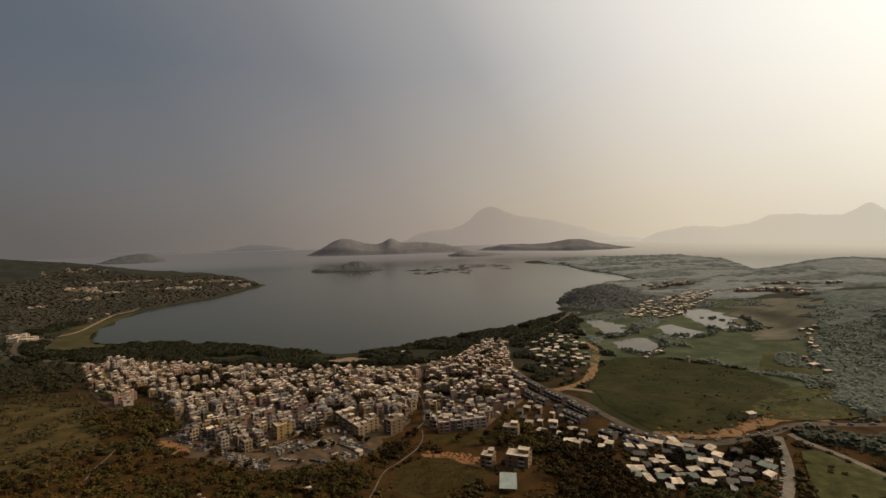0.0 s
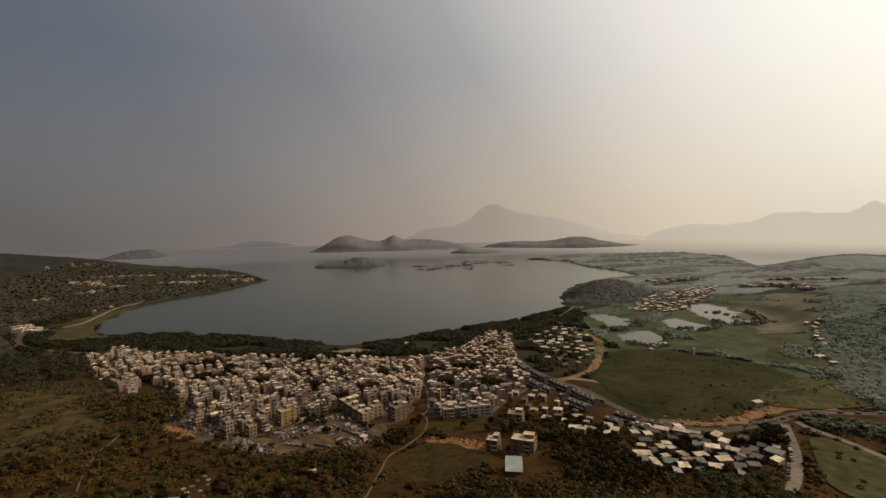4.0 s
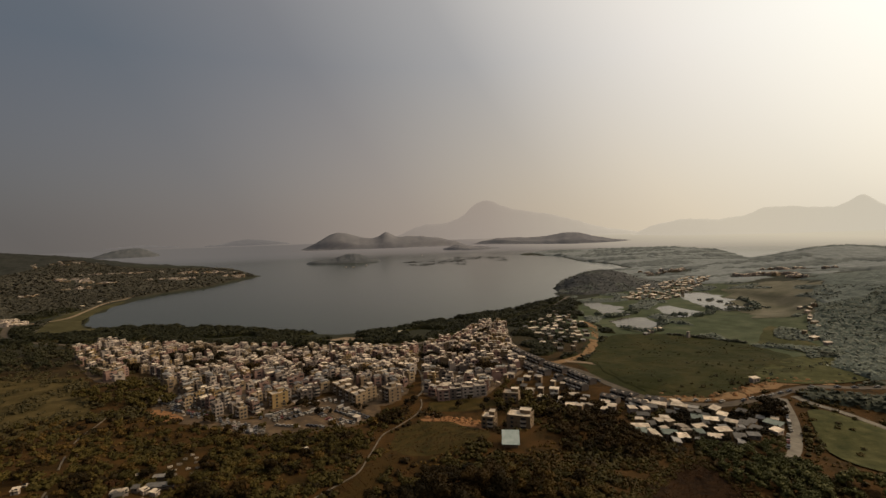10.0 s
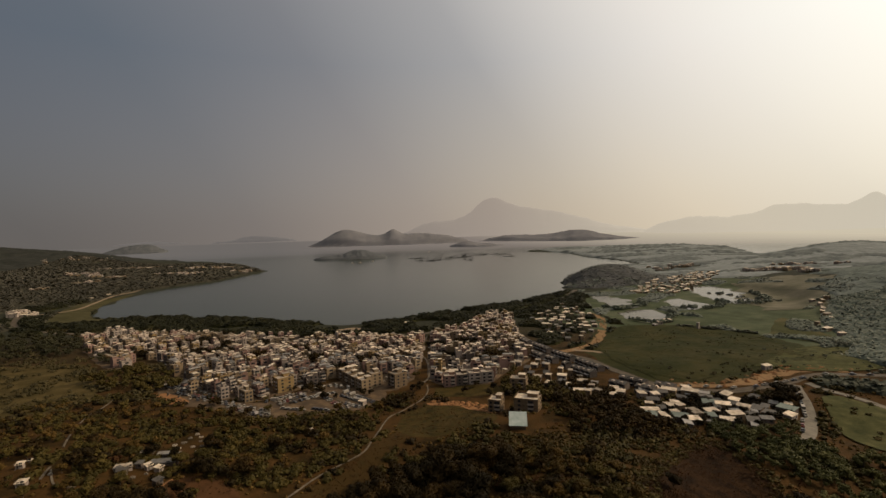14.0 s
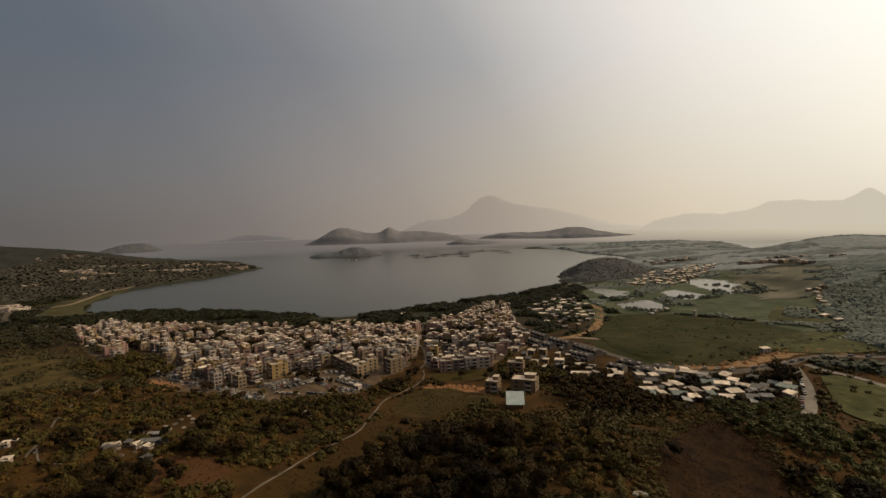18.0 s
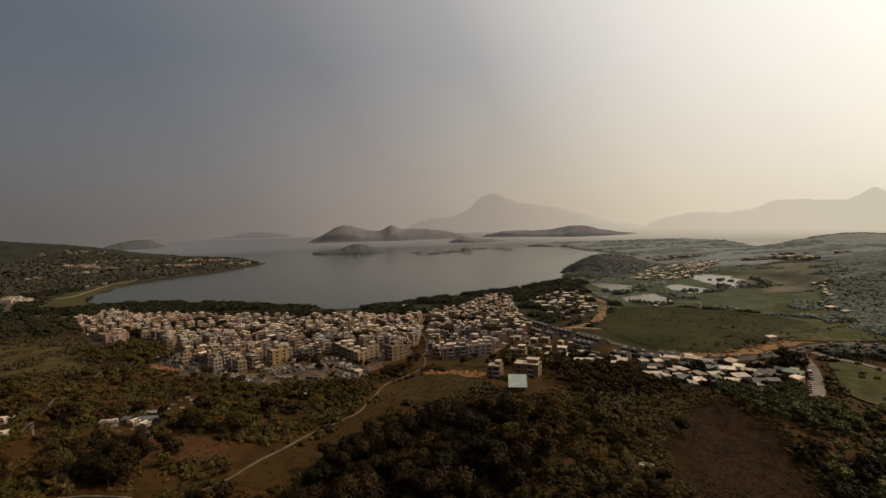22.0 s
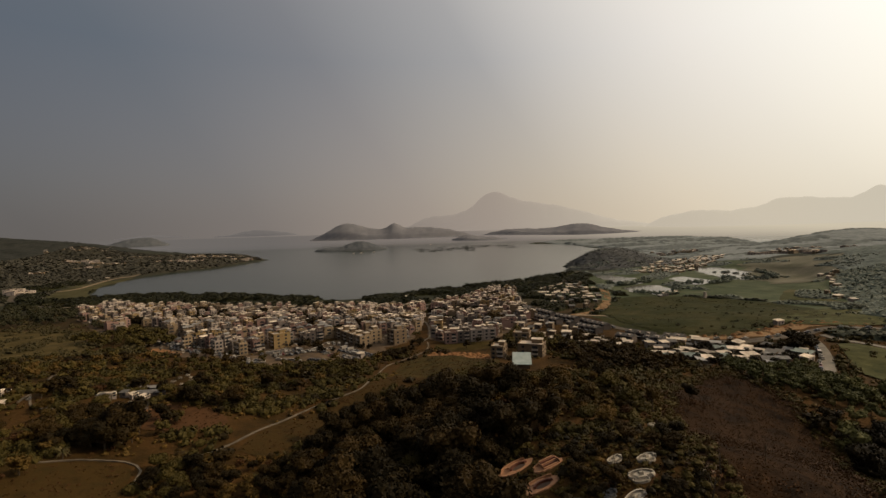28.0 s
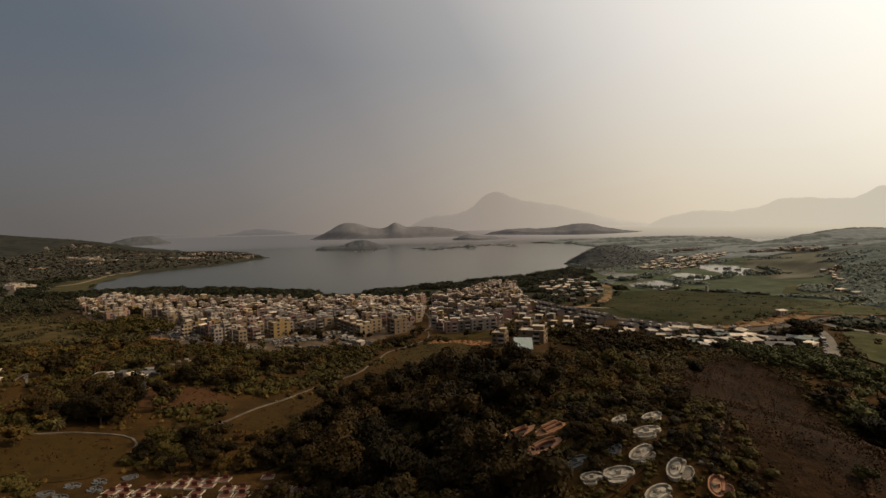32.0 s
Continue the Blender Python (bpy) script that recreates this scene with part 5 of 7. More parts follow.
RAFTS = [raft(36, 30), raft(24, 26), raft(50, 28)]
used = set()
for i in range(58):
    a, r = rnd.uniform(0, 6.28), math.sqrt(rnd.random())
    x, y = 105 + 245 * r * math.cos(a) + 60 * math.sin(a), 2400 + 360 * r * math.sin(a)
    k = rnd.randrange(3)
    m = pose(x, y, 0, 0, 0, rnd.uniform(-25, 15))
    if k in used:
        copy_thing(RAFTS[k], m)
    else:
        used.add(k); RAFTS[k].matrix_basis = m
for x, y in [(-410, 2150), (-372, 2135), (-330, 2230), (-90, 3150)]:
    b = tagged(new("boat"), "white motor cruiser moored in the bay", "boat", "moored boats")
    b.matrix_basis = pose(x, y, 0, 0, 0, rnd.uniform(0, 180))
    part("hull", Shape().add([(-2, -6, 0), (2, -6, 0), (2, 4, 0), (0, 8, 0), (-2, 4, 0), (-2.4, -6.2, 1.6), (2.4, -6.2, 1.6), (2.4, 4, 1.8), (0, 9, 2.2), (-2.4, 4, 1.8)],
                             [(0, 1, 6, 5), (1, 2, 7, 6), (2, 3, 8, 7), (3, 4, 9, 8), (4, 0, 5, 9), (5, 6, 7, 8, 9)]), M_TRIM, b)
    part("cabin", Shape().box(0, -1, 1.6, 3.2, 6, 2.4, 0, 0.85), M_TRIM, b)
    part("windscreen", Shape().box(0, 1.8, 2.4, 2.8, 0.3, 0.9), M_PANE, b)

# ---- islands and far ridges ----


def hill_mass(name, cx, cy, length, depth, turn, bumps, mat, label, category, kind="structure", rough=6.0, n=90, base=0.0, tilt=0.0):
    """An island or ridge: bumps are (place along, height, width), all on one long footprint; base and tilt set its foot."""
    m = 26
    verts, faces = [], []
    c, s = math.cos(radians(turn)), math.sin(radians(turn))
    for j in range(m + 1):
        for i in range(n + 1):
            u, v = 2 * i / n - 1, 2 * j / m - 1
            edge = max(0.0, 1 - u * u - v * v)
            h = sum(b * math.exp(-((u - p) / w) ** 2) for p, b, w in bumps) * math.exp(-(v * 1.3) ** 2) * smooth(0, 0.25, edge)
            x, y = u * length / 2, v * depth / 2
            wx, wy = cx + x * c - y * s, cy + x * s + y * c
            h += smooth(0, 0.2, edge) * rough * (noise.fractal(Vector((wx, wy, 0)) / (length * 0.06), 1.0, 2.0, 4) + 0.4)
            verts.append((wx, wy, base + tilt * u + float(h) - 6 * (1 - smooth(0, 0.12, edge))))
    for j in range(m):
        for i in range(n):
            faces.append((j * (n + 1) + i, j * (n + 1) + i + 1, (j + 1) * (n + 1) + i + 1, (j + 1) * (n + 1) + i))
    return tagged(new(name, mesh_from(name, verts, faces, mat, True)), label, category, kind=kind)


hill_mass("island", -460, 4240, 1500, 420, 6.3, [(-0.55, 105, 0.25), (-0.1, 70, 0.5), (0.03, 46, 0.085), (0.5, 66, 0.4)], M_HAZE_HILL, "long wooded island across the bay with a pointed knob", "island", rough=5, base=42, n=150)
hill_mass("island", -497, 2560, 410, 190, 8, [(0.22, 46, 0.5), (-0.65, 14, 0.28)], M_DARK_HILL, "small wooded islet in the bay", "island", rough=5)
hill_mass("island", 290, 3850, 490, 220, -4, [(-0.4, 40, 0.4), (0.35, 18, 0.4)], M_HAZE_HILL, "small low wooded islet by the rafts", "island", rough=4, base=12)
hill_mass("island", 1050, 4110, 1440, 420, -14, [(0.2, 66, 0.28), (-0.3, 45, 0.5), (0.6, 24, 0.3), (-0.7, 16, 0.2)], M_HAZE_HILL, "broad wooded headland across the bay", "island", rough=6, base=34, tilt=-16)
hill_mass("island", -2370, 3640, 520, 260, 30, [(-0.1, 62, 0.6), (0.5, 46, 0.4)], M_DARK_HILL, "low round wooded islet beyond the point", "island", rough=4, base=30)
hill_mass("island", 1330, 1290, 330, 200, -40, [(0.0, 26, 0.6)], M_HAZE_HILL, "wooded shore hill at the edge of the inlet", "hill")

# far ridges emit their haze colour, set by bearing and brighter towards the sun
M_BACK = bpy.data.materials.new("glowing_haze_distance")
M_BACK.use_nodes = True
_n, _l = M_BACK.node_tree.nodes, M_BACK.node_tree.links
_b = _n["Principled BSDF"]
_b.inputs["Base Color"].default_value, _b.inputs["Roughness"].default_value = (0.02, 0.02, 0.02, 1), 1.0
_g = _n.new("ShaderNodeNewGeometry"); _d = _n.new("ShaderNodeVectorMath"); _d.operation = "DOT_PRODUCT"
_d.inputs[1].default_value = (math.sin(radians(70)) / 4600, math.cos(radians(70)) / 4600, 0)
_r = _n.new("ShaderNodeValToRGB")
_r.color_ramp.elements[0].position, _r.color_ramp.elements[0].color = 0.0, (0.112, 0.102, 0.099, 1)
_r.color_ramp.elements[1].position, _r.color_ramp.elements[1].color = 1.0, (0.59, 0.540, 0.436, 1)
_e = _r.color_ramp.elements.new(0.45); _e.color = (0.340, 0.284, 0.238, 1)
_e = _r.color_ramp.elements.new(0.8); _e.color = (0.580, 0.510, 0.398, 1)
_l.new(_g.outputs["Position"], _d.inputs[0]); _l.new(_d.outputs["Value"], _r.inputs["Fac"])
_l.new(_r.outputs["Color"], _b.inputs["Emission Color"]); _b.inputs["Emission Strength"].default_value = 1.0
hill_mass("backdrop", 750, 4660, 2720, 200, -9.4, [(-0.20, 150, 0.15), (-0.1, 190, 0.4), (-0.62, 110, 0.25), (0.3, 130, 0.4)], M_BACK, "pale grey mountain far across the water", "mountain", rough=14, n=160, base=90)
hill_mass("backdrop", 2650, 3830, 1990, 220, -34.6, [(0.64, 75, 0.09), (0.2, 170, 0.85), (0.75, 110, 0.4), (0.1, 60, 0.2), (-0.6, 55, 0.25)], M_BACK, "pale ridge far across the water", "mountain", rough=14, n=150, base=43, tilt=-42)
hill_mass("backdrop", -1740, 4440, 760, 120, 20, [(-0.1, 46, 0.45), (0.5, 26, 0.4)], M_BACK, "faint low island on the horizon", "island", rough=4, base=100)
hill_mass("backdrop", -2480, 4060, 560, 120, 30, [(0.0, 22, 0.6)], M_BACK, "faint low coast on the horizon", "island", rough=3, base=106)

# ---- plants ----


def leaf_material(name, colours):
    m = bpy.data.materials.new(name)
    m.use_nodes = True
    n, l = m.node_tree.nodes, m.node_tree.links
    b = n["Principled BSDF"]
    b.inputs["Roughness"].default_value, b.inputs["Specular IOR Level"].default_value = 0.7, 0.07
    geo, info, ramp, add = n.new("ShaderNodeNewGeometry"), n.new("ShaderNodeObjectInfo"), n.new("ShaderNodeValToRGB"), n.new("ShaderNodeMath")
    nz = n.new("ShaderNodeTexNoise"); nz.inputs["Scale"].default_value = 0.05
    l.new(geo.outputs["Position"], nz.inputs["Vector"])
    mul = n.new("ShaderNodeMath"); mul.operation = "MULTIPLY_ADD"; mul.inputs[1].default_value, mul.inputs[2].default_value = 0.22, -0.11
    l.new(geo.outputs["Random Per Island"], mul.inputs[0])
    add2 = n.new("ShaderNodeMath"); add2.operation = "MULTIPLY_ADD"; add2.inputs[1].default_value = 0.45
    l.new(info.outputs["Random"], add2.inputs[0]); l.new(nz.outputs["Fac"], add2.inputs[2])
    l.new(mul.outputs[0], add.inputs[0]); l.new(add2.outputs[0], add.inputs[1])
    e = ramp.color_ramp.elements
    while len(e) < len(colours):
        e.new(0.5)
    for k, c in enumerate(colours):
        e[k].position, e[k].color = 0.25 + 0.8 * k / (len(colours) - 1), (*c, 1)
    l.new(add.outputs[0], ramp.inputs["Fac"])
    l.new(ramp.outputs["Color"], b.inputs["Base Color"])
    return m


L_DARK = leaf_material("dark_foliage", [(0.005, 0.0036, 0.0009), (0.0136, 0.0089, 0.0021), (0.0331, 0.0188, 0.0043)])
L_OLIVE = leaf_material("olive_foliage", [(0.0270, 0.0176, 0.0042), (0.0540, 0.0326, 0.0074), (0.0880, 0.0500, 0.0115)])
L_BROWN = leaf_material("brown_foliage", [(0.0264, 0.0116, 0.004), (0.0462, 0.0204, 0.0067), (0.0682, 0.031, 0.0108)])
L_GREEN = leaf_material("green_foliage", [(0.0215, 0.0172, 0.0042), (0.0400, 0.0300, 0.0068), (0.0660, 0.0470, 0.0112)])
# brighter, greyer copy of the green foliage: haze painted in for the right-hand woods
L_RIGHT = leaf_material("hazed_green_foliage", [(0.0336, 0.0345, 0.0114), (0.0627, 0.0598, 0.0186), (0.103, 0.0909, 0.03)])
# valley leaves, paled by haze put into their colour
L_VALLEY = leaf_material("hazed_valley_foliage", [(0.0952, 0.1008, 0.0768), (0.1192, 0.1228, 0.0967), (0.1483, 0.1486, 0.1205)])
# far shore leaves, lightened by haze in the colour
L_SHORE = leaf_material("hazed_shore_foliage", [(0.036, 0.033, 0.022), (0.046, 0.041, 0.028), (0.058, 0.050, 0.034)])
L_BELT = leaf_material("mangrove_foliage", [(0.015, 0.0156, 0.0074), (0.0263, 0.025, 0.0115), (0.045, 0.0387, 0.0189)])
L_EDGE = leaf_material("pale_olive_foliage", [(0.022, 0.018, 0.007), (0.040, 0.032, 0.013), (0.062, 0.047, 0.019)])
L_PALM = leaf_material("palm_foliage", [(0.04, 0.034, 0.012), (0.065, 0.052, 0.02), (0.09, 0.07, 0.028)])
M_BARK = material("bark", [(0.05, 0.038, 0.026), (0.08, 0.062, 0.045)], 0.6, 0.95)


def ball(steps):
    """The corners and triangles of an icosahedron, split that many times."""
    bm = bmesh.new()
    bmesh.ops.create_icosphere(bm, subdivisions=steps, radius=1.0)
    v, f = np.array([q.co[:] for q in bm.verts]), np.array([[q.index for q in t.verts] for t in bm.faces], np.int32)
    bm.free()
    return v, f


BALLS = {1: ball(1), 2: ball(2)}


def leaf_cloud(name, centres, radii, per, size, mat, squash=0.8, fill=0.55, up=0.0, heart=0):
    """Many small leaf sprays on and in soft round masses; heart: how finely the dense inner mass is cut, 0 for none."""
    seeds, spans = np.asarray(centres, float).reshape(-1, 3), np.asarray(radii, float)
    centres, radii = np.repeat(np.asarray(centres, float), per, 0), np.repeat(np.asarray(radii, float), per)
    n = len(radii)
    d = rng.normal(size=(n, 3)); d /= np.linalg.norm(d, axis=1)[:, None]
    d[:, 2] = np.where(d[:, 2] < -0.35, -d[:, 2], d[:, 2])
    r = radii * (fill + (1.06 - fill) * np.sqrt(rng.random(n)))
    p = centres + d * r[:, None] * np.array([1, 1, squash])
    nrm = d * (1 - up) + np.array([0, 0, 1.6 * up]) + rng.normal(scale=0.55 - 0.2 * up, size=(n, 3)); nrm /= np.linalg.norm(nrm, axis=1)[:, None]
    a = np.cross(nrm, rng.normal(size=(n, 3))); a /= np.linalg.norm(a, axis=1)[:, None]
    b = np.cross(nrm, a)
    s = size * radii * rng.uniform(0.6, 1.3, n)
    quad = []
    for u, v in ((-1, -0.35), (0.15, -0.9), (1, 0.25), (-0.2, 0.95)):
        quad.append(p + a * (s * u * rng.uniform(0.75, 1.2, n))[:, None] + b * (s * v * rng.uniform(0.75, 1.2, n))[:, None])
    verts = np.stack(quad, 1).reshape(-1, 3)
    tri_v, tri_f = np.zeros((0, 3)), np.zeros((0, 3), np.int32)
    if heart:
        bv, bf = BALLS[heart]
        k = len(spans)
        tri_v = (seeds[:, None] + bv[None] * (spans[:, None] * rng.uniform(0.42 if heart == 2 else 0.55, 0.95, (k, len(bv))))[..., None] * np.array([1, 1, squash])).reshape(-1, 3)
        tri_f = (bf[None] + (4 * n + np.arange(k) * len(bv))[:, None, None]).reshape(-1, 3)
    me = bpy.data.meshes.new(name)
    me.vertices.add(4 * n + len(tri_v)); me.vertices.foreach_set("co", np.concatenate([verts, tri_v]).ravel())
    me.loops.add(4 * n + tri_f.size); me.loops.foreach_set("vertex_index", np.concatenate([np.arange(4 * n, dtype=np.int32), tri_f.ravel().astype(np.int32)]))
    me.polygons.add(n + len(tri_f)); me.polygons.foreach_set("loop_start", np.concatenate([np.arange(0, 4 * n, 4), 4 * n + np.arange(0, tri_f.size, 3)]).astype(np.int32))
    me.polygons.foreach_set("use_smooth", np.concatenate([np.zeros(n, bool), np.zeros(len(tri_f), bool)]))
    me.materials.append(mat)
    me.update(calc_edges=True)
    return me


def tree_kind(r, trunk, blobs, mat, label, spread=0.62, squash=0.85):
    """A tree: tapered trunk with limbs, crown of leaf sprays in uneven masses."""
    s = Shape().tube((0, 0, -0.5), (0.1, 0, trunk), 0.05 * r + 0.08, 0.03 * r + 0.05)
    cs, rs = [(0, 0, trunk + r * 0.55)], [r * 0.62]
    for k in range(blobs):
        a = 6.2832 * k / blobs + rnd.uniform(-0.3, 0.3)
        q = (math.cos(a) * r * spread * rnd.uniform(0.6, 1.15), math.sin(a) * r * spread * rnd.uniform(0.6, 1.15), trunk + r * rnd.uniform(0.05, 1.0))
        cs.append(q); rs.append(r * rnd.uniform(0.30, 0.5))
        s.tube((0.05, 0, trunk * 0.7), q, 0.025 * r + 0.02, 0.02, 5)
    return s.mesh("trunk", M_BARK), leaf_cloud("crown", cs, rs, 150, 0.115, mat, squash, 0.66, heart=2), label


THICKET = [(-88, 141), (-66, 143), (-48, 152), (-40, 120), (-54, 118), (-78, 121), (-84, 131)]
KINDS = [tree_kind(3.6, 2.2, 9, L_DARK, "dense dark green broadleaf tree in hillside wood"), tree_kind(4.6, 2.8, 11, L_DARK, "large dark green broadleaf tree with lumpy crown"),
         tree_kind(2.8, 1.6, 7, L_OLIVE, "small olive-green tree in scrub"), tree_kind(3.2, 2.0, 8, L_GREEN, "mid-green rounded tree with open crown"),
         tree_kind(2.4, 1.0, 7, L_BROWN, "dry brown-leaved small tree in scrub"), tree_kind(2.2, 3.6, 8, L_OLIVE, "slim upright olive tree", 0.45, 1.3)]
TREES = []


# where nothing may grow, as a map of 2 m squares
MAP_X, MAP_Y = -1400, -100
taken = np.zeros((1200, 1400), bool)
for bx, by, br in BLOCKED:
    i0, j0, k = int((bx - MAP_X) / 2), int((by - MAP_Y) / 2), int(br / 2) + 1
    if k < i0 < 1400 - k - 1 and k < j0 < 1200 - k - 1:
        jj, ii = np.mgrid[j0 - k:j0 + k + 1, i0 - k:i0 + k + 1]
        taken[j0 - k:j0 + k + 1, i0 - k:i0 + k + 1] |= (MAP_X + 2 * ii + 1 - bx) ** 2 + (MAP_Y + 2 * jj + 1 - by) ** 2 < (br + 0.6) ** 2
for j0, i0 in np.ndindex(110, 60):
    if inside(SLOPE, 20 + 2 * i0 + 1, 40 + 2 * j0 + 1):
        taken[(40 - MAP_Y) // 2 + j0, (20 - MAP_X) // 2 + i0] = True


def free(x, y, r):
    i, j = int((x - MAP_X) / 2), int((y - MAP_Y) / 2)
    return not (0 <= i < 1400 and 0 <= j < 1200 and taken[j, i])


def plant(k, x, y, scale):
    trunk, crown, label = KINDS[k]
    t = tagged(new("tree"), label, "tree", "trees on the slopes")
    t.matrix_basis = pose(x, y, height(x, y) - 0.2, 0, 0, rnd.uniform(0, 360)) @ Matrix.Diagonal((scale, scale, scale * rnd.uniform(0.85, 1.15), 1))
    part("trunk", trunk, None, t)
    part("crown", crown, None, t)
    TREES.append((x, y))


def wood(poly, count, gap, kinds, lo, hi):
    xs, ys = [p[0] for p in poly], [p[1] for p in poly]
    placed = []
    for i in range(count * 12):
        if len(placed) >= count:
            break
        x, y = rnd.uniform(min(xs), max(xs)), rnd.uniform(min(ys), max(ys))
        if inside(poly, x, y) and free(x, y, 1.0) and all((x - a) ** 2 + (y - b) ** 2 > gap * gap for a, b in placed):
            placed.append((x, y))
            plant(rnd.choice(kinds), x, y, rnd.uniform(lo, hi))


def far_wood(poly, count, gap, mat, lo, hi, label, per=30, size=0.3):
    """Trees of one wood joined: uneven crowns of leaf sprays on short trunks."""
    xs, ys = [p[0] for p in poly], [p[1] for p in poly]
    placed, cs, rs, trunks = [], [], [], Shape()
    for i in range(count * 12):
        if len(placed) >= count:
            break
        x, y = rnd.uniform(min(xs), max(xs)), rnd.uniform(min(ys), max(ys))
        if not inside(poly, x, y) or not free(x, y, 1.0) or any((x - a) ** 2 + (y - b) ** 2 < gap * gap for a, b in placed):
            continue
        placed.append((x, y))
        r, z = rnd.uniform(lo, hi), height(x, y)
        trunks.tube((x, y, z - 0.4), (x, y, z + r * 0.9), 0.07 * r, 0.04 * r, 5)
        cs.append((x, y, z + r * 1.15)); rs.append(r * 0.62)
        for k in range(7):
            a = 0.9 * k + rnd.uniform(-0.3, 0.3)
            cs.append((x + math.cos(a) * r * 0.6, y + math.sin(a) * r * 0.6, z + r * rnd.uniform(0.6, 1.6))); rs.append(r * rnd.uniform(0.3, 0.5))
    w = tagged(new("woodland", leaf_cloud("woodland", cs, rs, per, size * 0.8, mat, 0.85, 0.75, heart=1)), label, "woodland", kind="stuff")
    tagged(part("trunks", trunks, M_BARK, w), kind="stuff")


far_wood([(46, 400), (70, 330), (90, 296), (60, 290), (34, 318), (40, 345), (52, 380)], 34, 4.5, L_GREEN, 2.4, 3.8, "garden trees between cottages and the town")
far_wood([(-12, 345), (44, 300), (38, 312), (60, 300), (70, 330), (50, 345)], 10, 4.5, L_DARK, 2.2, 3.4, "dark garden trees beside a dug plot")
far_wood([(-30, 540), (-14, 540), (-8, 440), (-6, 365), (-26, 352), (-34, 380), (-34, 440)], 12, 4.2, L_GREEN, 1.6, 2.6, "green trees along a stream channel")
far_wood([(-34, 336), (-20, 345), (-22, 318), (-38, 290), (-46, 296)], 14, 4.0, L_DARK, 2.0, 3.2, "dark trees at the foot of a stream")
wood([(-44, 110), (-42, 165), (-26, 200), (-8, 212), (18, 206), (26, 160), (22, 118), (8, 112), (-12, 96)], 125, 4.5, [0, 0, 1, 1, 3, 0, 1, 4], 0.85, 1.55)
wood([(18, 206), (26, 160), (22, 118), (28, 116), (50, 130), (64, 152), (50, 174), (25, 202)], 46, 4.0, [0, 3, 2, 2, 5, 2, 2, 4], 0.7, 1.1)
wood([(-40, 96), (-12, 96), (6, 100), (14, 88), (12, 66), (-30, 66)], 54, 4.0, [0, 0, 1, 3, 0, 2], 0.8, 1.3)
wood([(-124, 145), (-103, 148), (-104, 165), (-130, 168)], 26, 3.8, [0, 1, 0, 3], 0.9, 1.4)
wood([(-150, 120), (-100, 175), (-60, 250), (-120, 250), (-180, 200)], 40, 8.0, [0, 2, 2, 3, 4, 0], 0.7, 1.2)
wood([(-128, 116), (-116, 124), (-106, 112), (-118, 104), (-130, 108)], 9, 3.2, [4], 0.8, 1.2)
wood(THICKET, 46, 3.6, [0, 3, 2, 0, 2, 4], 0.5, 0.95)
LEFT = [(-280, 80), (-130, 80), (-60, 250), (-30, 300), (-120, 296), (-280, 310)]
far_wood(LEFT, 70, 8.0, L_OLIVE, 1.8, 3.2, "scattered olive trees over scrubby slopes")
far_wood(LEFT, 70, 7.0, L_GREEN, 1.6, 3.2, "scattered green trees over scrubby slopes")
far_wood(LEFT, 60, 8.0, L_DARK, 2.2, 4.0, "scattered dark trees over scrubby slopes")
far_wood([(-34, 292), (-50, 250), (-105, 246), (-155, 262), (-112, 270), (-84, 274), (-58, 280)], 40, 4.6, L_GREEN, 1.8, 3.0, "green trees below the car yards")
far_wood([(60, 230), (70, 320), (92, 340), (112, 300), (104, 262), (106, 226), (92, 205)], 90, 4.8, L_DARK, 2.4, 3.8, "dense green wood between house plots")
far_wood([(122, 224), (150, 227), (174, 228), (165, 195), (142, 165), (118, 182)], 70, 4.4, L_RIGHT, 2.0, 3.3, "dense green wood along a hill crest")
far_wood([(112, 150), (150, 190), (230, 200), (260, 160), (200, 100), (112, 95)], 110, 5.0, L_RIGHT, 3.0, 4.6, "green wood on the shoulder of a hill")
far_wood([(61, 66), (70, 92), (94, 128), (112, 158), (134, 152), (124, 104), (96, 72), (76, 60)], 80, 4.2, L_DARK, 2.8, 4.4, "dark wood below the crest of a bare slope", 80, 0.19)
far_wood([(192, 266), (206, 270), (211, 282), (202, 288), (190, 278)], 9, 3.6, L_DARK, 3.4, 4.6, "clump of dark trees by a road fork")
far_wood([(-575, 612), (-458, 594), (-420, 540), (-388, 495), (-440, 468), (-520, 515), (-605, 565)], 130, 4.6, L_BELT, 3.0, 5.0, "dark green trees west of the town")
far_wood([(-445, 572), (-446, 632), (-378, 575), (-286, 424), (-306, 424), (-384, 499)], 40, 5.0, L_BELT, 2.4, 4.0, "dark green garden trees among scattered houses")
far_wood([(-290, 420), (-232, 400), (-200, 345), (-225, 330), (-300, 380)], 40, 5.0, L_GREEN, 3.0, 4.6, "green trees at the corner of the town")
far_wood([(108, 226), (150, 228), (190, 256), (200, 280), (160, 288), (110, 262)], 105, 3.0, L_DARK, 1.4, 2.8, "green trees among low village sheds")
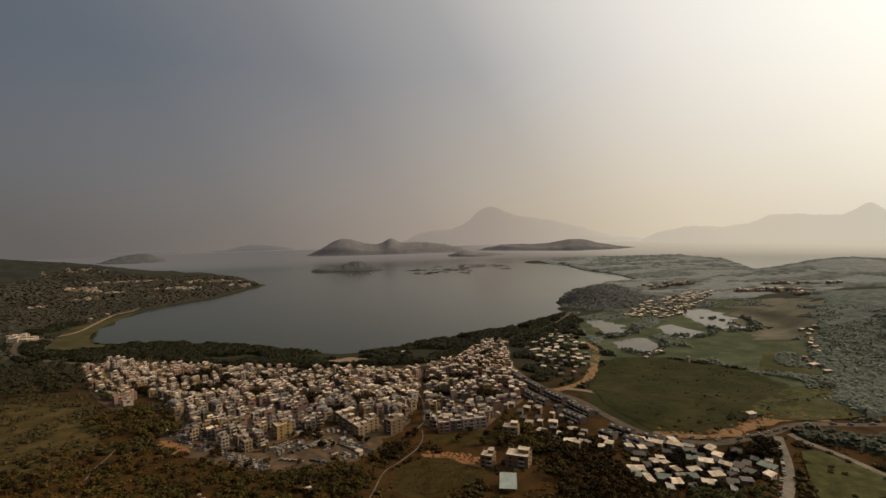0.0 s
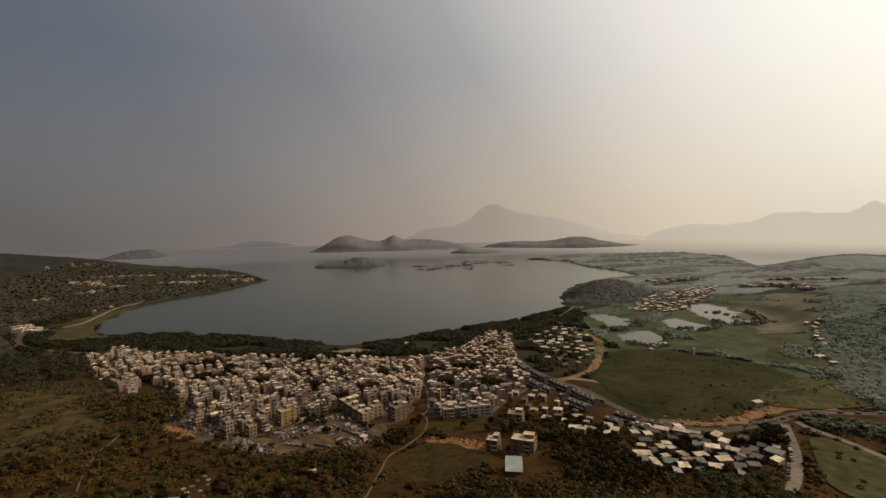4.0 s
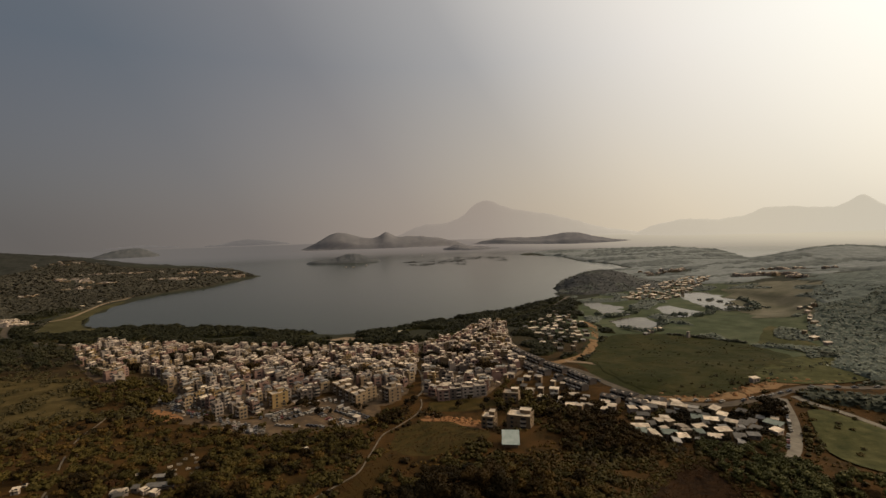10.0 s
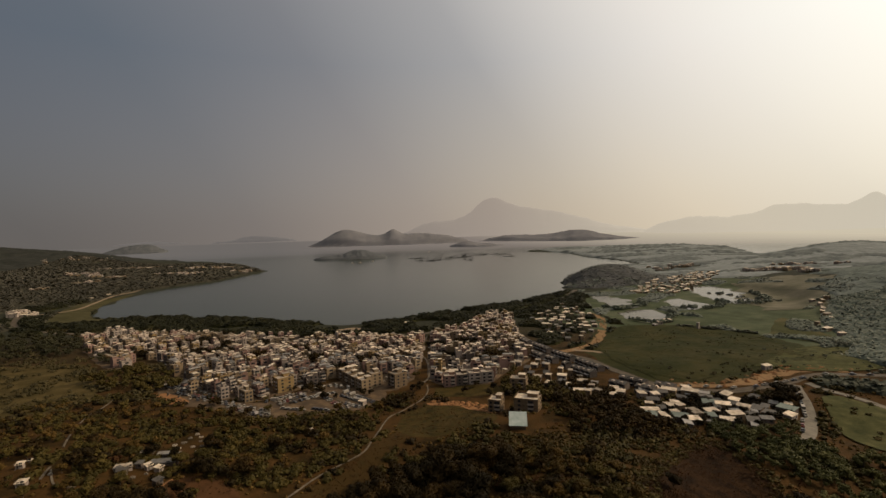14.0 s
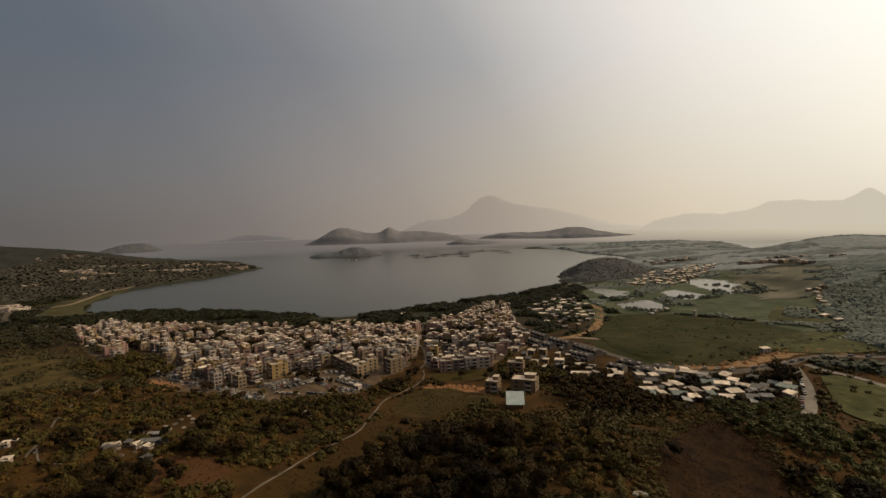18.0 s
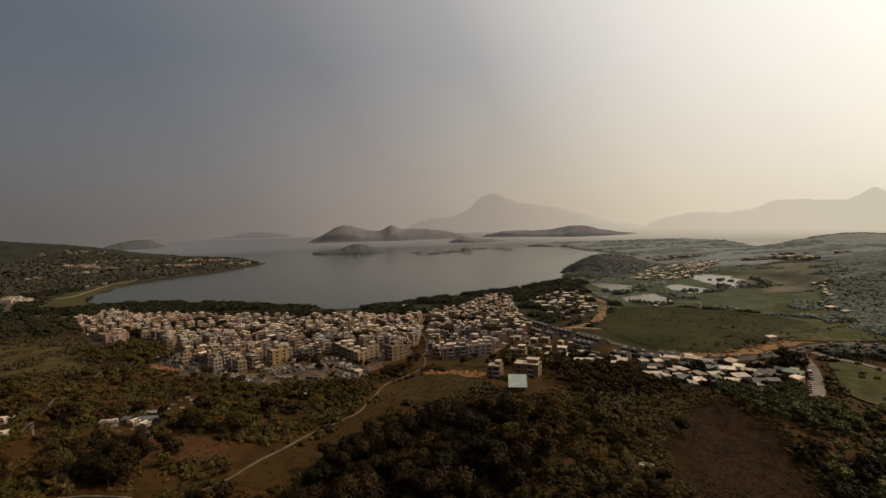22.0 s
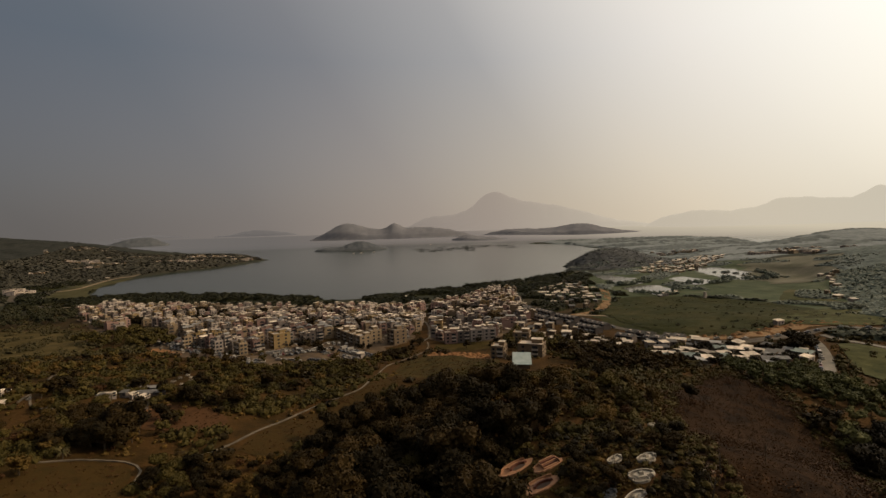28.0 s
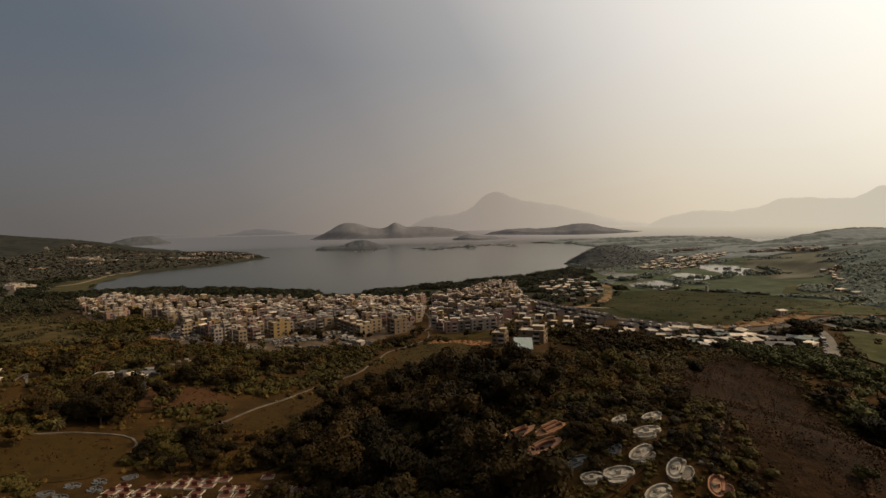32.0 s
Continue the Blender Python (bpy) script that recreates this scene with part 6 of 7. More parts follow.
for x, y, n in [(-266, 528, 10), (-250, 475, 6), (-228, 492, 6), (-236, 509, 4), (-286, 512, 6), (-184, 516, 5), (-10, 472, 3), (-280, 520, 6), (-180, 450, 5), (-120, 430, 5), (-110, 500, 6), (-60, 470, 5), (-160, 530, 5), (-260, 560, 5), (-70, 420, 4), (40, 520, 5), (60, 580, 5), (0, 430, 4), (-245, 465, 10), (-225, 470, 8), (-305, 470, 9), (-200, 505, 5), (-148, 470, 5), (-95, 395, 4), (45, 420, 10), (20, 480, 5)]:
    r = 10
    far_wood([(x - r, y - r * 0.7), (x + r, y - r * 0.7), (x + r, y + r * 0.7), (x - r, y + r * 0.7)], n + 3, 3.4, L_DARK, 3.0, 4.6, "dark trees between village houses")
for x, y, n in [(-94, 338, 5), (-108, 341, 4), (-60, 334, 3), (-103, 352, 3), (-150, 304, 5), (-80, 322, 3)]:
    far_wood([(x - 7, y - 4), (x + 7, y - 4), (x + 7, y + 4), (x - 7, y + 4)], n, 2.6, L_DARK, 1.6, 3.0, "dark bushy trees in a car yard")
for x, y, k in [(25.2, 83.8, 0.5), (21.3, 90, 0.55), (32.7, 77.8, 0.5), (38.6, 91.5, 0.6), (36, 95, 0.5), (24.5, 88, 0.45), (40, 98, 0.6), (73.7, 154, 0.8), (22, 96, 0.6), (46, 106, 0.55), (29, 99, 0.6), (34, 103, 0.7)]:
    plant(0, x, y, k)
plant(3, 53.8, 71.6, 0.55)
for x, y in [(51.7, 86.5), (41.1, 81.1), (36.6, 75.9)]:
    s = tagged(new("dead_tree", Shape().tube((0, 0, -0.5), (0.5, 0.1, 4.2), 0.13, 0.06).tube((0.3, 0, 2.6), (-0.7, 0.5, 4.4), 0.09, 0.03).tube((0.4, 0, 3.2), (1.3, -0.2, 4.9), 0.08, 0.02).mesh("dead_tree", M_BARK)),
               "bare dead tree stump on a brown slope", "tree")
    s.matrix_basis = pose(x, y, height(x, y), 0, 0, rnd.uniform(0, 360))


def scatter(name, boxes, mat, per, size, label, category, lo, hi, lift=0.35, avoid=True, squash=0.75, test=None, heart=1):
    """Uncounted plants as one mesh: boxes are (x0, x1, y0, y1, how many)."""
    cs, rs = [], []
    for x0, x1, y0, y1, n in boxes:
        for x, y in rng.uniform((x0, y0), (x1, y1), (n, 2)):
            z = height(x, y)
            if z < 0.8 or (avoid and not free(x, y, 0.3)) or (test and not test(x, y)):
                continue
            r = rng.uniform(lo, hi)
            cs.append((x, y, z + r * lift)); rs.append(r)
    return tagged(new(name, leaf_cloud(name, cs, rs, per, size, mat, squash, 0.7, heart=heart)), label, category, kind="stuff")


FIELDS = [[(-30, 283), (-10, 300), (16, 300), (26, 275), (22, 248), (-8, 240), (-28, 250)], [(-68, 152), (-64, 180), (-48, 207), (-36, 236), (-30, 252), (-22, 240), (-34, 205), (-44, 172), (-54, 150)],
          [(-124, 130), (-112, 137), (-97, 140), (-90, 135), (-86, 121), (-98, 113), (-115, 116)], [(-124, 174), (-113, 190), (-90, 188), (-82, 170), (-106, 168)], MARSH, FLAT, TOWN_A, TOWN_W, TOWN_B,
          [(-12, 345), (30, 345), (44, 300), (38, 280), (2, 306)], [(-366, 430), (-350, 436), (-340, 420)],
          [(222, 279), (234, 279), (246, 248), (236, 220), (206, 205), (196, 230)], [(226, 345), (312, 408), (352, 402), (326, 341), (268, 324), (244, 328)],
          [(-250, 400), (-228, 377), (-192, 345), (-152, 312), (-125, 316), (-106, 349), (-80, 370), (-45, 335), (-58, 300), (-104, 283), (-150, 292), (-205, 330)]]


def scrub_ok(x, y):
    return not any(inside(f, x, y) for f in FIELDS) and not inside(SLOPE, x, y) and noise.noise(Vector((x * 0.05, y * 0.05, 0))) > -0.40


patchy = lambda x, y: scrub_ok(x, y) and noise.noise(Vector((x * 0.045, y * 0.045, 3))) + 0.5 * noise.noise(Vector((x * 0.15, y * 0.15, 6))) > 0.02
clumpy = lambda x, y: scrub_ok(x, y) and not (-2 < x < 48 and 60 < y < 100) and noise.noise(Vector((x * 0.035, y * 0.035, 11))) + 0.6 * noise.noise(Vector((x * 0.11, y * 0.11, 2))) > 0.0
scatter("scrub", [(-150, 160, 55, 150, 5200)], L_OLIVE, 30, 0.17, "low olive-brown scrub in patches on the near slope", "scrub", 0.35, 1.1, test=patchy)
scatter("scrub", [(-150, 160, 55, 150, 4400)], L_GREEN, 54, 0.14, "round dull green bushes on the near slope", "scrub", 0.7, 2.2, test=clumpy)
scatter("scrub", [(-290, 260, 140, 330, 8000)], L_OLIVE, 9, 0.28, "low olive-brown scrub in patches on the slopes", "scrub", 0.5, 1.4, test=patchy)
scatter("scrub", [(-290, 260, 140, 330, 9000)], L_GREEN, 14, 0.25, "round dull green bushes on the slopes", "scrub", 0.9, 2.7, test=clumpy)
scatter("scrub", [(-290, 120, 140, 330, 2400)], L_DARK, 20, 0.2, "dark bushes in clumps on the slopes", "scrub", 1.0, 2.8, test=lambda x, y: scrub_ok(x, y) and noise.noise(Vector((x * 0.05, y * 0.05, 21))) > 0.12)
scatter("scrub", [(-290, 160, 60, 320, 2600)], L_BROWN, 30, 0.2, "patches of dry russet brush on the slopes", "scrub", 0.5, 1.4, heart=0, test=lambda x, y: scrub_ok(x, y) and noise.noise(Vector((x * 0.03, y * 0.03, 7))) > 0.05)
WALKED = spline([(-72, 155), (-67, 175), (-60, 199), (-50, 213), (-42, 224), (-40, 248), (-37, 279)], 3.0) + spline([(-231, 322), (-223, 294), (-211, 265), (-197, 241), (-184, 220), (-169, 195)], 3.0)
bushy = lambda x, y: scrub_ok(x, y) and all((x - p.x) ** 2 + (y + 2.0 - p.y) ** 2 > 40 for p in WALKED) and noise.noise(Vector((x * 0.06, y * 0.06, 31))) + 0.5 * noise.noise(Vector((x * 0.16, y * 0.16, 8))) > -0.08
scatter("scrub", [(-135, -46, 188, 272, 620), (-190, -130, 180, 290, 260)], L_GREEN, 44, 0.17, "big rounded green bushes beside a footpath", "scrub", 1.2, 3.0, test=bushy)
scatter("scrub", [(-135, -46, 188, 272, 160), (-280, -190, 200, 320, 120)], L_DARK, 44, 0.17, "big rounded dark bushes on the slopes", "scrub", 1.2, 2.8, test=bushy)
L_TWIG = leaf_material("bare_twigs", [(0.0248, 0.0123, 0.0048), (0.0393, 0.0194, 0.0076), (0.058, 0.0291, 0.0116)])
scatter("scrub", [(36, 125, 55, 206, 9000)], L_TWIG, 11, 0.2, "dry brown brush on a burnt slope", "scrub", 0.2, 0.75, lift=0.9, avoid=False, heart=0, squash=1.6, test=lambda x, y: inside(SLOPE, x, y))
scatter("scrub", [(34, 128, 58, 210, 2600)], L_BROWN, 24, 0.17, "ragged brown bushes round a burnt slope", "scrub", 0.4, 1.4, lift=0.6, avoid=False, heart=0, test=lambda x, y: inside(SLOPE, x, y) and noise.noise(Vector((x * 0.09, y * 0.09, 14))) > 0.04 + 0.3 * inside([(50, 70), (56, 120), (75, 158), (100, 186), (108, 180), (100, 140), (78, 100)], x, y))
by_graves = lambda x, y: all((x - a) ** 2 + (y - b) ** 2 > (r + 0.25) ** 2 for a, b, r in GRAVE_AT) and not inside(SLOPE, x, y)
scatter("scrub", [(4, 46, 60, 126, 1100)], L_GREEN, 34, 0.14, "low dark bushes among hillside graves", "scrub", 0.3, 0.9, avoid=False, test=by_graves)
scatter("scrub", [(2, 46, 60, 126, 300)], L_DARK, 60, 0.13, "rounded dark bushes between hillside graves", "scrub", 0.6, 1.5, avoid=False, test=lambda x, y: by_graves(x, y) and all((x - a) ** 2 + (y + 1.2 - b) ** 2 > (r + 0.9) ** 2 for a, b, r in GRAVE_AT))
scatter("scrub", [(4, 46, 60, 126, 1500)], L_OLIVE, 26, 0.16, "low olive brush among hillside graves", "scrub", 0.2, 0.6, avoid=False, test=by_graves)


def near_edge(x, y, reach):
    """Whether a place lies close to the rim of the burnt slope."""
    for (ax, ay), (bx, by) in zip(SLOPE, SLOPE[1:] + SLOPE[:1]):
        t = min(1.0, max(0.0, ((x - ax) * (bx - ax) + (y - ay) * (by - ay)) / ((bx - ax) ** 2 + (by - ay) ** 2)))
        if math.hypot(x - ax - t * (bx - ax), y - ay - t * (by - ay)) < reach:
            return True
    return False


rim_ok = lambda x, y: near_edge(x, y, 4.0) and all((x - a) ** 2 + (y - b) ** 2 > (r + 0.5) ** 2 for a, b, r in GRAVE_AT)
scatter("scrub", [(30, 126, 56, 212, 7000)], L_OLIVE, 26, 0.17, "ragged olive brush along the rim of a burnt slope", "scrub", 0.25, 0.8, lift=0.6, avoid=False, test=rim_ok)
scatter("scrub", [(30, 126, 56, 212, 4200)], L_GREEN, 34, 0.15, "ragged green bushes along the rim of a burnt slope", "scrub", 0.4, 1.3, lift=0.6, avoid=False, test=rim_ok)
scatter("scrub", [(14, 112, 140, 226, 1000)], L_OLIVE, 16, 0.29, "olive scrub on the crest of a hill", "scrub", 0.8, 1.9, test=scrub_ok)
scatter("scrub", [(14, 112, 140, 226, 500)], L_GREEN, 16, 0.29, "green bushes on the crest of a hill", "scrub", 0.8, 2.0, test=scrub_ok)
scatter("grass_tufts", [(-130, 40, 105, 310, 9000)], L_BROWN, 6, 0.4, "tufts of dry grass in the clearings", "grass", 0.25, 0.6, heart=0, test=lambda x, y: any(inside(f, x, y) for f in FIELDS[:4]))
scatter("scrub", [(-470, -200, 300, 480, 2600), (-600, -380, 440, 660, 1500)], L_EDGE, 14, 0.26, "olive scrub at the edge of the town", "scrub", 1.0, 2.6, test=clumpy)
far_ok = lambda x, y: not any(inside(f, x, y) for f in FIELDS[4:13])


def canopy_material(name, colours, relief=1.2):
    m = material(name, colours, 26, 0.95, relief, 3.0, detail=14)
    return m


C_BELT = canopy_material("mangrove_canopy", [(0.0117, 0.0123, 0.0049), (0.0208, 0.0202, 0.0077), (0.0364, 0.0312, 0.0126)])
# glen trees carry the valley haze in their base colours
C_GLEN = canopy_material("hazed_glen_canopy", [(0.0571, 0.0674, 0.0527), (0.0737, 0.084, 0.0682), (0.0928, 0.103, 0.0868)], 1.1)
L_GLEN = leaf_material("hazed_glen_foliage", [(0.0866, 0.095, 0.0662), (0.109, 0.1161, 0.0836), (0.1378, 0.1417, 0.108)])
# dark hedge green, raised by the haze painted into it
C_HEDGE = canopy_material("hazed_hedge_canopy", [(0.0351, 0.0386, 0.0238), (0.0481, 0.0519, 0.0336), (0.065, 0.0665, 0.0448)], 0.6)
L_HEDGE = leaf_material("hazed_hedge_foliage", [(0.039, 0.0412, 0.0252), (0.0546, 0.0559, 0.0364), (0.0728, 0.0732, 0.049)])
# further up the valley the painted haze is stronger, so the wood is paler
C_VALLEY = canopy_material("hazed_valley_canopy", [(0.0793, 0.0895, 0.0754), (0.1033, 0.1134, 0.0974), (0.1272, 0.1369, 0.1207)], 1.1)
# far woods, lightened and greyed: haze put into the colour
C_FAR = canopy_material("hazed_far_canopy", [(0.1225, 0.1299, 0.1216), (0.151, 0.1576, 0.1487), (0.1794, 0.1855, 0.176)], 0.4)
# shore woods lighter than the near belt, with haze put into the colour
C_SHORE = canopy_material("hazed_shore_canopy", [(0.034, 0.031, 0.021), (0.045, 0.040, 0.027), (0.058, 0.050, 0.034)], 0.6)


def canopy(name, x0, x1, y0, y1, step, lump, tall, mat, label, test, category="woodland", floor=0.6, leaf=None, per=5):
    """Closed treetops seen from far off: rounded crowns of many sizes on the ground's own shape, ragged at the edges."""
    xs, ys = np.arange(x0, x1, step), np.arange(y0, y1, step)
    X, Y = np.meshgrid(xs, ys)
    X = X + rng.uniform(-0.3, 0.3, X.shape) * step; Y = Y + rng.uniform(-0.3, 0.3, Y.shape) * step
    gi, gj = np.floor(X / lump).astype(int), np.floor(Y / lump).astype(int)
    top = np.zeros(X.shape)
    table = rng.random((97, 89, 3))
    for di in (-1, 0, 1):
        for dj in (-1, 0, 1):
            r = table[(gi + di) % 97, (gj + dj) % 89]
            cx, cy, rad = (gi + di + r[..., 0]) * lump, (gj + dj + r[..., 1]) * lump, lump * (0.55 + 0.35 * r[..., 2])
            d2 = ((X - cx) ** 2 + (Y - cy) ** 2) / rad ** 2
            top = np.maximum(top, np.sqrt(np.clip(1 - d2, 0, 1)) * (0.55 + 0.6 * r[..., 2]))
    Z, D = heights(X, Y), coast_distance(X, Y)
    keep = np.zeros(X.shape, bool)
    for j, i in np.argwhere((Z > floor) & (D > 0)):
        keep[j, i] = test(float(X[j, i]), float(Y[j, i]), float(D[j, i]))
    keep &= Z > floor
    keep[0, :] = keep[-1, :] = keep[:, 0] = keep[:, -1] = False
    edge = keep.astype(float)
    for k in range(2):
        edge[1:-1, 1:-1] = (edge[1:-1, 1:-1] + edge[:-2, 1:-1] + edge[2:, 1:-1] + edge[1:-1, :-2] + edge[1:-1, 2:]) / 5
    Zt = Z + np.where(keep, (0.1 * tall + tall * top) * edge + rng.uniform(-0.1, 0.1, X.shape) * tall, -0.8)
    n = len(xs)
    faces = []
    for j in range(len(ys) - 1):
        for i in range(n - 1):
            if keep[j, i] or keep[j, i + 1] or keep[j + 1, i] or keep[j + 1, i + 1]:
                faces.append((j * n + i, j * n + i + 1, (j + 1) * n + i + 1, (j + 1) * n + i))
    used = sorted({k for f in faces for k in f})
    back = {k: q for q, k in enumerate(used)}
    fx, fy, fz = X.ravel(), Y.ravel(), Zt.ravel()
    me = mesh_from(name, [(float(fx[k]), float(fy[k]), float(fz[k])) for k in used], [tuple(back[k] for k in f) for f in faces], mat, True)
    ob = tagged(new(name, me), label, category, kind="stuff")
    if leaf:
        centres = np.stack([X[keep], Y[keep], Zt[keep]], 1)
        tagged(part("leaves", leaf_cloud("leaves", centres, np.full(len(centres), step * 0.6), per, 0.8, leaf, 0.7, 0.2, 0.85), None, ob), kind="stuff")
    return ob


def mask(scale, cut, seed):
    return lambda x, y: noise.noise(Vector((x * scale, y * scale, seed))) > cut


OPEN = [(310, 470), (420, 560), (500, 640), (600, 790), (560, 880), (430, 900), (330, 640)]
m2 = mask(0.012, -0.18, 2)


canopy("woodland", -760, 250, 560, 960, 2.6, 6.5, 5.0, C_BELT, "belt of dark mangroves and trees along the shore",
       lambda x, y, d: far_ok(x, y) and free(x, y, 0.5) and 6 < d < (120 if x < -60 else 105) and mask(0.02, -0.32, 6)(x, y), leaf=L_BELT, per=8)
wave = lambda x, y: 90 * noise.noise(Vector((x * 0.007, y * 0.007, 5)))
canopy("woodland", 310, 640, 330, 760, 2.8, 6.5, 3.2, C_GLEN, "haze-dulled green wood at the foot of the valley flank", lambda x, y, d: y < 610 + 0.7 * wave(x, y) and x > 372 + (y - 460) * 0.72 + wave(x, y) * 0.5 and free(x, y, 2), leaf=L_GLEN, per=1)
canopy("woodland", 330, 780, 500, 1140, 3.0, 7.0, 2.6, C_VALLEY, "haze-paled green wood on the flank of the valley", lambda x, y, d: y >= 600 + 0.7 * wave(x, y) and x > 390 + (y - 460) * 0.72 + wave(x, y) * 0.5 and y < 1040 + wave(x, y) and free(x, y, 2) and mask(0.012, -0.45, 2)(x, y + 900))
canopy("woodland", 225, 620, 400, 720, 3.0, 6.0, 2.4, C_GLEN, "clumps of haze-dulled green trees over the valley floor",
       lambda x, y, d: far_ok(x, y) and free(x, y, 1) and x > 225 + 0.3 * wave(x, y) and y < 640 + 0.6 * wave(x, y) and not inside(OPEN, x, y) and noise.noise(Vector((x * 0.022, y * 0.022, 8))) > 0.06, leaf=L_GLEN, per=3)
canopy("woodland", 100, 620, 560, 1080, 3.0, 6.5, 2.4, C_VALLEY, "clumps of haze-pale trees over the valley floor",
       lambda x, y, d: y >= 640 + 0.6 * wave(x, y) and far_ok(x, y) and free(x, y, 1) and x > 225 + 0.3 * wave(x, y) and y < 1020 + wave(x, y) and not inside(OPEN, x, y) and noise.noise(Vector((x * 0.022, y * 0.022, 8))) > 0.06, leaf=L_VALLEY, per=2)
canopy("hedgerow", 240, 380, 390, 560, 2.4, 5.5, 3.2, C_HEDGE, "dark tree row along a ditch across the pasture", lambda x, y, d: min(abs(y - (536 - (x - 275) * 1.10)) if 270 < x < 345 else 99, abs(x - 349) if 405 < y < 452 else 99) < 4 + 12 * noise.noise(Vector((x * 0.05, y * 0.05, 2))), leaf=L_HEDGE, per=8)
canopy("woodland", 240, 420, 180, 330, 3.0, 6.0, 3.4, C_HEDGE, "trees beyond a side road", lambda x, y, d: far_ok(x, y) and free(x, y, 1) and noise.noise(Vector((x * 0.03, y * 0.03, 9))) > 0.02, leaf=L_HEDGE, per=6)
# headland trees greyed by haze mixed into their colours
C_HEAD = canopy_material("hazed_headland_canopy", [(0.0512, 0.0507, 0.0479), (0.0676, 0.0658, 0.0624), (0.084, 0.0811, 0.0769)], 0.6)
L_HEAD = leaf_material("hazed_headland_foliage", [(0.0633, 0.062, 0.0528), (0.0796, 0.077, 0.0655), (0.0959, 0.093, 0.0792)])
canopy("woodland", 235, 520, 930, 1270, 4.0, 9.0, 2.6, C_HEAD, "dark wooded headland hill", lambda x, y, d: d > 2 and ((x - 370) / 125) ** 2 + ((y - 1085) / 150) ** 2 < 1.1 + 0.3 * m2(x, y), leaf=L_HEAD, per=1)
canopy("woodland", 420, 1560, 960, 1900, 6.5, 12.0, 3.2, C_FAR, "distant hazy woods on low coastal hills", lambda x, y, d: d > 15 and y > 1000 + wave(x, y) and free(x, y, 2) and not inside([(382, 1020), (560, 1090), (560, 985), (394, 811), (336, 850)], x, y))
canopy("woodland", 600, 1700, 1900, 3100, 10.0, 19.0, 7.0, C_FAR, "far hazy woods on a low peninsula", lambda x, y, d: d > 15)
canopy("woodland", -1120, -600, 600, 1360, 5.0, 8.0, 3.4, C_SHORE, "dark woods along the inner shore", lambda x, y, d: d > 30 and far_ok(x, y) and free(x, y, 2) and mask(0.012, -0.42, 2)(x, y) and y < 1280 + wave(x, y), leaf=L_SHORE, per=3)
canopy("woodland", -1750, -640, 1180, 2300, 8.0, 13.0, 3.5, C_SHORE, "distant dark woods on the far shore", lambda x, y, d: d > 20 and free(x, y, 3) and mask(0.006, -0.38, 3)(x, y), leaf=L_SHORE, per=3)
C_HILL = canopy_material("dark_hill_canopy", [(0.016, 0.0165, 0.0135), (0.025, 0.025, 0.0205), (0.035, 0.0345, 0.028)])
canopy("woodland", -2900, -1500, 1500, 3000, 18.0, 28.0, 9.0, C_HILL, "far dark hills across the bay", lambda x, y, d: d > 20 and (x < -1740 or y > 2290))
canopy("reeds", 138, 322, 320, 560, 2.4, 3.6, 0.9, M_MARSH, "low dark green reeds filling the marsh", lambda x, y, d: inside(MARSH, x, y) and free(x, y, 1), "reeds")
scatter("pond_reeds", [(440, 500, 690, 745, 16), (448, 470, 770, 800, 5)], L_VALLEY, 40, 0.3, "clumps of reeds and bushes standing in a fish pond", "reeds", 2.0, 4.5, avoid=False, squash=0.3)
for px, py, k in [(-112, 139.5, 0.8)]:
    palm = tagged(new("palm"), "pale green palm with drooping fronds beside a clearing", "palm", "palms by the clearing")
    palm.matrix_basis = pose(px, py, height(px, py), 0, 0, rnd.uniform(0, 90)) @ Matrix.Scale(k, 4)
    part("trunk", Shape().tube((0, 0, -0.4), (0.1, 0, 2.2), 0.22, 0.14, 8), M_BARK, palm)
    for f in range(20):
        a, lift, s = 6.2832 * f / 20 + rnd.uniform(-0.2, 0.2), rnd.uniform(0.3, 1.2), Shape()
        pts = [Vector((math.cos(a) * 2.4 * q, math.sin(a) * 2.4 * q, 2.2 + 4.6 * lift * q - 3.0 * q * q)) for q in (0, 0.25, 0.5, 0.75, 1.0)]
        side = Vector((-math.sin(a), math.cos(a), 0))
        verts = [p + side * w * sgn + Vector((0, 0, -0.15 * abs(sgn))) for p, w in zip(pts, (0.05, 0.2, 0.24, 0.18, 0.03)) for sgn in (-1, 0, 1)]
        s.add(verts, [(3 * i + j, 3 * i + j + 1, 3 * i + j + 4, 3 * i + j + 3) for i in range(4) for j in range(2)])
        part("frond", s, L_PALM, palm)
canopy("woodland", 90, 250, 430, 830, 2.4, 5.5, 4.0, C_BELT, "dark garden trees round scattered cottages", lambda x, y, d: far_ok(x, y) and free(x, y, 1) and x < 228 + 0.3 * wave(x, y) and d > 8 and noise.noise(Vector((x * 0.03, y * 0.03, 8))) > 0.02, leaf=L_BELT, per=6)
scatter("bushes", [(145, 330, 322, 338, 30)], L_EDGE, 40, 0.24, "scattered dark bushes on a green field", "bushes", 0.5, 2.2)
for x, y, k in [(-133, 226, 1.2), (-134, 233, 1.3), (-134, 239, 1.2), (-133, 244, 1.1), (-126.5, 235, 1.1), (-127, 228, 1.2), (-137, 230, 1.1), (-123, 229, 1.0), (-130, 221, 1.2), (-122, 222, 0.9), (-129, 240, 1.0), (-162, 186, 0.9), (-131, 189, 1.0), (-128, 193, 0.8)]:
    grave(x, y, k * 0.85, rnd.uniform(-40, 40), M_GRAVE_M if y % 2 else M_GRAVE, M_GRAVE_M, "small pale cement grave in scrub")
C_DIM = canopy_material("dim_shore_canopy", [(0.022, 0.022, 0.015), (0.032, 0.030, 0.021), (0.044, 0.040, 0.028)], 0.5)
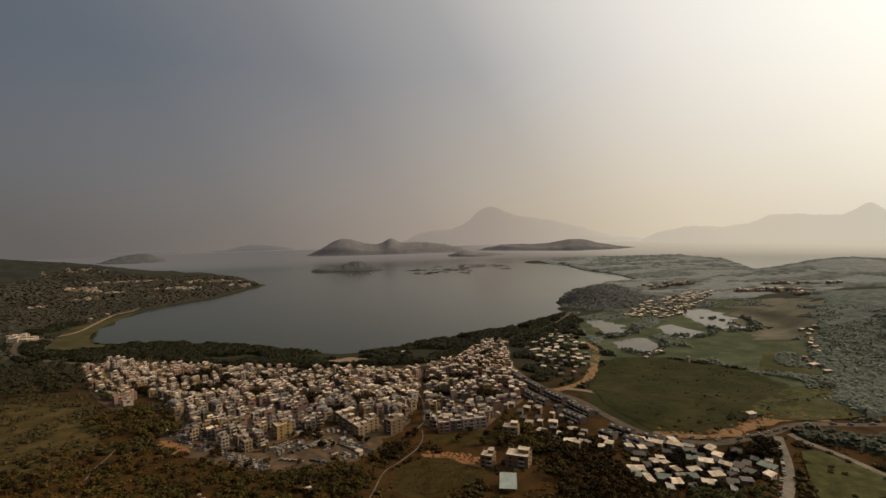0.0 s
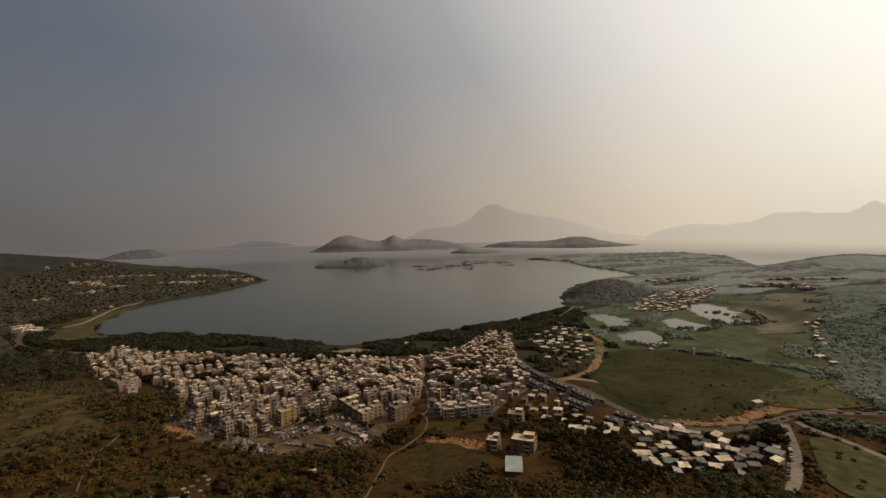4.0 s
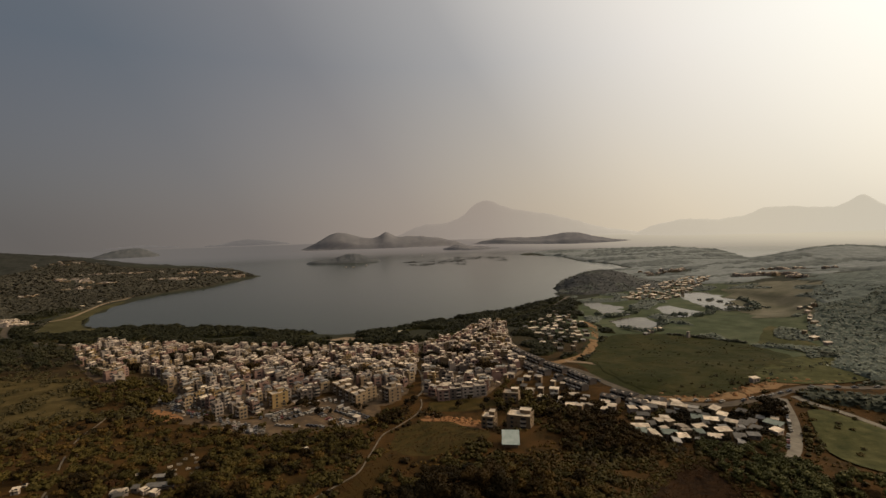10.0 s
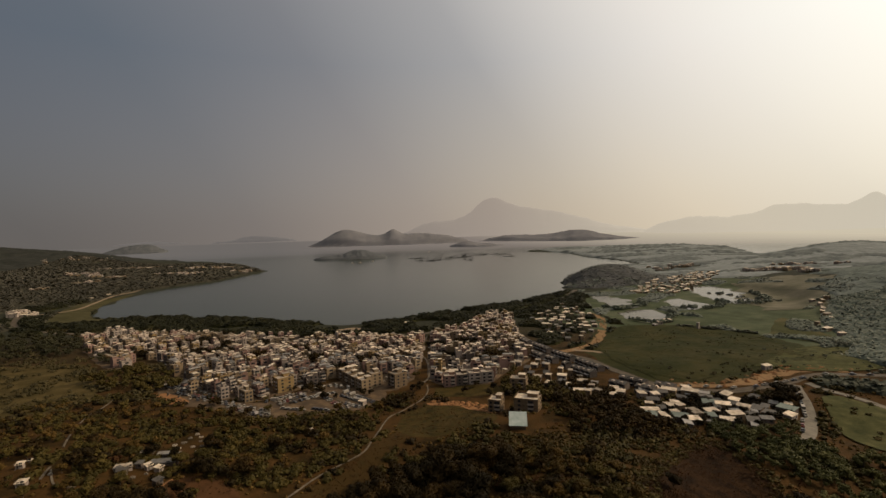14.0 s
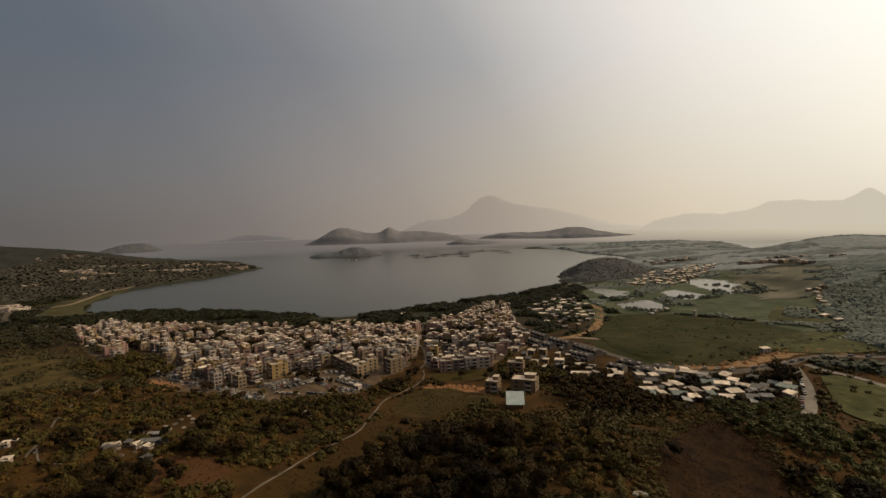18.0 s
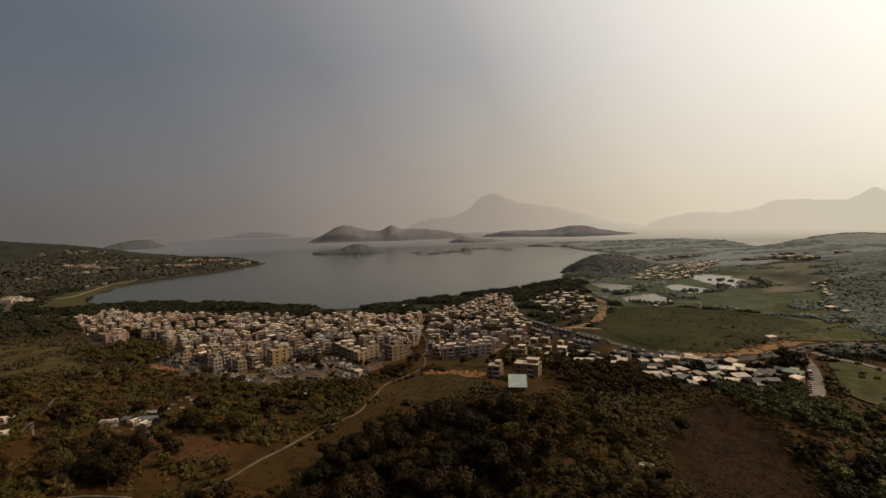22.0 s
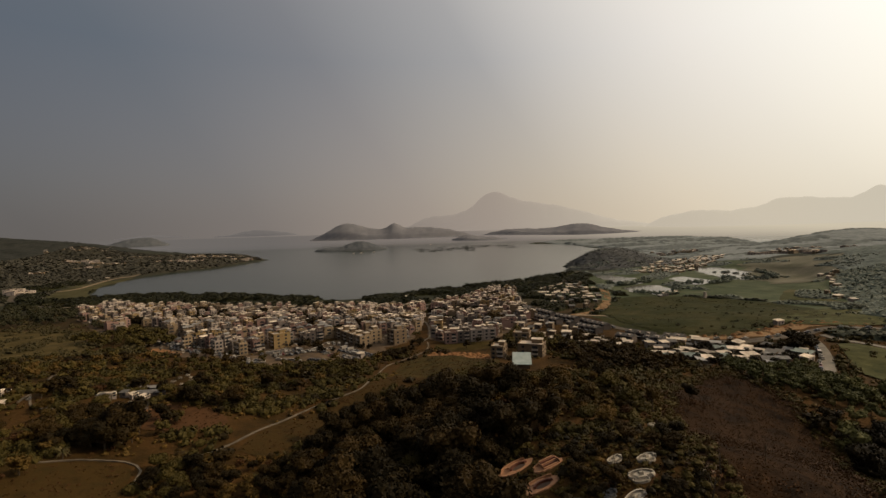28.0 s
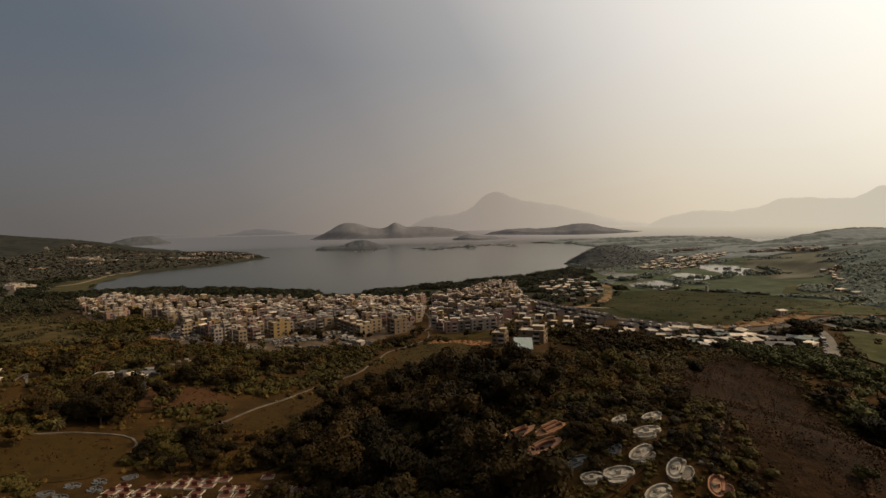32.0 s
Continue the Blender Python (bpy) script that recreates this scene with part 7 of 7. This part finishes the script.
# tree belts a step darker than the far woods, same haze in their colour
C_BAND = canopy_material("hazed_belt_canopy", [(0.0798, 0.0858, 0.0801), (0.0998, 0.1059, 0.0981), (0.1197, 0.1255, 0.1161)], 0.4)
band = lambda x, y, s: noise.noise(Vector((x * 0.0045, y * 0.011, s))) + 0.4 * noise.noise(Vector((x * 0.02, y * 0.03, s)))
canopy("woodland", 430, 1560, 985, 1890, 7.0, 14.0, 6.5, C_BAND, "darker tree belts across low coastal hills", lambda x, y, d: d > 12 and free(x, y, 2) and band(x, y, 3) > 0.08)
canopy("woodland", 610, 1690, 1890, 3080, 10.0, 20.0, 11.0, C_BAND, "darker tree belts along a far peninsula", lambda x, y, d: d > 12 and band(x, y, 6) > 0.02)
canopy("woodland", -1740, -660, 1190, 2290, 8.0, 15.0, 5.0, C_DIM, "darker tree belts on the far shore", lambda x, y, d: d > 25 and free(x, y, 3) and band(x, y, 9) > 0.16)
for line, n in (([(236, 690), (250, 672), (296, 700), (300, 730)], 70), ([(234, 600), (240, 580), (264, 566), (296, 612), (302, 640)], 46), ([(328, 655), (350, 655), (382, 660), (412, 695), (414, 720)], 60), ([(412, 690), (440, 680), (470, 682), (500, 740), (516, 800)], 80)):
    cs, rs = [], []
    bank = spline(line, 2.0)
    for i in range(n):
        p, r = bank[rng.integers(len(bank))], rng.uniform(1.8, 3.8)
        x, y = p.x + rng.uniform(-4, 4), p.y + rng.uniform(-4, 4)
        cs.append((x, y, height(x, y) + r * 1.0)); rs.append(r)
    tagged(new("pond_bushes", leaf_cloud("pond_bushes", cs, rs, 16, 0.34, L_GLEN, 0.8, 0.7, heart=1)), "bushy trees along the bank of a fish pond", "bushes", kind="stuff")
marsh_tuft = lambda x, y: inside(MARSH, x, y) and noise.noise(Vector((x * 0.02, y * 0.045, 4))) + 0.5 * noise.noise(Vector((x * 0.09, y * 0.09, 9))) > 0.16
scatter("reeds", [(140, 322, 322, 556, 5200)], L_EDGE, 7, 0.34, "patches of browner reeds in the marsh", "reeds", 0.5, 1.1, avoid=False, squash=0.55, test=marsh_tuft)
scatter("bushes", [(150, 322, 330, 548, 420)], L_BELT, 18, 0.26, "dark bushes scattered over the marsh", "bushes", 0.6, 1.7, test=lambda x, y: inside(MARSH, x, y) and noise.noise(Vector((x * 0.03, y * 0.03, 15))) > 0.1)
scatter("bushes", [(198, 246, 206, 280, 26)], L_GREEN, 30, 0.22, "dark bushes dotted over a green field", "bushes", 0.7, 2.4, test=lambda x, y: noise.noise(Vector((x * 0.06, y * 0.06, 18))) > -0.05)
scatter("bushes", [(232, 340, 326, 404, 90)], L_HEDGE, 20, 0.26, "dull green bushes dotted over a meadow", "bushes", 0.7, 2.2, test=lambda x, y: noise.noise(Vector((x * 0.04, y * 0.04, 22))) > 0.0)
